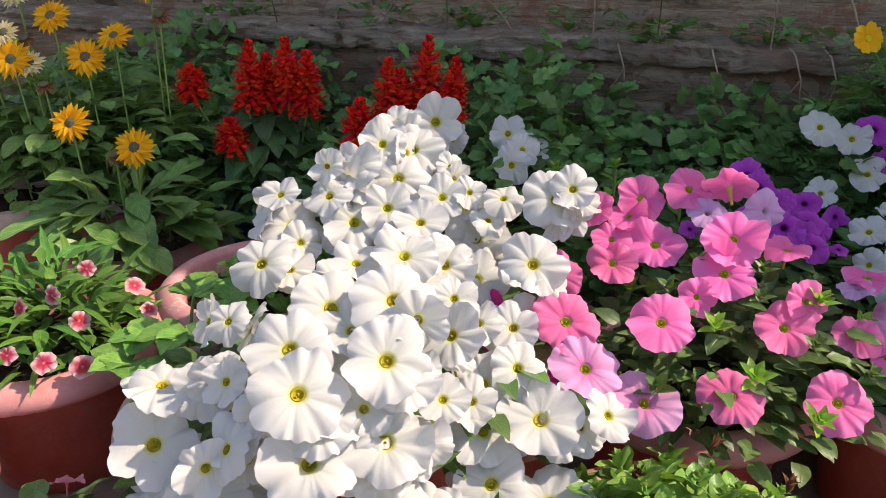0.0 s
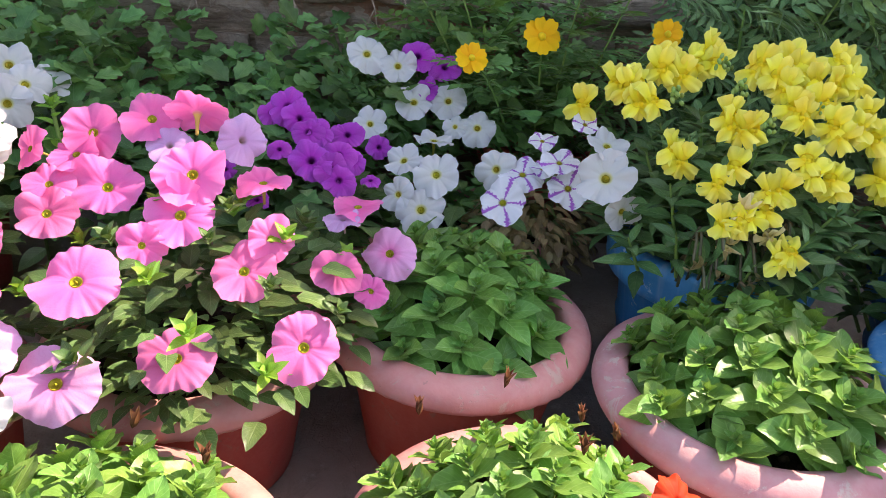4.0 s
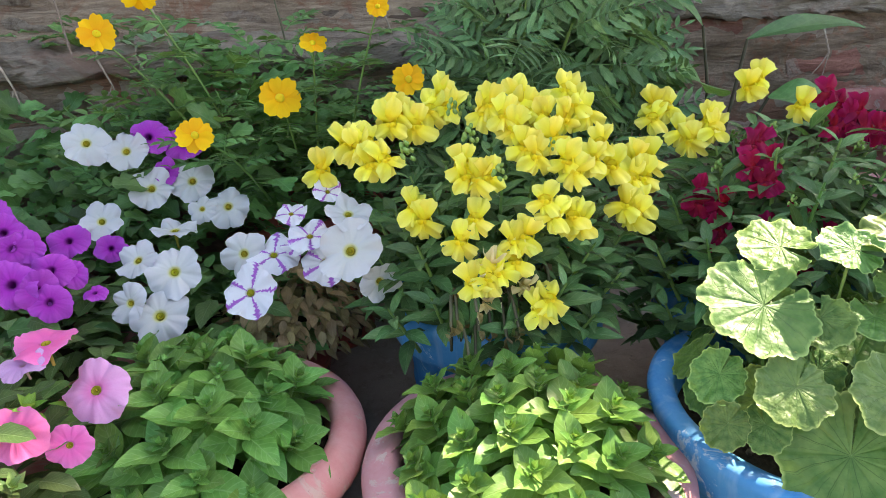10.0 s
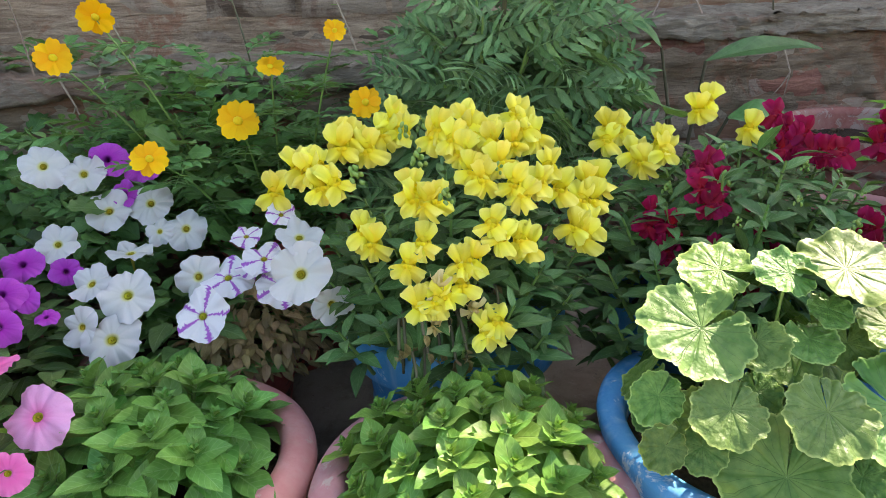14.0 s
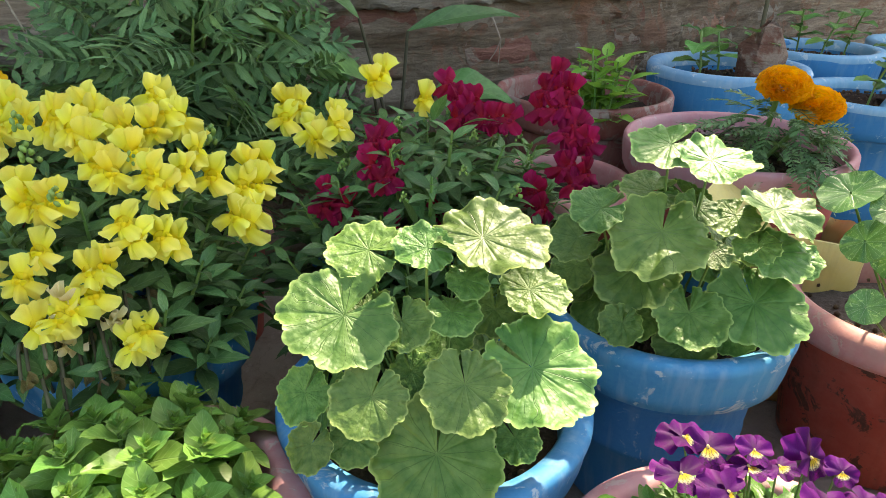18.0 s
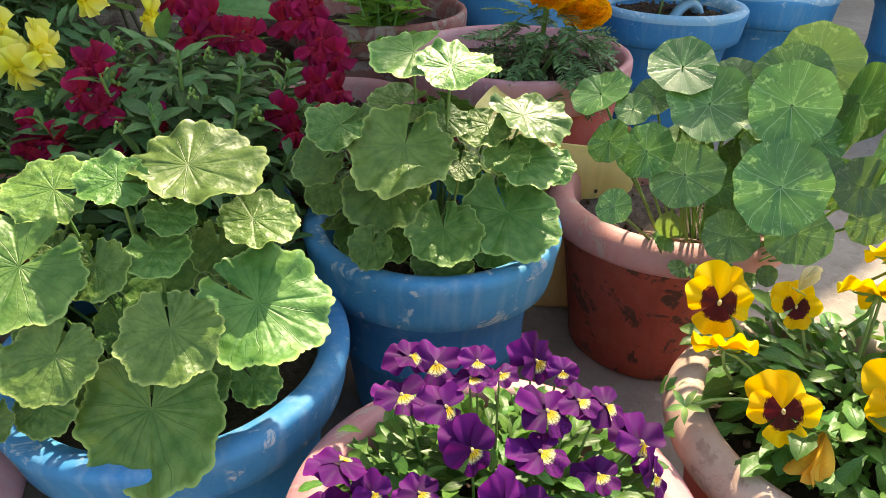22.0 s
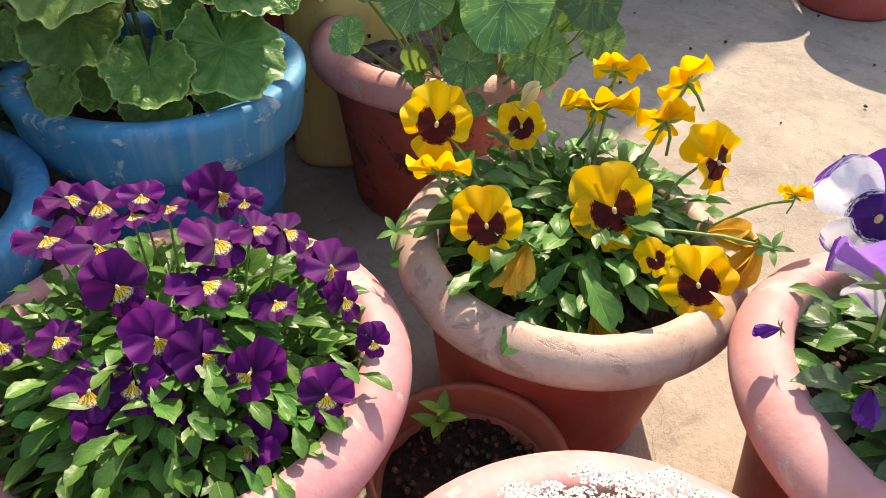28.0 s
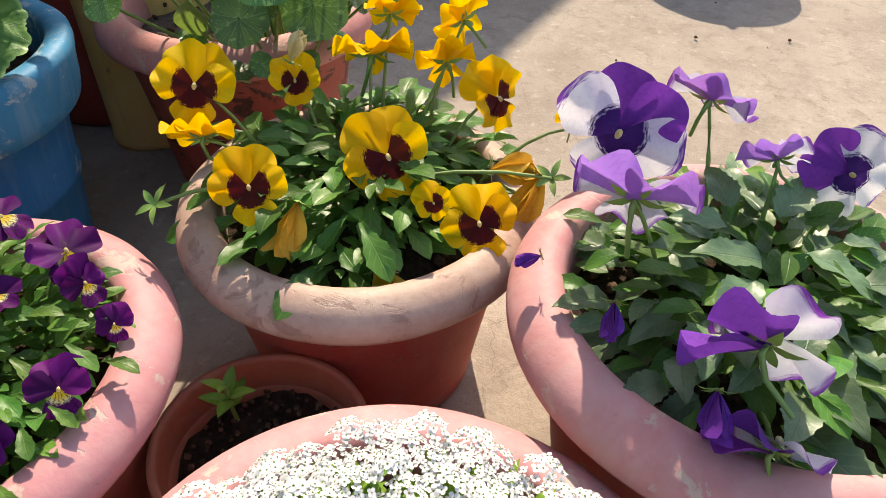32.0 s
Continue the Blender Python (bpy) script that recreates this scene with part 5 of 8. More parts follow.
GER1_ROWS = [
    (1.181, 0.413, 0.415, 0.123, -120, 63, 1.99),
    (1.32, 0.35, 0.468, 0.129, -133, 74, -1.52),
    (1.266, 0.379, 0.467, 0.066, -128, 69, 1.2),
    (1.299, 0.267, 0.355, 0.136, -128, 60, -2.39),
    (1.346, 0.305, 0.412, 0.082, -127, 74, -1.9),
    (1.282, 0.342, 0.438, 0.05, -131, 67, -2.77),
    (1.261, 0.343, 0.409, 0.061, -130, 71, -2.7),
    (1.223, 0.376, 0.404, 0.066, -147, 48, -2.87),
    (1.152, 0.35, 0.365, 0.079, -132, 60, 2.65),
    (1.22, 0.293, 0.367, 0.094, -131, 63, -3.09),
    (1.191, 0.303, 0.296, 0.142, -146, 44, -3.14),
    (1.125, 0.413, 0.355, 0.061, -152, 45, 2.83),
    (1.103, 0.382, 0.323, 0.051, -152, 40, 2.65),
    (1.138, 0.364, 0.318, 0.054, -142, 42, -2.7),
    (1.248, 0.445, 0.451, 0.087, -132, 67, 1.15),
    (1.282, 0.271, 0.273, 0.053, -149, 45, -2.48),
    (1.324, 0.333, 0.387, 0.061, -146, 45, -3.07),
    (1.227, 0.367, 0.344, 0.055, -138, 42, -2.81),
    (1.238, 0.447, 0.387, 0.057, -121, 57, 2.71),
    (1.225, 0.348, 0.317, 0.055, -139, 40, 2.77),
]
GER2_ROWS = [
    (1.522, 0.238, 0.439, 0.131, -148, 67, 2.84),
    (1.52, 0.259, 0.388, 0.111, -164, 47, 3.1),
    (1.532, 0.193, 0.342, 0.095, -152, 57, -3.12),
    (1.586, 0.136, 0.353, 0.125, -152, 62, -2.78),
    (1.621, 0.138, 0.407, 0.092, -147, 69, -2.11),
    (1.62, 0.154, 0.413, 0.061, -166, 67, 3.11),
    (1.553, 0.184, 0.417, 0.046, -153, 62, -3.14),
    (1.639, 0.191, 0.435, 0.072, -149, 67, 2.62),
    (1.657, 0.152, 0.448, 0.107, -97, 73, -2.59),
    (1.592, 0.218, 0.513, 0.105, -146, 74, -1.73),
    (1.606, 0.274, 0.518, 0.103, -148, 74, 1.46),
    (1.495, 0.305, 0.459, 0.07, -158, 62, 2.05),
    (1.497, 0.332, 0.412, 0.072, -173, 48, 2.34),
    (1.602, 0.287, 0.455, 0.08, -147, 69, 1.58),
    (1.53, 0.192, 0.298, 0.078, -164, 45, -3.1),
    (1.607, 0.23, 0.446, 0.061, -151, 57, 3.09),
    (1.524, 0.346, 0.358, 0.061, -163, 40, 2.72),
    (1.464, 0.247, 0.339, 0.056, -168, 40, 3.03),
    (1.59, 0.155, 0.303, 0.063, -167, 40, -2.71),
    (1.664, 0.116, 0.392, 0.064, -129, 57, -2.69),
]
NAST_ROWS = [
    (1.752, -0.044, 0.468, 0.102, -170, 52),
    (1.737, -0.13, 0.485, 0.096, -176, 30),
    (1.682, -0.141, 0.411, 0.102, -177, 28),
    (1.7, -0.039, 0.396, 0.084, -169, 38),
    (1.78, -0.002, 0.499, 0.085, -168, 55),
    (1.753, -0.223, 0.401, 0.067, -158, 30),
    (1.78, -0.246, 0.445, 0.097, 106, 22),
    (1.804, -0.26, 0.458, 0.093, 92, 18),
    (1.796, -0.195, 0.481, 0.095, 117, 22),
    (1.779, -0.124, 0.505, 0.085, -176, 42),
    (1.834, -0.145, 0.512, 0.094, -167, 15),
    (1.835, -0.216, 0.473, 0.093, 118, 18),
    (1.722, -0.173, 0.343, 0.076, -179, 28),
    (1.767, -0.169, 0.44, 0.061, -159, 30),
    (1.706, 0.011, 0.413, 0.07, 169, 35),
    (1.687, 0.053, 0.424, 0.054, 158, 30),
    (1.77, 0.091, 0.453, 0.078, 148, 55),
    (1.684, -0.104, 0.338, 0.063, -174, 40),
    (1.664, 0.03, 0.353, 0.044, 176, 40),
    (1.743, 0.042, 0.449, 0.046, -174, 55),
    (1.811, -0.064, 0.483, 0.064, -162, 50),
    (1.808, -0.197, 0.376, 0.065, 169, 25),
    (1.813, -0.091, 0.376, 0.07, 166, 30),
    (1.744, -0.177, 0.402, 0.065, -169, 20),
    (1.758, -0.243, 0.356, 0.05, -164, 25),
    (1.76, -0.07, 0.368, 0.056, 178, 35),
    (1.794, -0.187, 0.46, 0.058, -160, 20),
    (1.802, 0.029, 0.45, 0.058, 164, 45),
]
BIC_FACE_ROWS = [
    (1.469, -0.477, 0.37, 0.088, 168, 30, -0.35),
    (1.504, -0.666, 0.333, 0.067, 176, 25, 1.22),
]
LILAC_ROWS = [
    (1.437, -0.493, 0.347, 0.094, -15, 28, -0.13),
    (1.556, -0.561, 0.367, 0.079, -38, 38, 0.28),
    (1.516, -0.611, 0.339, 0.057, -5, 30, -0.9),
]
VIOLET_ROWS = [
    (1.328, -0.57, 0.325, 0.088, -20, 18, -0.9),
    (1.285, -0.58, 0.28, 0.074, -28, 30, -0.8),
]
PANSY_ROWS = [
    (1.545, -0.114, 0.333, 0.075, -159, 32, -0.28),
    (1.457, -0.19, 0.294, 0.066, -162, 34, 0.15),
    (1.522, -0.294, 0.294, 0.082, -159, 38, 0.28),
    (1.492, -0.38, 0.254, 0.071, 180, 36, 0.33),
    (1.631, -0.384, 0.302, 0.073, -130, 22, 0.3),
    (1.605, -0.186, 0.315, 0.051, -162, 26, -0.01),
    (1.494, -0.339, 0.27, 0.035, -160, 30, 0.57),
]
PANSY_BACK_ROWS = [
    (1.519, -0.128, 0.306, 0.065, 11, 40, -0.5),
    (1.646, -0.255, 0.339, 0.083, 1, 38, 0.32),
    (1.69, -0.264, 0.36, 0.061, 10, 40, 0.55),
    (1.7, -0.333, 0.353, 0.065, 44, 20, -0.71),
    (1.67, -0.322, 0.322, 0.064, 35, 25, -0.18),
    (1.602, -0.454, 0.303, 0.034, -7, 30, 0.08),
]
PBUD_ROWS = [
    (1.464, -0.228, 0.279, 0.044, 166, -40),
    (1.45, -0.296, 0.226, 0.038, -132, -32),
    (1.564, -0.383, 0.264, 0.042, -92, 10),
    (1.558, -0.431, 0.268, 0.046, 153, -47),
    (1.606, -0.183, 0.334, 0.03, -40, 61),
]
BBUD_ROWS = [
    (1.358, -0.481, 0.307, 0.026, 170, -37),
    (1.292, -0.536, 0.309, 0.029, 176, -31),
    (1.415, -0.431, 0.292, 0.019, 107, -8),
]
VIOLA_ROWS = []
VIOLA_ROWS += [
    (1.256, 0.024, 0.332, 0.037, -134, 57), (1.239, -0.014, 0.311, 0.036, -137, 61), (1.247, -0.043, 0.297, 0.037, -143, 62),
    (1.244, -0.079, 0.295, 0.036, -149, 64), (1.198, 0.014, 0.291, 0.036, -127, 62), (1.214, -0.008, 0.291, 0.036, -133, 63),
    (1.182, 0.106, 0.293, 0.036, -115, 57), (1.156, 0.11, 0.261, 0.036, -110, 60), (1.188, -0.009, 0.271, 0.035, -128, 65),
    (1.36, -0.087, 0.3, 0.042, -160, 57), (1.322, -0.013, 0.334, 0.04, -146, 55), (1.29, -0.02, 0.321, 0.039, -31, 86),
    (1.277, 0.099, 0.339, 0.038, -156, 84), (1.328, 0.094, 0.337, 0.041, -148, 75), (1.319, 0.056, 0.343, 0.035, -111, 78),
]
VIOLA_ROWS += [
    (1.334, 0.035, 0.345, 0.028, -119, 79), (1.376, 0.017, 0.335, 0.037, -126, 58), (1.344, -0.032, 0.336, 0.032, -114, 66),
    (1.354, -0.053, 0.332, 0.035, -110, 65), (1.346, -0.104, 0.283, 0.031, -138, 42), (1.266, -0.124, 0.265, 0.034, -127, 47),
    (1.222, -0.085, 0.247, 0.037, -148, 69), (1.207, 0.112, 0.323, 0.038, -40, 87), (1.217, 0.049, 0.311, 0.029, -176, 74),
    (1.201, 0.08, 0.31, 0.025, -174, 62), (1.31, -0.064, 0.299, 0.032, -113, 89), (1.282, 0.06, 0.339, 0.036, -64, 85),
    (1.316, -0.14, 0.277, 0.022, -120, 30), (1.165, 0.086, 0.266, 0.033, -160, 63), (1.318, 0.114, 0.344, 0.033, -138, 78),
]
VIOLA_ROWS += [
    (1.334, 0.057, 0.35, 0.028, -115, 78), (1.205, -0.045, 0.257, 0.025, -147, 24), (1.211, -0.03, 0.274, 0.02, -130, 15),
    (1.37, -0.009, 0.338, 0.024, -124, 53),
]
CALENDULA_ROWS = [
    (-0.60, 1.30, 0.42, "amber", 280, 40), (-0.73, 1.33, 0.46, "amber", 270, 40), (-0.65, 1.32, 0.40, "rust", 270, 60),
    (-0.76, 1.50, 0.56, "amber", 275, 40), (-0.70, 1.52, 0.60, "amber", 275, 45), (-0.83, 1.53, 0.64, "amber", 270, 45),
    (-0.92, 1.50, 0.61, "ivory", 270, 50), (-0.87, 1.48, 0.55, "ivory", 270, 40), (-0.97, 1.50, 0.63, "orange", 270, 50),
    (-0.90, 1.47, 0.56, "amber", 270, 30), (-0.98, 1.45, 0.52, "ivory", 260, 40), (-0.88, 1.50, 0.60, "rust", 270, 60),
    (-0.84, 1.46, 0.51, "rust", 280, 60), (-1.0, 1.55, 0.66, "amber", 270, 50), (-0.64, 1.60, 0.69, "amber", 270, 50),
    (-0.62, 1.58, 0.64, "rust", 270, 40), (-0.91, 1.56, 0.68, "ivory", 270, 50), (-1.02, 1.48, 0.58, "rust", 270, 40),
]
SALVIA_LEFT = [(-0.44, 1.55, 0.43, 0.15), (-0.35, 1.57, 0.44, 0.15), (-0.31, 1.56, 0.43, 0.13), (-0.41, 1.57, 0.44, 0.11), (-0.47, 1.50, 0.36, 0.06), (-0.58, 1.60, 0.46, 0.06)]
SALVIA_RIGHT = [(-0.11, 1.37, 0.44, 0.13), (-0.04, 1.39, 0.46, 0.15), (0.01, 1.38, 0.44, 0.13), (-0.17, 1.33, 0.41, 0.09), (-0.07, 1.38, 0.43, 0.12)]


# ---- ground ----
def ground_mesh():
    c = np.concatenate([[-40, -15, -6], np.linspace(-2.5, 6, 120), [9, 18, 40]])
    d = np.concatenate([[-40, -15, -6], np.linspace(-2.5, 3.0, 80), [6, 15, 40]])
    x, y = np.meshgrid(c, d, indexing="ij")
    z = 0.0022 * np.sin(3.1 * x + 1) * np.cos(2.7 * y) + 0.0012 * rng.uniform(-1, 1, x.shape)
    z -= 0.0025
    return one("ground", sheet(np.stack([x, y, z], -1)[:, ::-1], np.stack([x, y], -1)), M["ground"])


ground = new("ground", ground_mesh())
tagged(ground, "sunlit beige concrete yard floor with stains and grit", "ground", kind="structure")

# ---- the old garden wall: a low brick face with a cement ledge, and a taller wall behind it, its unseen top added for shade ----
WALL_DIR = Vector((0.922, -0.387, 0))
WALL_OUT = Vector((-0.387, -0.922, 0))
WALL_ORIGIN = Vector((0.0, 1.88, 0))
BEND = 2.82


def wall_point(s, out=0.0, z=0.0, straight=False):
    """A point s metres along the wall's foot, out metres in front of its face; the tall wall behind runs on straight."""
    if straight or s <= BEND:
        p, o = WALL_ORIGIN + WALL_DIR * s, WALL_OUT
    else:
        p, o = WALL_ORIGIN + WALL_DIR * BEND + Vector((0.997, -0.08, 0)) * (s - BEND), Vector((-0.08, -0.997, 0))
    return p + o * out + Vector((0, 0, z))


def wall_turn(s):
    d = WALL_DIR if s <= BEND else Vector((0.997, -0.08, 0))
    return math.degrees(math.atan2(d.y, d.x))


def ledge_rise(s):
    """The ledge steps up where the wall was mended."""
    q = min(1.0, max(0.0, (s - 1.35) / 0.6))
    return 0.075 * q * q * (3 - 2 * q)


def slab_along(name, s0, s1, outs_zs, mat, step=0.06, rough=0.006, rise=0.0, straight=False):
    """A ragged bar along the wall, its section given as (out, z) pairs."""
    ss = np.arange(s0, s1 + step, step)
    p = []
    for s in ss:
        row = []
        for i, (o, z) in enumerate(outs_zs):
            k = noise.noise((s * 2.3, i * 0.4, 0.5)) * 1.1 + noise.noise((s * 9.0, i * 0.9, 2.0)) + noise.noise((s * 31.0, i * 1.7, 4.0)) + rnd(-0.6, 0.6)
            j = noise.noise((s * 2.9, i * 0.4, 7.5)) * 1.0 + noise.noise((s * 11.0, i * 0.9, 5.0)) + rnd(-0.5, 0.5)
            row.append(list(wall_point(s, o + rough * k, z + rough * 0.8 * j + rise * ledge_rise(s), straight)))
        p.append(row)
    p = np.array(p)
    uv = np.stack(np.broadcast_arrays(ss[:, None], np.linspace(0, 1, len(outs_zs))[None, :]), -1)
    return one(name, sheet(p[:, ::-1], uv), M[mat])


def brick_mesh(l=0.215, h=0.066, d=0.10):
    x, z = np.meshgrid(np.linspace(-l / 2, l / 2, 7), np.linspace(-h / 2, h / 2, 4), indexing="ij")
    rim = np.maximum(np.abs(x) / (l / 2), np.abs(z) / (h / 2))
    y = -0.012 + 0.012 * rim ** 6 + rng.uniform(-0.005, 0.005, x.shape)
    front = np.stack([x + rng.uniform(-0.003, 0.003, x.shape), y, z + rng.uniform(-0.003, 0.003, x.shape)], -1)
    s = Soup().add(sheet(front, np.stack([x, z], -1)))
    edge = np.concatenate([front[:, 0], front[-1, 1:], front[-2::-1, -1], front[0, -2:0:-1]])
    back = edge * np.array([0.98, 0, 0.97]) + np.array([0, d, 0])
    s.add(sheet(np.stack([back, edge]), np.zeros((2, len(edge), 2)), True))
    return s


wall = thing("wall_low", (0, 1.88, 0), "low weathered brick garden wall with crumbling joints", "wall", kind="structure")
part("mortar", slab_along("mortar", -3.0, BEND + 1.35, [(-0.2, 0.0)] + [(0.0, 0.02 * i) for i in range(28)] + [(-0.2, 0.545)], "mortar", 0.02, 0.015, 1.0), wall)
part("coping", slab_along("coping", -3.0, BEND + 1.3, [(-0.45, 0.50), (-0.02, 0.512), (0.014, 0.514), (0.018, 0.524), (0.016, 0.536), (0.017, 0.548), (0.012, 0.561), (-0.004, 0.565), (-0.03, 0.566), (-0.07, 0.569), (-0.12, 0.57), (-0.17, 0.568), (-0.21, 0.548), (-0.30, 0.54), (-0.45, 0.53)], "coping", 0.016, 0.013, 1.0), wall, None, "grey cement ledge, chipped along its edge")
back_wall = thing("wall_back", (0, 2.3, 0), "weathered brick wall behind the ledge, its unseen upper part added to cast shade", "wall", kind="structure")
part("mortar", slab_along("back_mortar", -4.0, 11.0, [(-0.412, 0.0), (-0.41, 0.25), (-0.41, 0.45)] + [(-0.408, 0.50 + 0.03 * i) for i in range(20)] + [(-0.42, BACK_TOP), (-0.62, BACK_TOP), (-0.62, 0.0)], "mortar", 0.05, 0.009, 0.0, True), back_wall)
# unseen extra height, added only to shade the pots further right
part("raised_wall", slab_along("raised_wall", 4.05, 11.0, [(-0.42, BACK_TOP - 0.02), (-0.42, BACK_TOP + 0.20), (-0.62, BACK_TOP + 0.20), (-0.62, BACK_TOP - 0.02)], "mortar", 0.12, 0.006, 0.0, True), back_wall)

# ---- yard beyond: plain walls that close the place ----
side = thing("wall_yard", (-6, -6, 0), "plain plastered yard wall", "wall", kind="structure")
for (ax, ay), (bx, by) in (((-7, 4.5), (-7, -7)), ((-7, -7), (12, -7)), ((12, -7), (12, 1.5))):
    q = Soup()
    corner = np.array([[(ax, ay, 0), (bx, by, 0)], [(ax, ay, 1.6), (bx, by, 1.6)], [(ax * 1.03, ay * 1.03, 1.6), (bx * 1.03, by * 1.03, 1.6)], [(ax * 1.03, ay * 1.03, 0), (bx * 1.03, by * 1.03, 0)]], float)
    q.add(sheet(corner, np.zeros((4, 2, 2))))
    part("wall_panel", q.mesh("yard_wall", M["coping"], False), side)

# ---- leaf kinds ----
LEAF = {
    "petunia": variants("leaf", "leaf_petunia", lambda: leaf(0.05, 0.028, "ovate", 7, 4, 0.2, rnd(0.2, 0.9), 0, 0, 0, 0.06)),
    "phlox": variants("leaf", "leaf_phlox", lambda: leaf(0.056, 0.034, "ovate", 8, 4, 0.32, rnd(0.0, 0.45), rnd(-0.2, 0.2), 0, 0, 0.03), 5),
    "phlox_pale": variants("leaf", "leaf_phlox_pale", lambda: leaf(0.046, 0.032, "ovate", 8, 4, 0.32, rnd(0.0, 0.5), rnd(-0.3, 0.3), 0, 0, 0.05), 5),
    "snap": variants("leaf", "leaf_snap", lambda: leaf(0.054, 0.018, "lance", 7, 2, 0.35, rnd(0.1, 0.8), rnd(-0.4, 0.4))),
    "salvia": variants("leaf", "leaf_dark", lambda: leaf(0.085, 0.048, "ovate", 16, 4, 0.25, rnd(0.5, 1.2), 0, 1, 0.04, 0.03)),
    "calendula": variants("leaf", "leaf_calendula", lambda: leaf(0.10, 0.036, "spoon", 9, 4, 0.25, rnd(0.3, 1.1), rnd(-0.3, 0.3), 0, 0, 0.05)),
    "pansy": variants("leaf", "leaf_pansy", lambda: leaf(0.042, 0.017, "spoon", 10, 4, 0.3, rnd(0.2, 0.9), rnd(-0.3, 0.3), 1, 0.07, 0.05)),
    "pansy_big": variants("leaf", "leaf_grey", lambda: leaf(0.068, 0.034, "ovate", 16, 4, 0.3, rnd(0.2, 0.9), rnd(-0.3, 0.3), 1, 0.06, 0.07)),
    "bed": variants("leaf", "leaf_bed", lambda: leaf(0.055, 0.046, "ovate", 14, 4, 0.2, rnd(0.2, 0.9), 0, 0, 0, 0.04, 3, 0.34)),
    "bright": variants("leaf", "leaf_bright", lambda: leaf(0.05, 0.022, "ovate", 8, 4, 0.3, rnd(0.1, 0.6))),
    "dianthus": variants("leaf", "leaf_pansy", lambda: leaf(0.075, 0.012, "lance", 7, 2, 0.4, rnd(0.2, 0.9), rnd(-0.4, 0.4))),
    "strawberry": variants("leaf", "leaf_phlox", lambda: leaf(0.07, 0.058, "ovate", 18, 4, 0.25, rnd(0.2, 0.6), 0, 1, 0.06, 0.03)),
    "dead": variants("leaf", "leaf_dead", lambda: leaf(0.035, 0.014, "ovate", 6, 2, 0.9, rnd(1.0, 2.2), rnd(-1, 1), 0, 0, 0.15)),
    "marigold": [feather_leaf(rnd(0.12, 0.15), 6, 0.36, 0.135).mesh("leaf", M["leaf_marigold"]) for _ in range(4)],
    "cosmos": [feather_leaf(0.09, 4, 0.42, 0.17, False).mesh("leaf", M["leaf_bed"]) for _ in range(4)],
    "tagetes": [feather_leaf(0.075, 6, 0.34, 0.17).mesh("leaf", M["leaf_marigold"]) for _ in range(3)],
}
PIECE = {
    "petunia": [leaf(0.045, 0.025, "ovate", 5, 2, 0.2, 0.5) for _ in range(3)],
    "snap": [leaf(0.052, 0.017, "lance", 5, 2, 0.35, rnd(0.2, 0.9)) for _ in range(3)],
    "bed": [leaf(0.055, 0.046, "ovate", 14, 4, 0.2, rnd(0.2, 0.8), 0, 0, 0, 0.04, 3, 0.34) for _ in range(4)],
    "broad": [leaf(0.07, 0.036, "ovate", 7, 4, 0.25, rnd(0.3, 1.0)) for _ in range(3)],
    "small": [leaf(0.024, 0.012, "ovate", 5, 2, 0.25, 0.4) for _ in range(3)],
    "blade": [leaf(0.022, 0.005, "lance", 4, 2, 0.3, 0.4) for _ in range(3)],
}


def shoot_tip(mat, n=9, size=0.016):
    s = Soup()
    for i in range(n):
        s.add(leaf(size * (1.1 - 0.06 * i), size * 0.45, "ovate", 5, 2, 0.5, 0.3), pose(0, 0, 0.0012 * i, 25 + 6.5 * i, 0, i * 137.5))
    return s.mesh("shoot_tip", M[mat])


TIPS = {"phlox": shoot_tip("leaf_phlox"), "phlox_pale": shoot_tip("leaf_phlox_pale"), "petunia": shoot_tip("leaf_petunia", 8, 0.02), "bright": shoot_tip("leaf_bright", 8, 0.02)}


def shoots(parent, kind, centre, radius, height, z0, count, leaves=8, size=1.0, rim_over=1.0):
    """A cushion of leafy shoots: each a whorl of leaves that narrow towards a tight tip."""
    for i in range(count):
        q = math.sqrt((i + 0.5) / count)
        a = i * 2.39996 + 0.4
        p = Vector((centre[0] + radius * q * math.cos(a), centre[1] + radius * q * math.sin(a), z0 + height * (1 - 0.85 * q ** 2.2) + rnd(-0.012, 0.012)))
        axis = Vector((math.cos(a) * q * 0.65, math.sin(a) * q * 0.65, 1)).normalized()
        x = axis.cross(Vector((0.2, 0.5, 0.1))).normalized()
        y = axis.cross(x)
        part("stem", one("stem", tube([p - axis * 0.07, p - axis * 0.03, p], [0.003, 0.0028, 0.002]), M["stem"]), parent)
        for k in range(leaves):
            b = k * 2.2 + rnd(-0.3, 0.3)
            lift = 0.12 + 0.95 * (k / leaves) ** 1.5 + rnd(-0.15, 0.15)
            d = (x * math.cos(b) + y * math.sin(b)) * math.cos(lift) + axis * math.sin(lift)
            part("leaf", pick(LEAF[kind]), parent, along(p - axis * (0.028 * (1 - k / leaves)), d, axis, size * rnd(0.85, 1.15) * (1.1 - 0.5 * k / leaves), rnd(-0.25, 0.25)))
        part("shoot_tip", TIPS[kind], parent, axes(p, axis, scale=size, spin=rnd(0, 6)), kind="stuff")


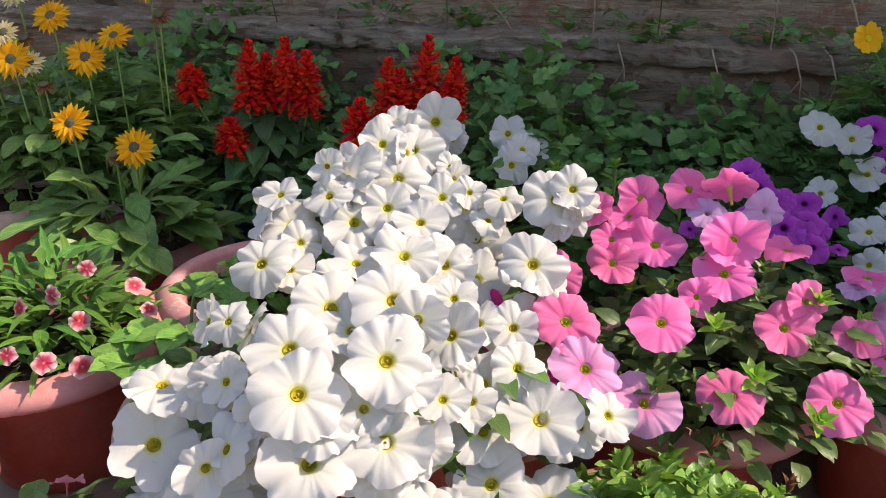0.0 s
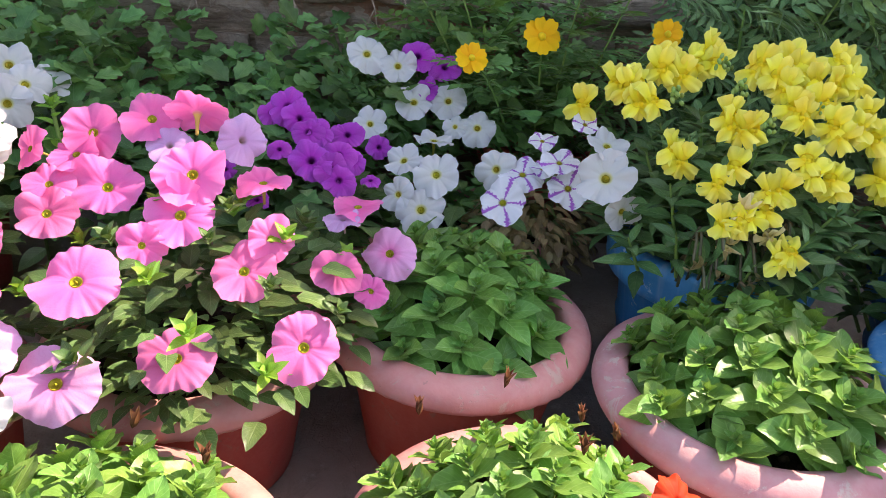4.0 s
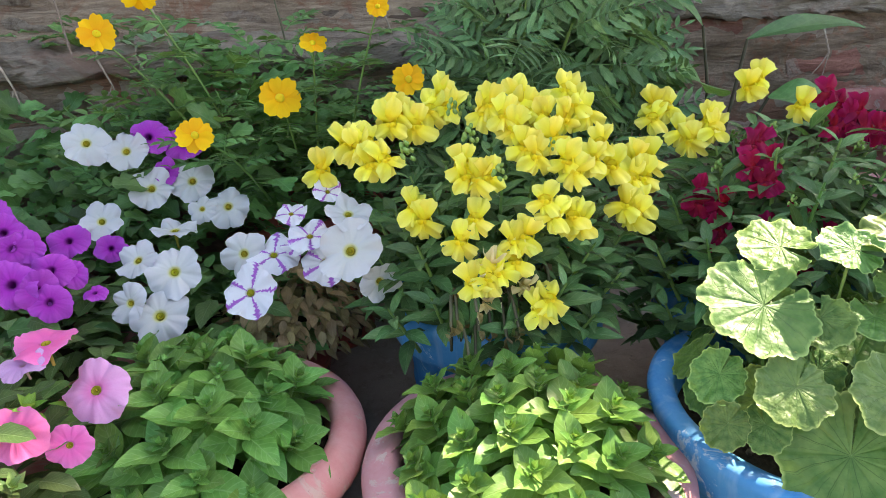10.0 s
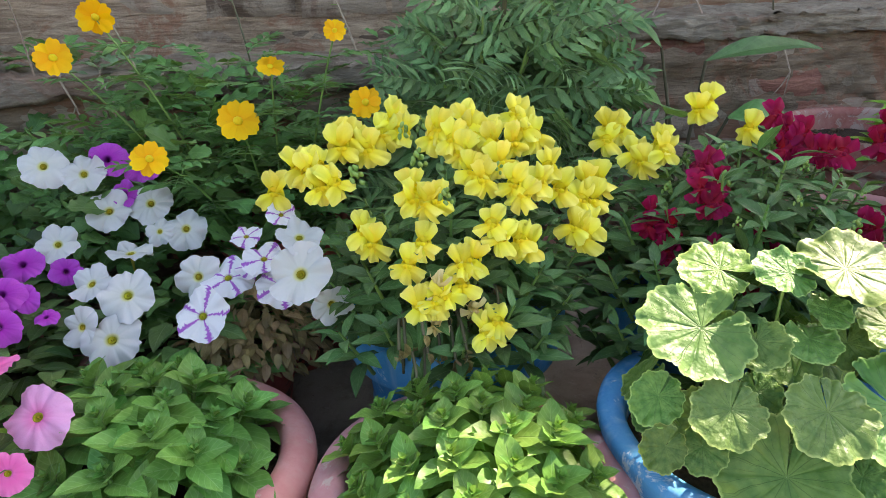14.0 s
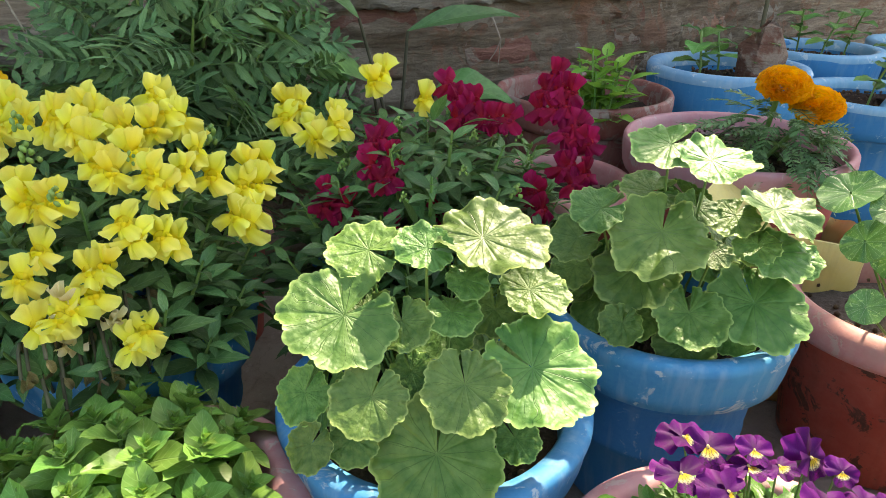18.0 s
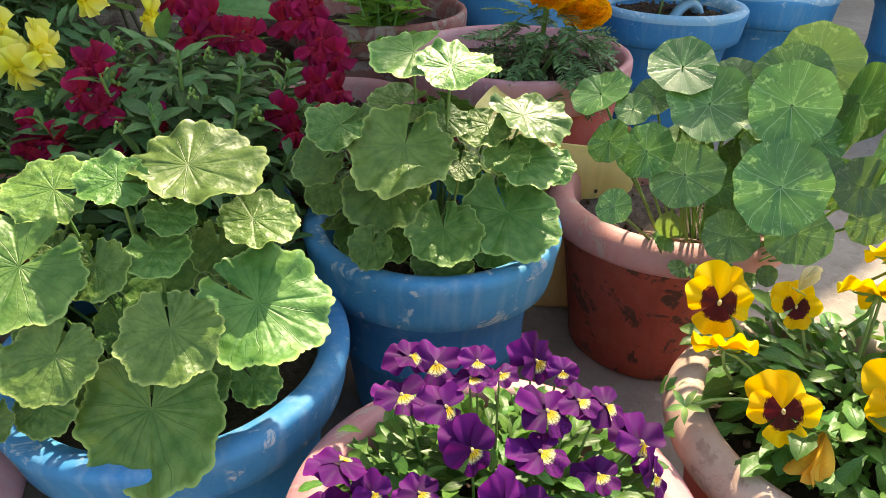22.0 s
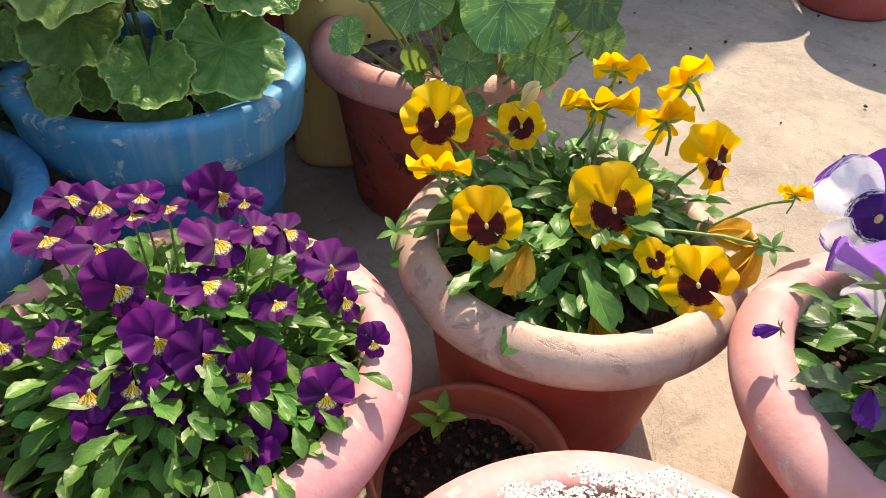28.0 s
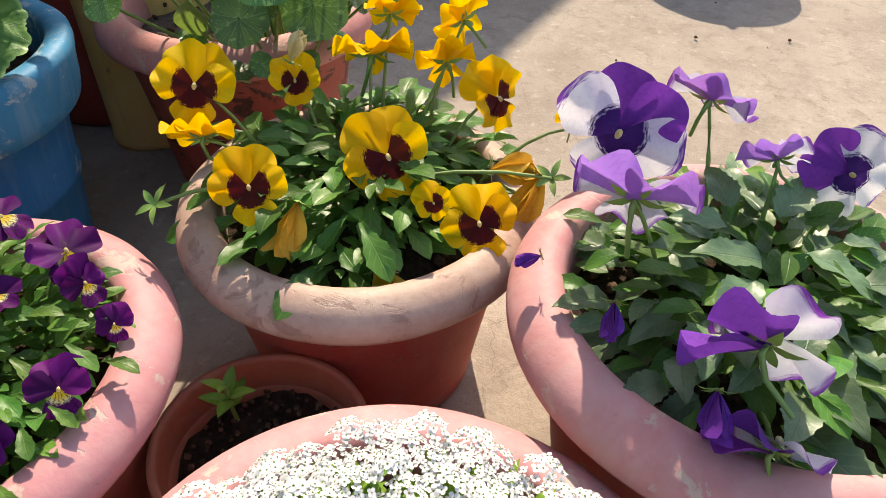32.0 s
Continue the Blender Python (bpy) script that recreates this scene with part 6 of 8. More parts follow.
def leafy_sprays(parent, meshes, centre, radii, count, leaves, size=(0.8, 1.15), low=-0.3, name="leaf"):
    """Shoot ends over the whole of a bush, each a spray of leaves set spirally round its stem."""
    for i in range(count):
        a, s = i * 2.39996, low + (0.98 - low) * (i + 0.5) / count
        el = math.asin(s)
        d = Vector((math.cos(a) * math.cos(el), math.sin(a) * math.cos(el), math.sin(el)))
        p = Vector((centre[0] + radii[0] * d.x, centre[1] + radii[1] * d.y, centre[2] + radii[2] * d.z))
        grow = Vector((d.x * 0.6, d.y * 0.6, 1)).normalized()
        part("stem", one("stem", tube([p - grow * 0.10, p - grow * 0.05, p], [0.003, 0.0026, 0.0014]), M["stem"]), parent)
        for k in range(leaves):
            b, q = k * 2.39996 + i, k / leaves
            w = Vector((math.cos(b), math.sin(b), 0)) + grow * (0.05 + 0.9 * q)
            part(name, pick(meshes), parent, along(p - grow * (0.07 * (1 - q)), w, grow, rnd(*size) * (1.1 - 0.5 * q), rnd(-0.3, 0.3)))


def upright(parent, mesh_list, x, y, z0, spread, count, height, size=(0.8, 1.2), name="leaf"):
    """Leafy stems that rise together and lean out."""
    for i in range(count):
        a, q = i * 2.39996, math.sqrt((i + 0.5) / count)
        foot = np.array((x + 0.35 * spread * q * math.cos(a), y + 0.35 * spread * q * math.sin(a), z0))
        h = height * rnd(0.75, 1.05) * (1 - 0.35 * q ** 2)
        top = np.array((x + spread * q * math.cos(a), y + spread * q * math.sin(a), z0 + h))
        path = curve_between(foot, top, 0.0)
        part("stem", one("stem", tube(path, np.linspace(0.0035, 0.0015, 6)), M["stem"]), parent)
        n = max(4, int(h / 0.018))
        for k in range(n):
            s = 0.15 + 0.85 * k / n
            p = Vector(foot + (top - foot) * s)
            b = k * 2.39996 + i
            d = Vector((math.cos(b), math.sin(b), rnd(0.1, 0.7)))
            part(name, pick(mesh_list), parent, along(p, d, (0, 0, 1), rnd(*size) * (1.1 - 0.45 * s)))
        yield Vector(top)




# ---- front row and middle: cushions of seedlings in clay bowls ----
def potted(name, x, y, label, category="potted plant", group="potted plants in the yard"):
    return thing(name, (x, y, 0), label, category, group)


g1 = potted("potted_seedlings", 0.707, 0.79, "cushion of glossy green seedlings in a frilled pink clay bowl")
pot(g1, 0.707, 0.79, 0.23, 0.184, frill=True)
shoots(g1, "phlox", (0.70, 0.795), 0.143, 0.115, 0.205, 30, 8, 1.2)
g2 = potted("potted_seedlings", 0.986, 0.54, "cushion of pale sunlit seedlings in a pink clay bowl")
pot(g2, 0.986, 0.54, 0.238, 0.185, rim="pink_rim")
shoots(g2, "phlox_pale", (0.985, 0.54), 0.15, 0.085, 0.228, 31, 8, 1.2)
g3 = potted("potted_seedlings", 0.252, 0.495, "cushion of yellow-green seedlings with withered blooms in a clay bowl")
pot(g3, 0.252, 0.495, 0.208, 0.184)
shoots(g3, "phlox_pale", (0.252, 0.50), 0.145, 0.08, 0.205, 29, 8, 1.05)
g4 = potted("potted_seedlings", 0.628, 0.409, "yellow-green seedlings, withered blooms and one red bloom in clay bowl")
pot(g4, 0.628, 0.409, 0.213, 0.188, frill=True)
shoots(g4, "phlox_pale", (0.625, 0.415), 0.148, 0.08, 0.208, 30, 8, 1.05)


def withered(parent, spots):
    for x, y, z in spots:
        s = Soup()
        for i in range(5):
            s.add(leaf(0.032, 0.010, "lance", 5, 2, 0.8, rnd(-0.2, 0.5), rnd(-1, 1)), pose(0, 0, 0, 80 + rnd(-8, 8), 0, i * 72))
        part("withered_bloom", s.mesh("withered_bloom", M["rust"]), parent, axes((x, y, z - 0.006), (rnd(-0.4, 0.4), rnd(-0.4, 0.4), 1), scale=0.75), "dry brown withered bloom")


withered(g3, [(0.30, 0.61, 0.275), (0.36, 0.55, 0.27), (0.31, 0.47, 0.285), (0.20, 0.56, 0.28)])
withered(g4, [(0.56, 0.545, 0.285), (0.66, 0.56, 0.285), (0.72, 0.50, 0.275), (0.745, 0.47, 0.27), (0.69, 0.45, 0.285)])
red = part("bloom", pick(FLOWERS["magenta"]), g4, axes((0.745, 0.38, 0.275), (0.2, -0.5, 1), scale=0.7), "bright red bloom")
red.data = red.data.copy()
red.data.materials[0] = M["scarlet"]

# ---- white petunias ----
wa = potted("potted_petunia", -0.25, 0.75, "mound of white petunias spilling over a bleached clay pot")
pot(wa, -0.25, 0.75, 0.25, 0.178, rim="beige_rim")
wc = potted("potted_petunia", 0.06, 0.78, "mound of large sunlit white petunias hiding its clay pot")
pot(wc, 0.06, 0.78, 0.25, 0.135)
wb = potted("potted_petunia", -0.02, 1.09, "tall mound of white petunias in a clay pot")
pot(wb, -0.02, 1.09, 0.27, 0.13)
for group, owner in (([r for r in WHITE_ROWS if r[0] < -0.11 and r[1] < 0.86], wa), ([r for r in WHITE_ROWS if r[0] >= -0.11 and r[1] < 0.86], wc), ([r for r in WHITE_ROWS if r[1] >= 0.86], wb)):
    petunias(owner, "white", [(x, y, z, min(d, 0.082), az, el) for x, y, z, d, az, el in group], None, "yellow", 1.08)
    # half-hidden blooms between the outer ones
    petunias(owner, "white", [(x + rnd(-0.035, 0.035), y + rnd(-0.02, 0.045), z - rnd(0.012, 0.035), rnd(0.052, 0.066), az + rnd(-60, 60), el + rnd(-40, 30)) for x, y, z, d, az, el in group for _ in (0, 1)], None)
for owner, c, r, n in ((wa, (-0.2, 0.69, 0.24), (0.17, 0.17, 0.12), 70), (wc, (0.02, 0.73, 0.24), (0.16, 0.17, 0.14), 70), (wb, (-0.03, 1.05, 0.26), (0.17, 0.15, 0.17), 80)):
    mound("foliage", owner, PIECE["petunia"], c, r, n * 3, 0.24, (0.8, 1.5), 0.0, 0.25, mats=M["leaf_petunia"])
    scatter(owner, LEAF["petunia"], c, r, n // 2, 0.24, (0.8, 1.4), 0.0)

petunias(wb, "white", [(0.128, 1.33, 0.44, 0.075, 270, 30), (0.153, 1.285, 0.42, 0.07, 290, 35), (0.13, 1.25, 0.40, 0.075, 280, 25), (0.18, 1.33, 0.41, 0.065, 300, 40)], None)

# ---- pink petunias ----
pk = potted("potted_petunia", 0.36, 0.85, "bushy pink petunias in full bloom in a red clay bowl")
pot(pk, 0.36, 0.85, 0.22, 0.182, frill=True)
PALE = (7, 10, 13)
petunias(pk, "pink", [r for i, r in enumerate(PINK_ROWS) if i not in PALE], None, "yellow", 1.05)
petunias(pk, "pale_pink", [PINK_ROWS[i] for i in PALE], None, "yellow", 1.05, "paler lilac-pink petunia")
petunias(pk, "magenta", MAGENTA_ROWS, None, None, 1.0, "deep magenta petunia")
petunias(pk, "lavender", LAVENDER_ROWS, None, None, 1.0, "pale lavender petunia")
mound("foliage", pk, PIECE["petunia"], (0.37, 0.80, 0.21), (0.22, 0.16, 0.16), 480, 0.235, (0.5, 1.0), 0.0, 0.3, mats=M["leaf_petunia"])
scatter(pk, LEAF["petunia"], (0.38, 0.79, 0.21), (0.24, 0.17, 0.17), 190, 0.235, (0.5, 0.95), 0.05)
for i in range(26):
    a, q = i * 2.4, math.sqrt((i + 0.5) / 26)
    p = (0.38 + 0.22 * q * math.cos(a), 0.79 + 0.17 * q * math.sin(a), 0.22 + 0.18 * (1 - 0.7 * q * q))
    part("shoot_tip", TIPS["bright" if i % 2 else "petunia"], pk, axes(p, (0.5 * math.cos(a) * q, 0.5 * math.sin(a) * q, 1), scale=rnd(1.0, 1.6)), kind="stuff")

# ---- purple and striped petunias in the shade ----
pu = potted("potted_petunia", 0.55, 1.12, "violet petunias in a shaded red clay bowl")
pot(pu, 0.55, 1.12, 0.22, 0.15)
petunias(pu, "purple", [r for r in PURPLE_ROWS if r[0] < 0.72], None, None)
mound("foliage", pu, PIECE["petunia"], (0.56, 1.08, 0.20), (0.17, 0.17, 0.16), 260, 0.2, (0.8, 1.3), 0.0, 0.3, mats=M["leaf_petunia"])
va = potted("potted_petunia", 0.86, 1.12, "purple-striped white petunias over dry stems in red clay bowl")
pot(va, 0.86, 1.12, 0.20, 0.178, body="clay_old")
petunias(va, "white", VWHITE_ROWS, None, "dark", 1.12)
petunias(va, "star", VSTAR_ROWS, None, "dark", 1.12, "white petunia with a purple star")
petunias(va, "purple", [r for r in PURPLE_ROWS if r[0] >= 0.72], None, None)
mound("foliage", va, PIECE["petunia"], (0.81, 1.06, 0.20), (0.20, 0.18, 0.13), 300, 0.20, (0.7, 1.2), 0.0, 0.3, mats=M["leaf_bed"])
mound("withered_foliage", va, PIECE["small"], (0.90, 0.97, 0.24), (0.14, 0.09, 0.08), 520, 0.17, (0.7, 1.4), -0.6, 0.4, (-1.2, 0.2), mats=M["leaf_dead"])
scatter(va, LEAF["petunia"], (0.82, 1.05, 0.2), (0.2, 0.18, 0.14), 34, 0.17, (0.8, 1.2), 0.0)

# ---- yellow snapdragons in a blue tub ----
ys = potted("potted_snapdragon", 1.154, 0.814, "dense yellow snapdragons in a blue painted tub, partly withered in front")
pot(ys, 1.154, 0.814, 0.283, 0.169, "tub", "blue", "blue_rim")
snapdragons(ys, "yellow", [r for i, r in enumerate(YSNAP_ROWS) if i % 5 != 1 or i > 44], 1.12)
snapdragons(ys, "cream", [(1.02, 0.655, 0.41, 0.03, 240, 10), (1.005, 0.66, 0.385, 0.026, 240, -10), (1.06, 0.64, 0.375, 0.026, 240, -10), (1.015, 0.655, 0.36, 0.024, 230, -20)], 1.0, "faded cream floret")
mound("foliage", ys, PIECE["snap"], (1.13, 0.79, 0.30), (0.17, 0.16, 0.18), 500, 0.30, (0.8, 1.3), -0.1, 0.3, (-0.3, 0.8), mats=M["leaf_snap"])
leafy_sprays(ys, LEAF["snap"], (1.13, 0.785, 0.31), (0.20, 0.18, 0.19), 46, 11, (0.9, 1.25), 0.02)
for i in range(14):
    a, q = i * 2.4 + 0.5, math.sqrt((i + 0.5) / 14)
    part("bud", pick(BUD_TIP), ys, axes((1.13 + 0.17 * q * math.cos(a), 0.80 + 0.15 * q * math.sin(a), 0.50 + 0.07 * (1 - q)), (math.cos(a) * q * 0.4, math.sin(a) * q * 0.4, 1), scale=rnd(0.8, 1.2)), kind="stuff")
for i in range(16):
    x = 0.97 + 0.009 * i + rnd(-0.01, 0.01)
    p = curve_between((x + 0.03, 0.72 + rnd(-0.02, 0.02), 0.27), (x - 0.005, 0.652 + rnd(-0.03, 0.01), rnd(0.27, 0.37)), 0.06)
    part("withered_stem", one("withered_stem", tube(p, 0.002), M["stem_dark"]), ys)
    for k in range(4):
        part("leaf", pick(LEAF["dead" if k % 2 else "snap"]), ys, along(p[2 + k % 4], (rnd(-0.4, 0.4), -0.4, -1), (0, -1, 0.2), rnd(0.6, 1.0)))

# ---- crimson snapdragons ----
ms = potted("potted_snapdragon", 1.50, 0.60, "crimson snapdragons with a few yellow spikes in a dark blue tub")
pot(ms, 1.50, 0.60, 0.28, 0.165, "tub", "blue", "blue_rim")
snapdragons(ms, "crimson", MSNAP_ROWS, 1.0)
snapdragons(ms, "yellow", YSNAP2_ROWS, 1.15, "yellow floret")
mound("foliage", ms, PIECE["snap"], (1.52, 0.59, 0.30), (0.24, 0.19, 0.23), 1100, 0.26, (0.7, 1.2), -0.1, 0.3, (-0.3, 0.8), mats=M["leaf_snap"])
leafy_sprays(ms, LEAF["snap"], (1.52, 0.58, 0.30), (0.26, 0.20, 0.225), 64, 10, (0.85, 1.2))
for i in range(16):
    a, q = i * 2.4, math.sqrt((i + 0.5) / 16)
    part("bud", pick(BUD_TIP), ms, axes((1.52 + 0.19 * q * math.cos(a), 0.58 + 0.16 * q * math.sin(a), 0.44 + 0.09 * (1 - q)), (0, 0, 1), scale=rnd(0.6, 1.0)), kind="stuff")

# ---- geraniums: round scalloped leaves on long stalks ----
GERANIUM = [one("leaf", fan_leaf(0.11, rnd(0.02, 0.06), 9, 27, rnd(0.9, 1.6), cup=rnd(-0.04, 0.14)), M["leaf_geranium"]) for _ in range(9)]
NASTURTIUM = [one("leaf", fan_leaf(0.075, 0, 9, 0, rnd(0.4, 0.8), na=54, peltate=True, cup=rnd(-0.1, 0.12)), M["leaf_nasturtium"]) for _ in range(6)]


def stalked(parent, meshes, rows, size, root, spread=0.6, grow=1.0, thick=0.0017):
    """Blades on stalks; a row may end with the turn of its blade."""
    for x, y, z, d, az, el, *turn in rows:
        n = aim(az + rnd(-4, 4), el + rnd(-3, 3))
        p = Vector((x, y, z))
        part("leaf", pick(meshes), parent, axes(p, n, scale=d * grow / size, spin=turn[0] if turn else rnd(-0.9, 0.9) + math.pi))
        foot = Vector((root[0] + (x - root[0]) * spread, root[1] + (y - root[1]) * spread, root[2]))
        mid = (foot + p) / 2 - n * 0.02
        part("stalk", one("stalk", tube([foot, mid, p - n * 0.012, p], [thick * 1.3, thick, thick, thick * 0.7]), M["stem"]), parent)


def under_leaves(cx, cy, cz, r, n):
    """The shaded lower leaves of a geranium, hanging out all round it."""
    return [(cx + r * math.cos(a), cy + r * math.sin(a), cz + rnd(-0.02, 0.02), rnd(0.065, 0.09), math.degrees(a) + rnd(-20, 20), rnd(30, 60)) for a in (i * 2.39996 for i in range(n))]


ge1 = potted("potted_geranium", 1.305, 0.40, "large-leaved geranium in sun and shade in a blue painted tub")
pot(ge1, 1.305, 0.40, 0.257, 0.188, "tub", "blue", "blue_rim")
stalked(ge1, GERANIUM, GER1_ROWS, 0.11, (1.305, 0.40, 0.215), 0.4)
stalked(ge1, GERANIUM, under_leaves(1.30, 0.42, 0.29, 0.115, 12) + under_leaves(1.32, 0.44, 0.36, 0.08, 8), 0.11, (1.305, 0.40, 0.215), 0.4)
ge2 = potted("potted_geranium", 1.622, 0.255, "geranium with scalloped leaves in a chipped blue tub")
pot(ge2, 1.622, 0.255, 0.302, 0.171, "tub", "blue", "blue_rim")
stalked(ge2, GERANIUM, GER2_ROWS, 0.11, (1.622, 0.255, 0.26), 0.4)
stalked(ge2, GERANIUM, under_leaves(1.625, 0.27, 0.33, 0.10, 12) + under_leaves(1.65, 0.29, 0.40, 0.08, 9), 0.11, (1.622, 0.255, 0.26), 0.4)

# ---- nasturtium ----
na = potted("potted_nasturtium", 1.917, 0.0, "nasturtium with round speckled leaves in a moss-stained red clay bowl")
pot(na, 1.917, 0.0, 0.271, 0.187, body="clay_old", rim="clay_rim", soil="dry_soil")
stalked(na, NASTURTIUM, NAST_ROWS, 0.075, (1.88, -0.06, 0.23), 0.35, 1.0, 0.0019)
inner = [(1.85 + 0.10 * math.cos(i * 2.4) * math.sqrt(i / 18), -0.10 + 0.10 * math.sin(i * 2.4) * math.sqrt(i / 18), rnd(0.30, 0.46), rnd(0.045, 0.07), rnd(150, 330), rnd(10, 60)) for i in range(18)]
inner += [(1.80 + 0.09 * math.cos(2.6 + i * 0.28), -0.08 + 0.10 * math.sin(2.6 + i * 0.28), 0.26 + rnd(0.0, 0.05), rnd(0.025, 0.04), rnd(170, 280), rnd(20, 70)) for i in range(12)]
stalked(na, NASTURTIUM, inner, 0.075, (1.87, -0.07, 0.23), 0.5)
for i in range(9):
    p = curve_between((1.80, 0.03, 0.225), (1.77 + rnd(-0.02, 0.05), 0.09 - 0.03 * i + rnd(-0.02, 0.02), 0.235), 0.03)
    part("dry_stem", one("dry_stem", tube(p, 0.0015), M["twig"]), na)
part("withered_leaf", one("withered_leaf", leaf(0.055, 0.036, "ovate", 8, 4, 0.4, 1.0, 0.2, 0, 0, 0.08), M["leaf_faded"]), na, along((1.725, -0.03, 0.335), (-0.15, -0.1, -1), (-1, 0, 0.3)), "limp yellow-green withered leaf")

# ---- yellow pansies ----
pa = potted("potted_pansy", 1.552, -0.258, "yellow pansies with dark blotches in a worn beige-rimmed clay bowl")
pot(pa, 1.552, -0.258, 0.24, 0.178, rim="beige_rim")
pansies(pa, PANSY, PANSY_ROWS, 0.065)
# the far blooms turn to the sun and show their plain backs
pansies(pa, PANSY_BACK, PANSY_BACK_ROWS, 0.065, 1.0, "yellow pansy turned away", True)
droop_bud(pa, PBUD_ROWS[:4], "amber_limp", 0.05, "limp furled yellow bloom")
droop_bud(pa, PBUD_ROWS[4:], "cream", 0.05, "faded cream bloom furling shut")
mound("foliage", pa, PIECE["small"], (1.56, -0.25, 0.225), (0.13, 0.13, 0.07), 420, 0.215, (0.7, 1.3), 0.0, 0.3, mats=M["leaf_pansy"])
scatter(pa, LEAF["pansy"], (1.58, -0.25, 0.215), (0.15, 0.15, 0.08), 170, 0.215, (0.9, 1.5), 0.0, 1.0, (-0.2, 0.6))
stems(pa, behind(PANSY_ROWS + PANSY_BACK_ROWS, 0.010), (1.56, -0.26, 0.21), 0.5, 0.0018, sag=0.02)
for end in ((1.445, -0.11, 0.275), (1.55, -0.44, 0.27)):
    part("stem", one("stem", tube(curve_between((1.54, -0.22, 0.22), end, 0.02), 0.0018), M["stem"]), pa)
    part("bud", calyx(0.02).mesh("calyx", M["bud"]), pa, axes(end, (-0.4, 0.2, 0.6)))

# ---- purple violas ----
vi = potted("potted_viola", 1.284, 0.014, "mass of purple violas with yellow eyes in pink clay bowl")
pot(vi, 1.284, 0.014, 0.239, 0.186, rim="pink_rim")
pansies(vi, VIOLA, [(x, y, z - 0.006, d, az + rnd(-60, 60), el + rnd(-35, 20)) for x, y, z, d, az, el in VIOLA_ROWS], 0.04, 1.28)
mound("foliage", vi, PIECE["small"], (1.28, 0.01, 0.22), (0.145, 0.145, 0.075), 900, 0.215, (0.7, 1.3), 0.0, 0.4, (-0.1, 0.9), mats=M["leaf_pansy"])
scatter(vi, LEAF["pansy"], (1.28, 0.01, 0.22), (0.155, 0.155, 0.085), 260, 0.215, (0.5, 0.85), 0.0, 1.0, (-0.2, 0.6))
stems(vi, behind(VIOLA_ROWS, 0.008), (1.28, 0.01, 0.22), 0.7, 0.0012, sag=0.01)

# ---- sweet alyssum ----
al = potted("potted_alyssum", 1.138, -0.369, "white sweet alyssum filling a pink clay bowl")
pot(al, 1.138, -0.369, 0.222, 0.194, rim="pink_rim")
CLUSTER = [alyssum_cluster(rnd(0.012, 0.015), 26) for _ in range(6)]
for i in range(170):
    a, q = i * 2.39996, math.sqrt((i + 0.5) / 170)
    p = (1.138 + 0.153 * q * math.cos(a), -0.369 + 0.153 * q * math.sin(a), 0.236 + 0.046 * (1 - q * q) + rnd(-0.008, 0.009))
    part("flower_head", pick(CLUSTER), al, axes(p, (0.5 * q * math.cos(a), 0.5 * q * math.sin(a), 1), scale=rnd(0.85, 1.2), spin=rnd(0, 6)))
mound("foliage", al, PIECE["blade"], (1.138, -0.369, 0.205), (0.14, 0.14, 0.055), 900, 0.205, (0.9, 1.6), 0.1, 0.5, mats=M["leaf_bright"])

# ---- white and purple pansies ----
bi = potted("potted_pansy", 1.431, -0.608, "large white and violet pansies in a pink clay bowl")
pot(bi, 1.431, -0.608, 0.269, 0.197, rim="pink_rim", soil_crumbs=140)
pansies(bi, BICOLOUR, BIC_FACE_ROWS, 0.075, 1.0, "white and violet pansy with dark blotches")
pansies(bi, LILAC, LILAC_ROWS, 0.075, 1.0, "lilac pansy turned away", True)
pansies(bi, VIOLET, VIOLET_ROWS, 0.075, 1.0, "deep violet pansy turned away", True)
droop_bud(bi, BBUD_ROWS, "violet", 0.04, "furled violet bud")
scatter(bi, LEAF["pansy"], (1.44, -0.61, 0.24), (0.15, 0.15, 0.075), 60, 0.235, (0.8, 1.2), 0.0, 1.0, (-0.1, 0.7))
scatter(bi, LEAF["pansy_big"], (1.44, -0.61, 0.235), (0.15, 0.15, 0.075), 105, 0.235, (0.55, 0.95), 0.0, 1.0, (-0.1, 0.5))
mound("foliage", bi, PIECE["small"], (1.44, -0.61, 0.235), (0.14, 0.14, 0.08), 260, 0.23, (0.8, 1.6), 0.0, 0.3, mats=M["leaf_pansy"])
stems(bi, behind(BIC_FACE_ROWS + LILAC_ROWS + VIOLET_ROWS, 0.010), (1.45, -0.61, 0.23), 0.6, 0.002, sag=0.01)

# ---- small nursery pot with one seedling ----
sm = potted("small_seedling_pot", 1.326, -0.223, "small terracotta pot of dark soil with one seedling")
thin_pot = lathe([(a * 0.091, c * 0.14) for a, c in [(0.0, 0.01), (0.55, 0.0), (0.68, 0.0), (0.72, 0.1), (0.86, 0.72), (0.9, 0.74), (0.98, 0.76), (1.0, 0.97), (0.985, 1.0), (0.93, 1.0), (0.915, 0.96), (0.88, 0.6), (0.84, 0.4)]], 64)
part("pot", one("pot_body", thin_pot, M["nursery"]), sm, pose(1.326, -0.223, 0))
part("soil", one("soil", soil_piece(0.08), M["soil"]), sm, pose(1.326, -0.223, 0.095))
crumbs(sm, (1.326, -0.223), 0.07, 0.105, 220, 0.0035)
part("stem", one("stem", tube([(1.36, -0.185, 0.10), (1.355, -0.185, 0.135), (1.352, -0.187, 0.165)], 0.002), M["stem"]), sm)
for k in range(7):
    b = k * 1.6
    part("leaf", pick(LEAF["bright"]), sm, along((1.353, -0.187, 0.135 + 0.005 * k), (math.cos(b), math.sin(b), 0.3 + 0.12 * k), (0, 0, 1), 0.62 - 0.03 * k))


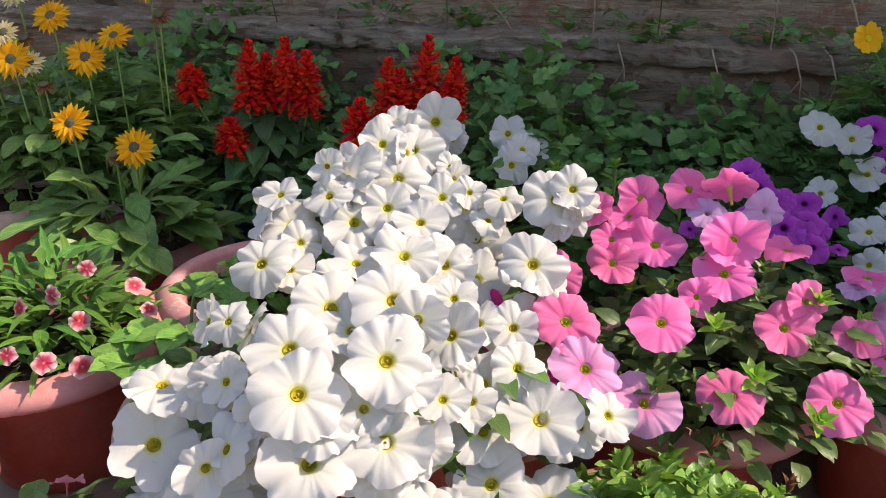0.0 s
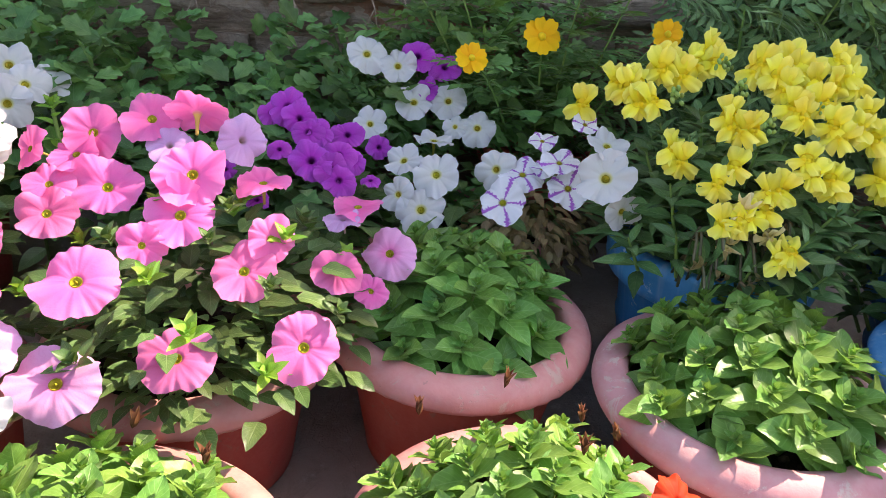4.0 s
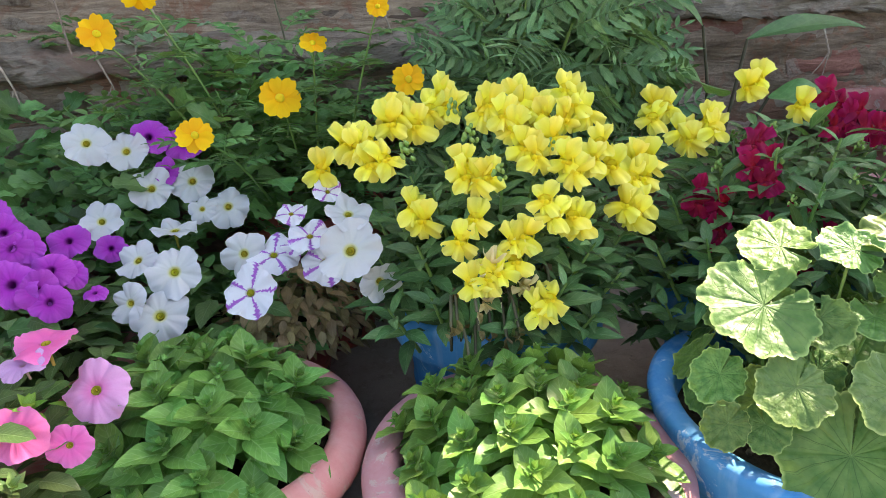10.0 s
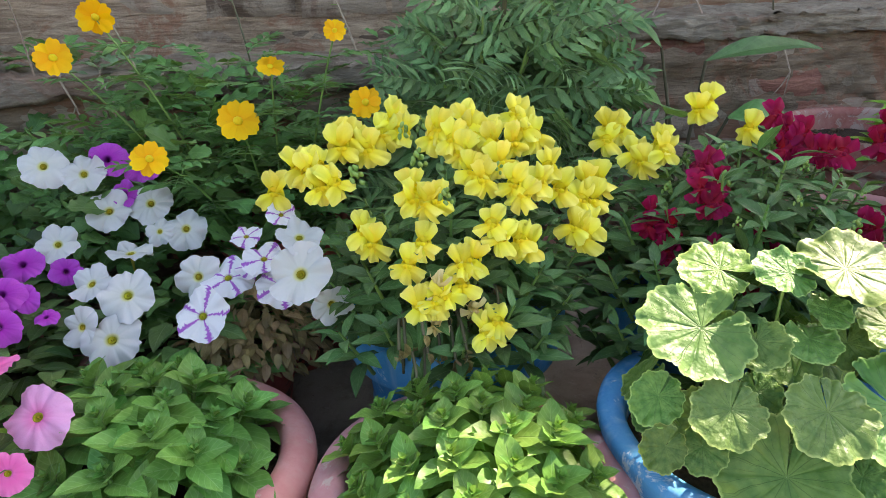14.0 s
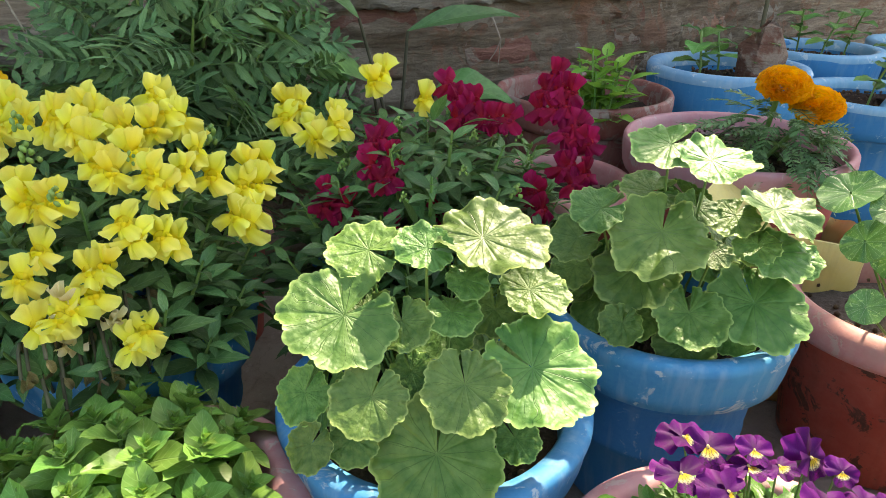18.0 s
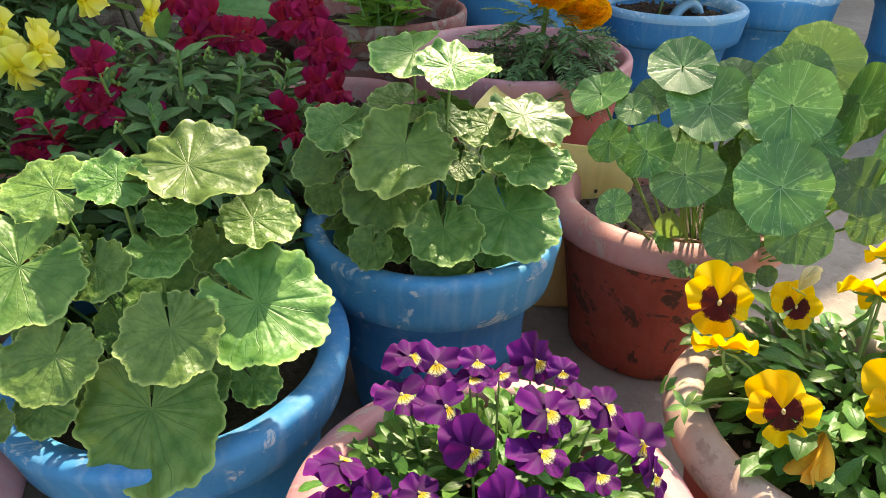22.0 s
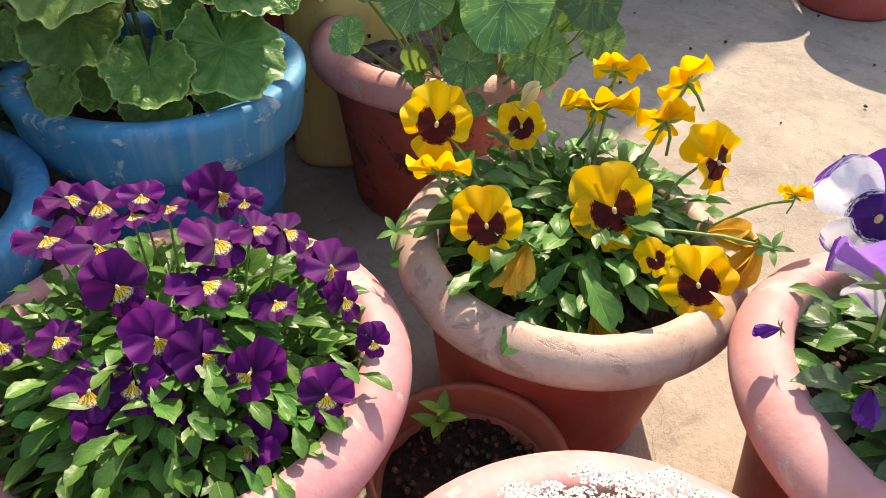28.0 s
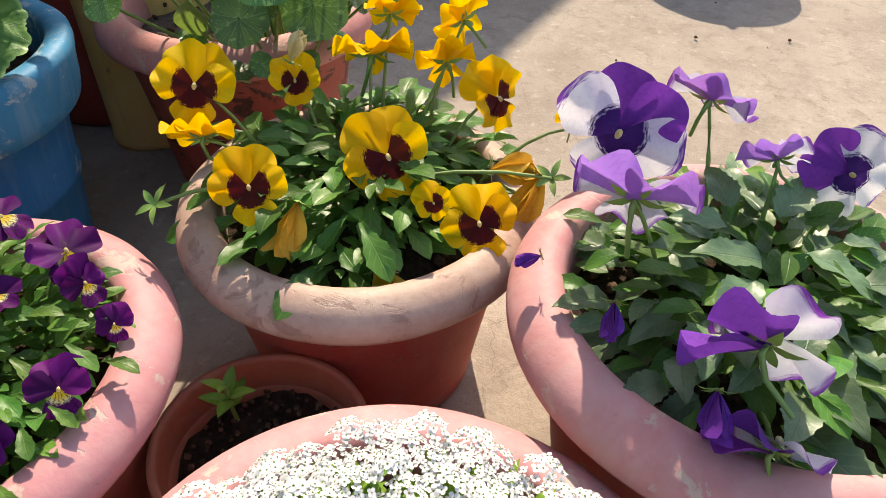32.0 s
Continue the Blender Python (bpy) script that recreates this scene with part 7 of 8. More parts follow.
# ---- left end: dianthus, calendula, strawberry, salvia ----
di = potted("potted_dianthus", -0.624, 0.94, "pink-edged red dianthus in a red clay bowl")
pot(di, -0.624, 0.94, 0.232, 0.184, frill=True)
mound("foliage", di, PIECE["snap"], (-0.62, 0.95, 0.22), (0.15, 0.14, 0.13), 260, 0.2, (0.8, 1.3), 0.0, 0.2, (0.0, 1.2), mats=M["leaf_pansy"])
scatter(di, LEAF["dianthus"], (-0.62, 0.95, 0.21), (0.16, 0.15, 0.14), 90, 0.2, (0.7, 1.2), 0.0, 1.0, (0.0, 1.2))


def dianthus_mesh():
    s = Soup()
    for i in range(5):
        s.add(disc_petal(0.021, 0.024, 5, 18, 0.12, 0.0, 0.1), pose(0, 0, 0.0006 * (i % 2), rnd(-6, 10), 0, i * 72))
    return s.mesh("dianthus_flower", M["dianthus"])


DIANTHUS = [dianthus_mesh() for _ in range(3)]
for x, y, z, az, el in ((-0.545, 0.79, 0.275, 280, 45), (-0.50, 0.80, 0.262, 290, 40), (-0.465, 0.83, 0.265, 300, 45), (-0.60, 0.80, 0.28, 270, 40), (-0.525, 0.86, 0.30, 290, 50), (-0.56, 0.97, 0.33, 280, 30), (-0.49, 0.97, 0.30, 320, 50), (-0.45, 0.92, 0.285, 320, 60), (-0.58, 0.90, 0.32, 250, 20), (-0.62, 0.88, 0.31, 240, 20)):
    part("flower", pick(DIANTHUS), di, axes((x, y, z - 0.01), aim(az, el), scale=rnd(0.65, 0.85), spin=rnd(0, 6)))

ca = potted("potted_calendula", -0.665, 1.383, "calendula with broad spoon-shaped leaves in a red clay bowl")
pot(ca, -0.665, 1.383, 0.205, 0.175)
scatter(ca, LEAF["calendula"], (-0.66, 1.36, 0.20), (0.15, 0.14, 0.13), 110, 0.19, (1.0, 1.6), 0.05, 1.0, (0.1, 1.1))
cb = potted("potted_calendula", -1.0, 1.55, "tall shaded calendula with yellow and cream blooms in a clay bowl")
pot(cb, -1.0, 1.55, 0.25, 0.19, rim="beige_rim")
mound("foliage", cb, PIECE["broad"], (-0.90, 1.62, 0.28), (0.38, 0.20, 0.30), 620, 0.22, (0.8, 1.3), 0.0, 0.2, (0.0, 0.9), mats=M["leaf_calendula"])
scatter(cb, LEAF["calendula"], (-0.90, 1.58, 0.27), (0.36, 0.2, 0.28), 150, 0.22, (0.7, 1.1), 0.0)
RAYS = {"amber": [ray_flower(0.062, 24, "amber", 0.3) for _ in range(2)], "ivory": [ray_flower(0.052, 22, "ivory", 0.3) for _ in range(2)], "orange": [ray_flower(0.055, 22, "orange", 0.3) for _ in range(1)], "rust": [ray_flower(0.04, 16, "rust", 0.22, 2, False, -35) for _ in range(2)]}
DISC = one("flower_disc", blob(0.009, 0.009, 0.004, 10, 5, 0.1), M["stem_dark"])
GOLD_DISC = one("flower_disc", blob(0.009, 0.009, 0.005, 10, 5, 0.1), M["palate"])
for x, y, z, kind, az, el in CALENDULA_ROWS:
    f = part("flower", pick(RAYS[kind]), cb if y > 1.42 else ca, axes((x, y, z), aim(az + rnd(-10, 10), el + rnd(-10, 10)), scale=rnd(1.2, 1.5)), {"amber": "golden calendula bloom", "ivory": "cream calendula bloom", "orange": "orange calendula bloom", "rust": "withered brown bloom"}[kind])
    child("flower_disc", DISC, f, pose(0, 0, 0.003))
    owner = cb if y > 1.42 else ca
    part("stem", one("stem", tube(curve_between((x * 0.9 - 0.08, y * 0.9 + 0.15, 0.24), (x, y, z - 0.004), 0.02), 0.0022), M["stem"]), owner)

st = potted("potted_strawberry", -0.317, 1.097, "leafy green seedlings in a bleached pink clay bowl")
pot(st, -0.317, 1.097, 0.248, 0.188, rim="pink_rim")
shoots(st, "phlox", (-0.28, 1.09), 0.13, 0.06, 0.235, 18, 7, 0.75)
sb = potted("strawberry_plant", -0.40, 0.86, "strawberry plant with toothed leaves between two pots")
for x, y, z, az in ((-0.42, 0.85, 0.27, 200), (-0.36, 0.83, 0.29, 260), (-0.33, 0.84, 0.30, 340), (-0.37, 0.90, 0.31, 80), (-0.43, 0.80, 0.26, 230), (-0.36, 0.78, 0.27, 280), (-0.31, 0.88, 0.31, 30), (-0.345, 0.71, 0.26, 250), (-0.33, 0.76, 0.27, 300)):
    for k in (-60, 0, 60):
        part("leaf", pick(LEAF["strawberry"]), sb, along((x, y, z), aim(az + k, 12 + rnd(-10, 15)), (0, 0, 1), rnd(0.75, 1.0)))
    part("stalk", one("stalk", tube(curve_between((-0.40, 0.87, 0.0), (x, y, z), 0.05), 0.0025), M["stem"]), sb)

fb = potted("potted_begonia", -0.42, 0.47, "small pink begonia blooms in a low clay pot")
pot(fb, -0.42, 0.47, 0.19, 0.16)
ROSE = [one("flower", trumpet(0.03, 4, 1.4), M["rose"]) for _ in range(3)]
for i in range(24):
    a, q = i * 2.4, math.sqrt((i + 0.5) / 24)
    part("flower", pick(ROSE), fb, axes((-0.42 + 0.12 * q * math.cos(a), 0.49 + 0.12 * q * math.sin(a), 0.22 + 0.03 * (1 - q) + rnd(-0.01, 0.01)), (math.cos(a) * q, math.sin(a) * q - 0.3, 1), scale=rnd(0.8, 1.2)))
scatter(fb, LEAF["petunia"], (-0.42, 0.48, 0.19), (0.13, 0.13, 0.04), 40, 0.18, (0.8, 1.2), 0.0)
ff = potted("potted_herb", -0.715, 0.60, "empty-looking bleached clay bowl of dry soil")
pot(ff, -0.715, 0.60, 0.20, 0.17)

for x, y, spikes in ((-0.42, 1.66, SALVIA_LEFT), (-0.06, 1.43, SALVIA_RIGHT)):
    sa = potted("potted_salvia", x, y, "scarlet salvia spikes over dark leaves in a blue tub" if x < -0.2 else "scarlet salvia spikes over dark leaves in a clay pot")
    if x < -0.2:
        pot(sa, x, y, 0.25, 0.17, "tub", "blue", "blue_rim")
    else:
        pot(sa, x, y, 0.25, 0.15)
    mound("foliage", sa, PIECE["broad"], (x, y - 0.02, 0.25), (0.19, 0.17, 0.20), 240, 0.23, (0.8, 1.3), 0.0, 0.2, (-0.3, 0.5), mats=M["leaf_dark"])
    for i in range(64):
        b, tier = i * 2.39996, i / 64
        out = Vector((math.cos(b), math.sin(b), 0))
        r = 0.04 + 0.12 * (1 - tier) * rnd(0.6, 1.0)
        foot = Vector((x, y - 0.03, 0.24 + 0.21 * tier)) + out * r
        part("leaf", pick(LEAF["salvia"]), sa, along(foot, out + Vector((0, 0, rnd(-0.75, -0.15))), out * 0.4 + Vector((0, 0, 1)), rnd(0.95, 1.3)))
    for sx, sy, sz, h in spikes:
        part("flower_spike", salvia_spike(h), sa, pose(sx, sy, sz, rnd(-8, 8), rnd(-8, 8), rnd(0, 360)), "scarlet salvia spike")
        part("stem", one("stem", tube([(x + (sx - x) * 0.5, y + (sy - y) * 0.5, 0.24), (sx, sy, sz)], 0.003), M["stem"]), sa)

# ---- bed of leafy plants along the foot of the wall ----
bed = thing("bed_foliage", (0.3, 1.5, 0), "dense lobed chrysanthemum leaves along the foot of the wall", "foliage", kind="stuff")
sb1, sb2 = Soup(), Soup()
for i in range(4200):
    s, o = rnd(-1.3, 1.3), rnd(0.03, 0.58)
    if o > 0.36 and s > 0.8:
        continue
    top = 0.53 - 0.36 * o + 0.06 * math.sin(s * 7) + 0.04 * math.sin(s * 17 + 2)
    p = wall_point(s, o, top * rnd(0.62, 1.0))
    d = Vector((rnd(-1, 1), rnd(-1, 0.5), rnd(-0.1, 0.6)))
    sb1.add(PIECE["bed"][i % 4], along(p, d, (rnd(-0.4, 0.4), rnd(-0.9, 0.0), 1), rnd(0.65, 1.1)))
for i in range(420):
    s, o = rnd(-1.2, 0.95), rnd(0.30, 0.62)
    p = wall_point(s, o, (0.40 - 0.16 * o) * rnd(0.6, 1.05))
    sb2.add(PIECE["broad"][i % 3], along(p, (rnd(-1, 1), rnd(-1, 0.4), rnd(-0.2, 0.5)), (rnd(-0.3, 0.3), -0.3, 1), rnd(0.6, 1.1)))
part("lobed_leaves", sb1.mesh("lobed_leaves", M["leaf_bed"]), bed, kind="stuff")
part("broad_leaves", sb2.mesh("broad_leaves", M["leaf_dark"]), bed, kind="stuff")
for x, y, z in ((0.20, 1.18, 0.41), (0.43, 1.17, 0.39), (0.12, 1.36, 0.43), (0.33, 1.26, 0.39), (-0.62, 1.62, 0.40)):
    young = thing("leafy_shoot", (x, y, 0), "young bright green leafy shoot among darker leaves", "plant", "young shoots in the bed")
    part("stem", one("stem", tube([(x, y, 0.0), (x + 0.005, y, z * 0.6), (x, y, z)], 0.003), M["stem"]), young)
    part("shoot_tip", TIPS["bright"], young, axes((x, y, z), (0, -0.2, 1), scale=1.2), kind="stuff")
    for k in range(12):
        b = k * 2.4
        part("leaf", pick(LEAF["bright" if k > 5 else "petunia"]), young, along((x, y, z - 0.012 * (11 - k)), (math.cos(b), math.sin(b), 0.15 + 0.05 * k), (0, 0, 1), 1.2 - 0.06 * k))

# ---- weeds and dry roots on the ledge ----
for s, o, n, kind in ((0.55, -0.06, 46, "bed"), (0.80, -0.10, 34, "bed"), (0.95, 0.0, 26, "grey"), (0.02, -0.14, 40, "bed"), (-0.25, -0.10, 30, "bed"), (1.5, -0.12, 30, "bed"), (2.1, -0.2, 26, "bed"), (-0.75, -0.15, 30, "bed"), (0.30, -0.2, 22, "bed")):
    c = wall_point(s, o, 0.555)
    w = thing("ledge_weed", (c.x, c.y, 0.555), "tuft of lobed grey-green weed rooted on the cement ledge", "weed", "weeds on the ledge")
    q = Soup()
    for i in range(n):
        a = rnd(0, 6.28)
        k = rnd(0, 0.075)
        q.add(PIECE["bed"][i % 4], along(c + Vector((k * math.cos(a) * 1.3, k * math.sin(a), rnd(0.0, 0.055))), (math.cos(a), math.sin(a), rnd(-0.2, 0.8)), (0, 0, 1), rnd(0.5, 0.9)))
    part("foliage", q.mesh("weed_foliage", M["leaf_grey" if kind == "grey" else "leaf_bed"]), w, kind="stuff")
for s, o in ((0.66, 0.03), (0.83, 0.03), (0.90, 0.03), (2.35, 0.03), (0.45, 0.03)):
    c = wall_point(s, o)
    r = thing("dry_root", (c.x, c.y, 0.5), "pale dry root hanging over the edge of the ledge", "root", "dry roots")
    a = wall_point(s, -0.03, 0.567)
    pts = [a, wall_point(s + 0.01, 0.025, 0.56), wall_point(s + 0.03, 0.032, 0.51), wall_point(s + rnd(0.02, 0.07), 0.026, 0.45)]
    part("root", one("root", tube(pts, [0.0018, 0.0022, 0.0018, 0.001]), M["twig"]), r)
    part("root_branch", one("root", tube([pts[2], wall_point(s + 0.015, 0.03, 0.48), wall_point(s - 0.005, 0.028, 0.455)], [0.0015, 0.0012, 0.0008]), M["twig"]), r)

for i in range(16):
    s0 = -0.6 + 0.2 * i + rnd(-0.06, 0.06)
    foot = wall_point(s0, rnd(-0.12, 0.0), 0.56 + ledge_rise(s0))
    w = thing("dry_sprig", (foot.x, foot.y, foot.z), "thin dry sprig with a few small leaves on the ledge", "weed", "dry sprigs on the ledge")
    tip = wall_point(s0 + rnd(-0.12, 0.12), rnd(-0.1, 0.06), 0.56 + ledge_rise(s0) + rnd(0.06, 0.2))
    path = curve_between(foot, tip, 0.03)
    part("twig", one("twig", tube(path, np.linspace(0.0022, 0.001, 6)), M["twig" if i % 3 else "stem_dark"]), w)
    for k in range(5):
        b = rnd(0, 6.28)
        part("leaf", pick(LEAF["petunia" if i % 2 else "bright"]), w, along(path[1 + k], (math.cos(b), math.sin(b), 0.3), (0, 0, 1), rnd(0.35, 0.7)))

# ---- orange cosmos before the wall ----
co = potted("potted_cosmos", 1.07, 1.26, "lanky orange cosmos on thin branching stems in a dark red pot")
pot(co, 1.07, 1.26, 0.30, 0.13, body="clay_old", rim="clay")
COSMOS = [ray_flower(0.068, 8, "cosmos", 0.36, 1, True, 4) for _ in range(3)]
for x, y, z, d, az, el in COSMOS_ROWS:
    f = part("flower", pick(COSMOS), co, axes((x, y, z), aim(az, el), scale=d / 0.062, spin=rnd(0, 6)), "orange cosmos bloom")
    child("flower_disc", GOLD_DISC, f, pose(0, 0, 0.002) @ Matrix.Scale(0.75, 4))
    foot = (1.07 + (x - 1.07) * 0.35, 1.26 + (y - 1.26) * 0.3, 0.28)
    path = curve_between(foot, (x, y, z - 0.003), 0.03, 8)
    part("stem", one("stem", tube(path, np.linspace(0.0026, 0.0012, 8)), M["stem"]), co)
    for k in range(1, 7):
        for b in (0, 3.1):
            part("leaf", pick(LEAF["cosmos"]), co, along(path[k], (math.cos(b + k * 1.5), math.sin(b + k * 1.5), 0.3), (0, 0, 1), rnd(0.6, 1.1)))
mound("foliage", co, PIECE["bed"], (1.0, 1.33, 0.26), (0.32, 0.12, 0.22), 360, 0.22, (0.4, 0.8), 0.0, 0.2, mats=M["leaf_bed"])
scatter(co, LEAF["cosmos"], (1.0, 1.30, 0.30), (0.32, 0.13, 0.36), 190, 0.24, (0.6, 1.1), 0.0, 1.0, (0.0, 0.9))

# ---- tall feathery marigold bush ----
mg = potted("marigold_bush", 1.43, 1.07, "tall feathery marigold bush without blooms behind the snapdragons")
pot(mg, 1.43, 1.07, 0.26, 0.13)
# inner fill in a darker leaf colour, standing in for shade between the sprays
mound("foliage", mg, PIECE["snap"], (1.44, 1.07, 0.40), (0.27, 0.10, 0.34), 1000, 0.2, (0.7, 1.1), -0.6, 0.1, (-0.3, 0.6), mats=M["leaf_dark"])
for i in range(9):
    a = i * 2.4
    top = (1.43 + 0.2 * math.cos(a) * math.sqrt(i / 9), 1.04 + 0.12 * math.sin(a) * math.sqrt(i / 9), rnd(0.6, 0.75))
    part("stem", one("stem", tube(curve_between((1.43, 1.07, 0.25), top, 0.05), 0.004), M["stem_dark"]), mg)
for i in range(40):
    # leafy shoot ends over the whole bush, each a spray of feathered leaves
    a, s = i * 2.39996, -0.35 + 1.3 * (i + 0.5) / 40
    el = math.asin(min(0.97, s))
    d = Vector((math.cos(a) * math.cos(el), math.sin(a) * math.cos(el) * 1.0, math.sin(el)))
    p = Vector((1.43 + 0.22 * d.x, 1.01 + 0.13 * d.y, 0.47 + 0.28 * d.z))
    grow = Vector((d.x * 0.5, d.y * 0.5 - 0.15, 1)).normalized()
    part("stem", one("stem", tube([p - grow * 0.14, p - grow * 0.06, p], [0.0035, 0.003, 0.0015]), M["stem"]), mg)
    for k in range(7):
        b = k * 2.39996 + i
        q = k / 7
        w = Vector((math.cos(b), math.sin(b), 0)) + grow * (0.1 + 0.9 * q)
        part("leaf", pick(LEAF["marigold"]), mg, along(p - grow * (0.10 * (1 - q)), w, grow + Vector((d.x * 0.7 - 0.2, -0.9, 0.2)), rnd(0.95, 1.3) * (1.05 - 0.4 * q), rnd(-0.25, 0.25)))

# ---- broad-leaved plant against the wall ----
bp = thing("broad_leaved_plant", (1.80, 0.93, 0), "plant with a few long arching green blades against the wall", "plant")
for (fx, fy), mid, tip, w in (((1.79, 0.92), (1.72, 0.93, 0.60), (1.60, 0.98, 0.66), 0.055), ((1.80, 0.91), (1.82, 0.90, 0.57), (2.06, 0.80, 0.575), 0.055), ((1.78, 0.93), (1.72, 0.90, 0.48), (1.60, 0.85, 0.50), 0.11), ((1.82, 0.92), (1.86, 0.86, 0.46), (1.96, 0.76, 0.40), 0.11), ((1.77, 0.94), (1.70, 0.97, 0.50), (1.62, 1.0, 0.46), 0.06)):
    d = Vector(tip) - Vector(mid)
    L = d.length * 1.1
    part("blade", one("blade", leaf(L, w, "lance", 12, 6, 0.3, 0.5, rnd(-0.2, 0.2), 0, 0, 0.03), M["leaf_bed"]), bp, along(mid, d + Vector((0, 0, 0.06)), (0, -0.5, 1)))
    part("stalk", one("stalk", tube([(fx, fy, 0.0), (fx, fy, mid[2] * 0.6), mid], [0.005, 0.004, 0.003]), M["stem_dark"]), bp)

# ---- pots at the back right ----
og = potted("potted_marigold", 2.10, 0.333, "orange pompon marigold in a bleached pink clay pot")
pot(og, 2.10, 0.333, 0.405, 0.205, "plain", rim="pink_rim", body="clay", fill=0.9, soil_crumbs=150)
scatter(og, LEAF["tagetes"], (2.03, 0.26, 0.41), (0.085, 0.10, 0.10), 150, 0.33, (0.6, 0.95), -0.5, 1.0, (-0.6, 0.6))
for x, y, z, sc in ((2.02, 0.255, 0.53, 1.0), (2.045, 0.205, 0.50, 1.0)):
    f = part("flower", pom(0.076, "tangerine"), og, axes((x, y, z - 0.005), (-0.45, -0.2, 0.85), scale=sc) @ Matrix.Diagonal((1.05, 1.05, 0.72, 1)), "orange pompon marigold bloom")
    part("stem", one("stem", tube([(2.08, 0.29, 0.36), (x + 0.015, y + 0.01, z - 0.03)], [0.004, 0.005]), M["stem"]), og)
od = potted("old_brick_red_pot", 2.22, 0.72, "old crusted brick-red pot with a small leafy plant")
pot(od, 2.22, 0.72, 0.42, 0.20, "plain", body="brick_pot", rim="brick_pot", fill=0.88)
for i, top in enumerate(upright(od, LEAF["bright"], 2.10, 0.62, 0.36, 0.07, 12, 0.20, (1.2, 1.9))):
    pass
sp = potted("soil_filled_pot", 1.87, 0.57, "clay pot of bare dark soil")
pot(sp, 1.87, 0.57, 0.34, 0.15, rim="clay_rim", fill=0.86, soil_crumbs=150)


def seedling_pot(x, y, h, r, rim, label, plants=3, big=1.0):
    t = potted("blue_tub", x, y, label)
    pot(t, x, y, h, r, "tub", "blue", "blue", fill=0.9, soil_crumbs=120, lip=rim if rim != "blue_rim" else "")
    for i in range(plants):
        a = i * 2.1 + x
        px, py = x + 0.4 * r * math.cos(a), y + 0.4 * r * math.sin(a)
        hgt = rnd(0.14, 0.22) * big
        lean = Vector((rnd(-0.05, 0.05), rnd(-0.05, 0.05), 0))
        tip = Vector((px, py, h * 0.82 + hgt)) + lean
        part("stem", one("stem", tube([(px, py, h * 0.8), (px + lean.x * 0.3, py + lean.y * 0.3, h * 0.82 + hgt * 0.5), tip], 0.003), M["stem"]), t)
        for k in range(7):
            q = 0.45 + 0.55 * k / 6
            b = k * 2.4 + i
            part("leaf", pick(LEAF["strawberry" if k % 3 else "bed"]), t, along(Vector((px, py, h * 0.82)).lerp(tip, q), (math.cos(b), math.sin(b), rnd(0.0, 0.5)), (0, 0, 1), rnd(0.8, 1.2) * big))
    return t


b1 = seedling_pot(2.61, 0.53, 0.445, 0.195, "pale_blue_rim", "blue tub with a pale rim and thin seedlings", 3)
b2 = seedling_pot(2.98, 0.235, 0.355, 0.21, "pale_blue_rim", "pale-rimmed blue tub with a seedling and a broken pot shard", 2)
b3 = seedling_pot(3.32, 0.47, 0.41, 0.19, "pale_blue_rim", "blue tub of soil with leafy seedlings", 3)
b4 = seedling_pot(3.36, 0.0, 0.36, 0.195, "pale_blue_rim", "blue tub of soil with two leafy seedlings", 2)
b5 = seedling_pot(3.50, -0.45, 0.46, 0.195, "blue_rim", "blue painted tub on the open yard floor", 2)
b6 = seedling_pot(3.78, 0.22, 0.40, 0.195, "pale_blue_rim", "blue tub in the back corner", 2)
rd = potted("far_clay_pot", 3.24, -0.82, "red clay bowl standing in the sun on the yard floor")
pot(rd, 3.24, -0.82, 0.42, 0.195, rim="pink_rim")
mound("foliage", rd, PIECE["broad"], (3.24, -0.82, 0.36), (0.14, 0.14, 0.12), 160, 0.32, (0.7, 1.1), 0.0, 0.2, mats=M["leaf_bed"])
lump = thing("brick_lump", (2.60, 0.455, 0.37), "rough broken lump of brick lying in a tub", "brick")
part("lump", one("lump", blob(0.07, 0.06, 0.10, 7, 6, 0.16), M["red_brick"], False), lump, pose(2.60, 0.455, 0.455, 8, 12, 30))
stick = thing("dark_stick", (2.66, 0.48, 0.36), "dark bare stick standing in the soil of a tub", "stick")
part("stick", one("stick", tube([(2.64, 0.47, 0.36), (2.66, 0.48, 0.5), (2.70, 0.49, 0.68)], 0.006), M["stem_dark"]), stick)
shard = thing("pot_shard", (2.95, 0.19, 0.29), "broken curved rim shard of a pale blue pot", "shard")
arc = lathe([(0.075, 0.0), (0.095, 0.0), (0.098, 0.02), (0.08, 0.024), (0.075, 0.0)], 40)
half = np.array([f for f in arc[1] if max(f % 40) <= 21 and min(f % 40) >= 0 and not (0 in f % 40 and 39 in f % 40)])
part("shard", one("shard", (arc[0], half, arc[2]), M["pale_blue_rim"]), shard, pose(2.95, 0.19, 0.275, 90, 0, -20))

# ---- yellow tin planter between the tubs ----
tin = thing("tin_planter", (2.02, 0.19, 0), "battered yellow tin planter with a bent lip, dull below", "planter")
TW, TH = 0.105, 0.30


def tin_ring(k, z, bend=0.0):
    c = []
    for i in range(40):
        a = i / 40 * 6.283
        p = 4.0
        x = TW * k * np.sign(math.cos(a)) * abs(math.cos(a)) ** (2 / p)
        y = TW * k * np.sign(math.sin(a)) * abs(math.sin(a)) ** (2 / p)
        c.append((x, y, z + bend * (0.6 * math.sin(a * 2 + 1) + 0.5 * math.sin(3 * a))))
    return c


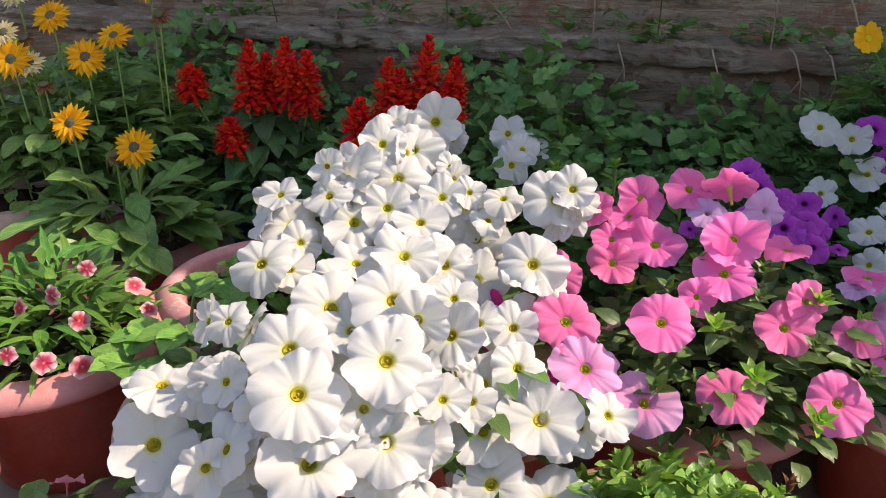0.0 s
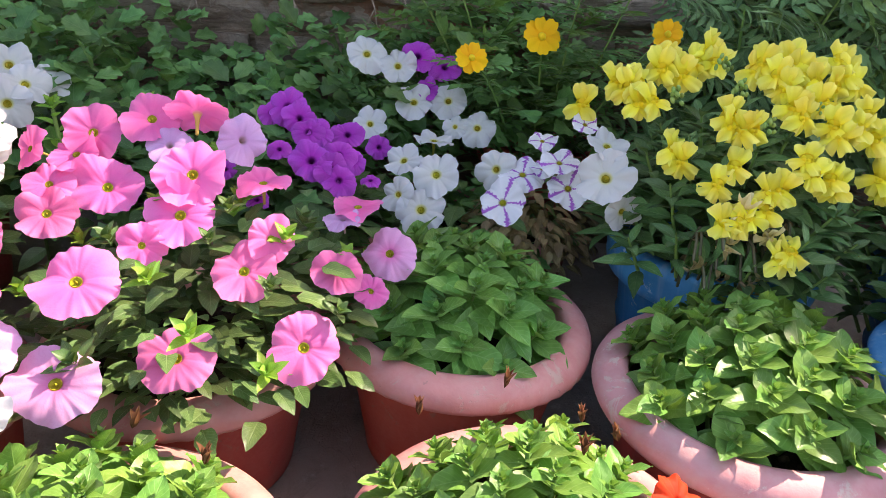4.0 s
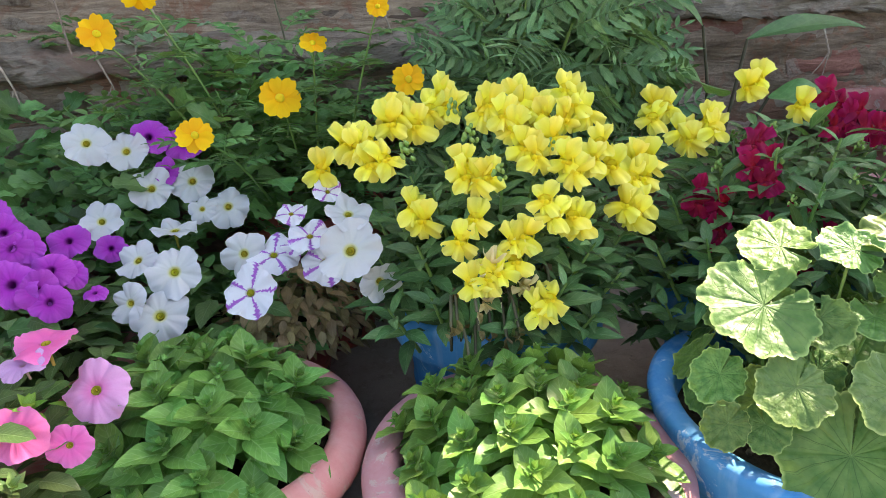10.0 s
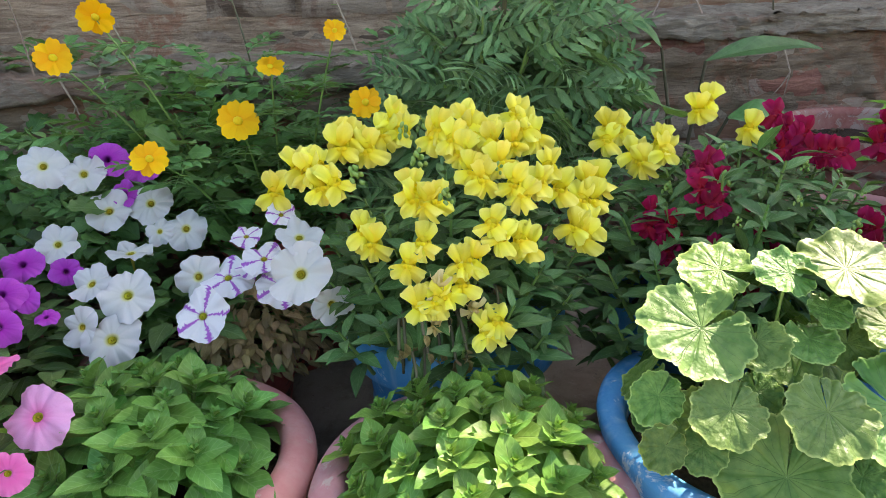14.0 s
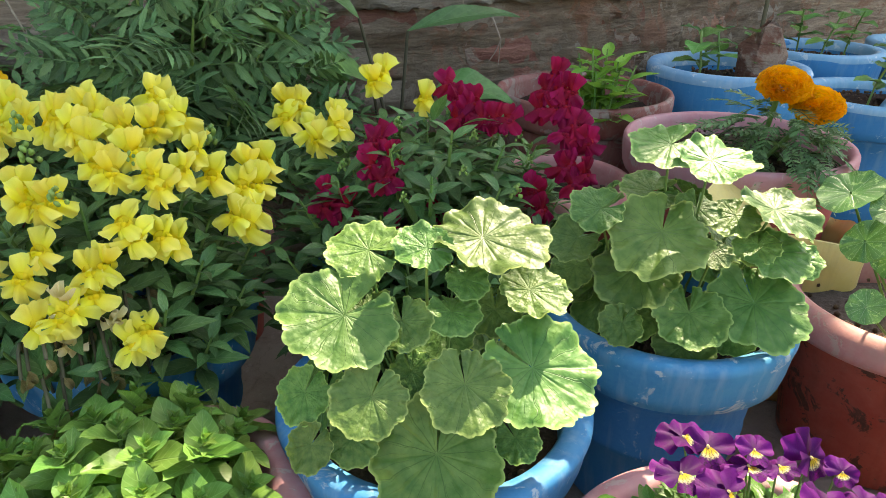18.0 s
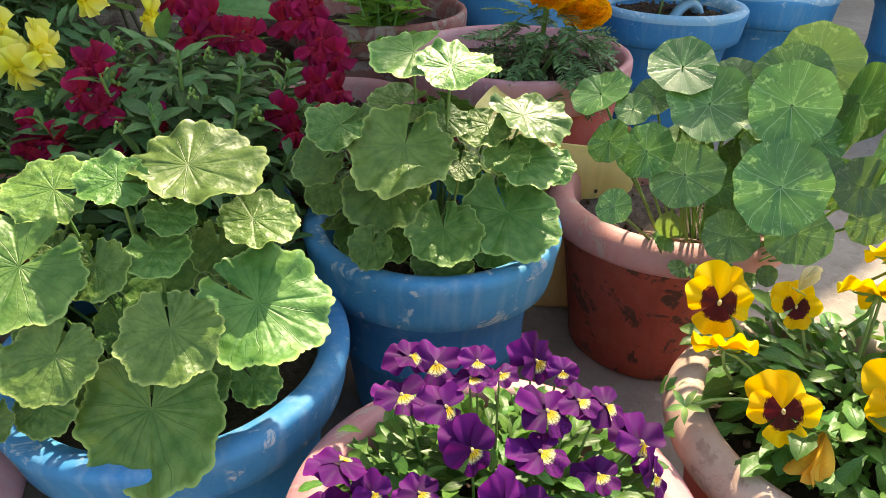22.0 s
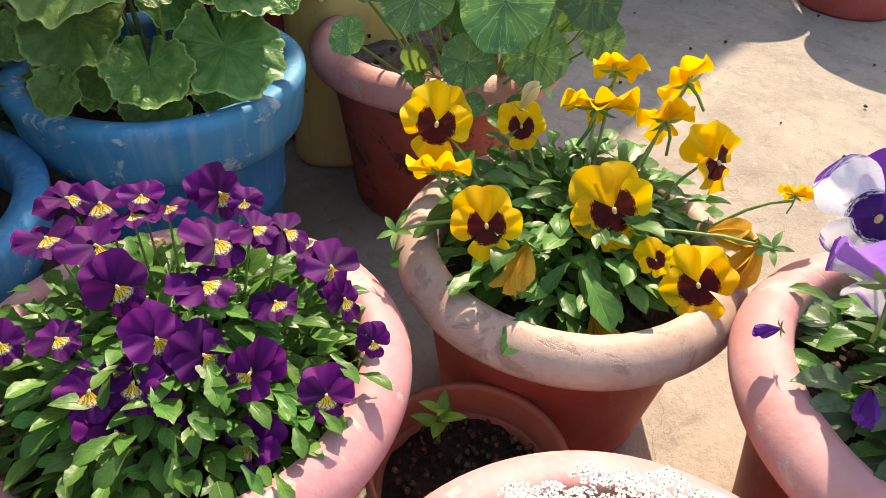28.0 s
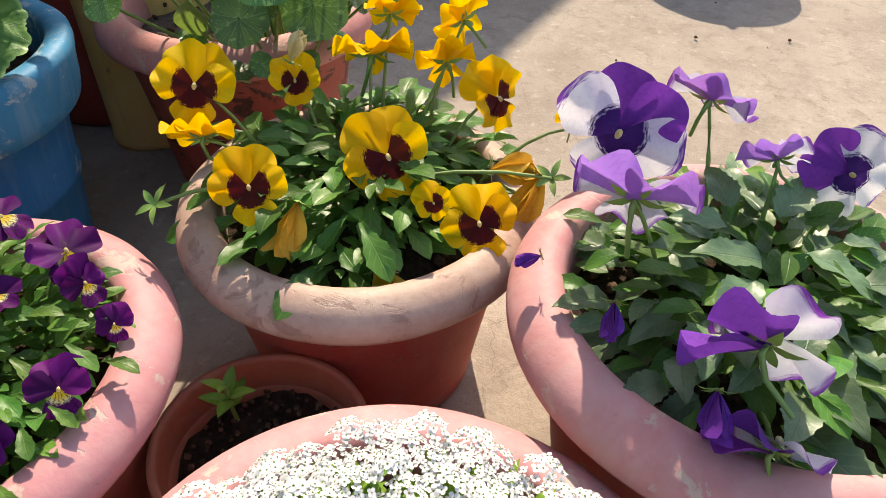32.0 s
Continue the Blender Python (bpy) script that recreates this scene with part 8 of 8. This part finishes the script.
rows_t = np.array([tin_ring(0.01, 0.004), tin_ring(0.98, 0.0), tin_ring(1.0, 0.01), tin_ring(0.98, 0.02), tin_ring(0.985, 0.15), tin_ring(0.98, 0.26), tin_ring(1.02, TH, 0.03), tin_ring(1.0, TH + 0.002, 0.03), tin_ring(0.96, 0.26), tin_ring(0.95, 0.2)])
part("tin_body", one("tin_body", sheet(rows_t, np.zeros((*rows_t.shape[:2], 2)), True), M["tin"]), tin, pose(2.02, 0.19, 0, 0, 0, 25))
flap = leaf(0.20, 0.16, "ovate", 8, 6, 0.1, 0.6, 0, 0, 0, 0.05)
part("bent_flap", one("bent_flap", flap, M["tin"]), tin, along((1.95, 0.21, 0.31), (-0.15, 0.03, 0.11), (-0.5, -0.3, 1)))
part("soil", one("soil", soil_piece(0.09), M["soil"]), tin, pose(2.02, 0.19, 0.22))

# ---- litter on the yard floor ----
for i in range(40):
    x, y = rnd(1.5, 3.2), rnd(-1.0, 0.1)
    k = rnd(0.002, 0.006)
    pb = new("pebble", one("pebble", blob(k, k * 0.8, k * 0.6, 6, 4, 0.2), M["clod"]))
    pb.location = (x, y, k * 0.4)
    tagged(pb, "tiny crumb of soil lying on the concrete floor", "pebble", "crumbs on the floor")

# ---- bricks of the walls ----
BRICKS = [brick_mesh() for _ in range(5)]
GREY = [b.mesh("brick", M["brick"]) for b in BRICKS]
RED = [b.mesh("brick", M["red_brick"]) for b in BRICKS[:3]]
for row in range(7):
    z = 0.085 + row * 0.0785
    for k in range(23):
        s = -1.35 + k * 0.228 + (row % 2) * 0.114
        if s > BEND + 1.0 or (row == 6 and s < 1.85):
            continue
        meshes = RED if (rng.random() < (0.4 if s > 1.6 else 0.15)) else GREY
        p = wall_point(s, rnd(-0.022, 0.006), z)
        part("brick", pick(meshes), wall, Matrix.Translation(p) @ pose(0, 0, 0, rnd(-1, 1), rnd(-1.5, 1.5), wall_turn(s) + rnd(-1, 1)))
for row in range(5):
    z = 0.58 + row * 0.0785
    for k in range(24):
        s = -1.9 + k * 0.228 + (row % 2) * 0.114
        p = wall_point(s, -0.408 + rnd(-0.018, 0.006), z, True)
        part("brick", pick(GREY), back_wall, Matrix.Translation(p) @ pose(0, 0, 0, rnd(-1, 1), rnd(-1.5, 1.5), wall_turn(0) + rnd(-1, 1)))
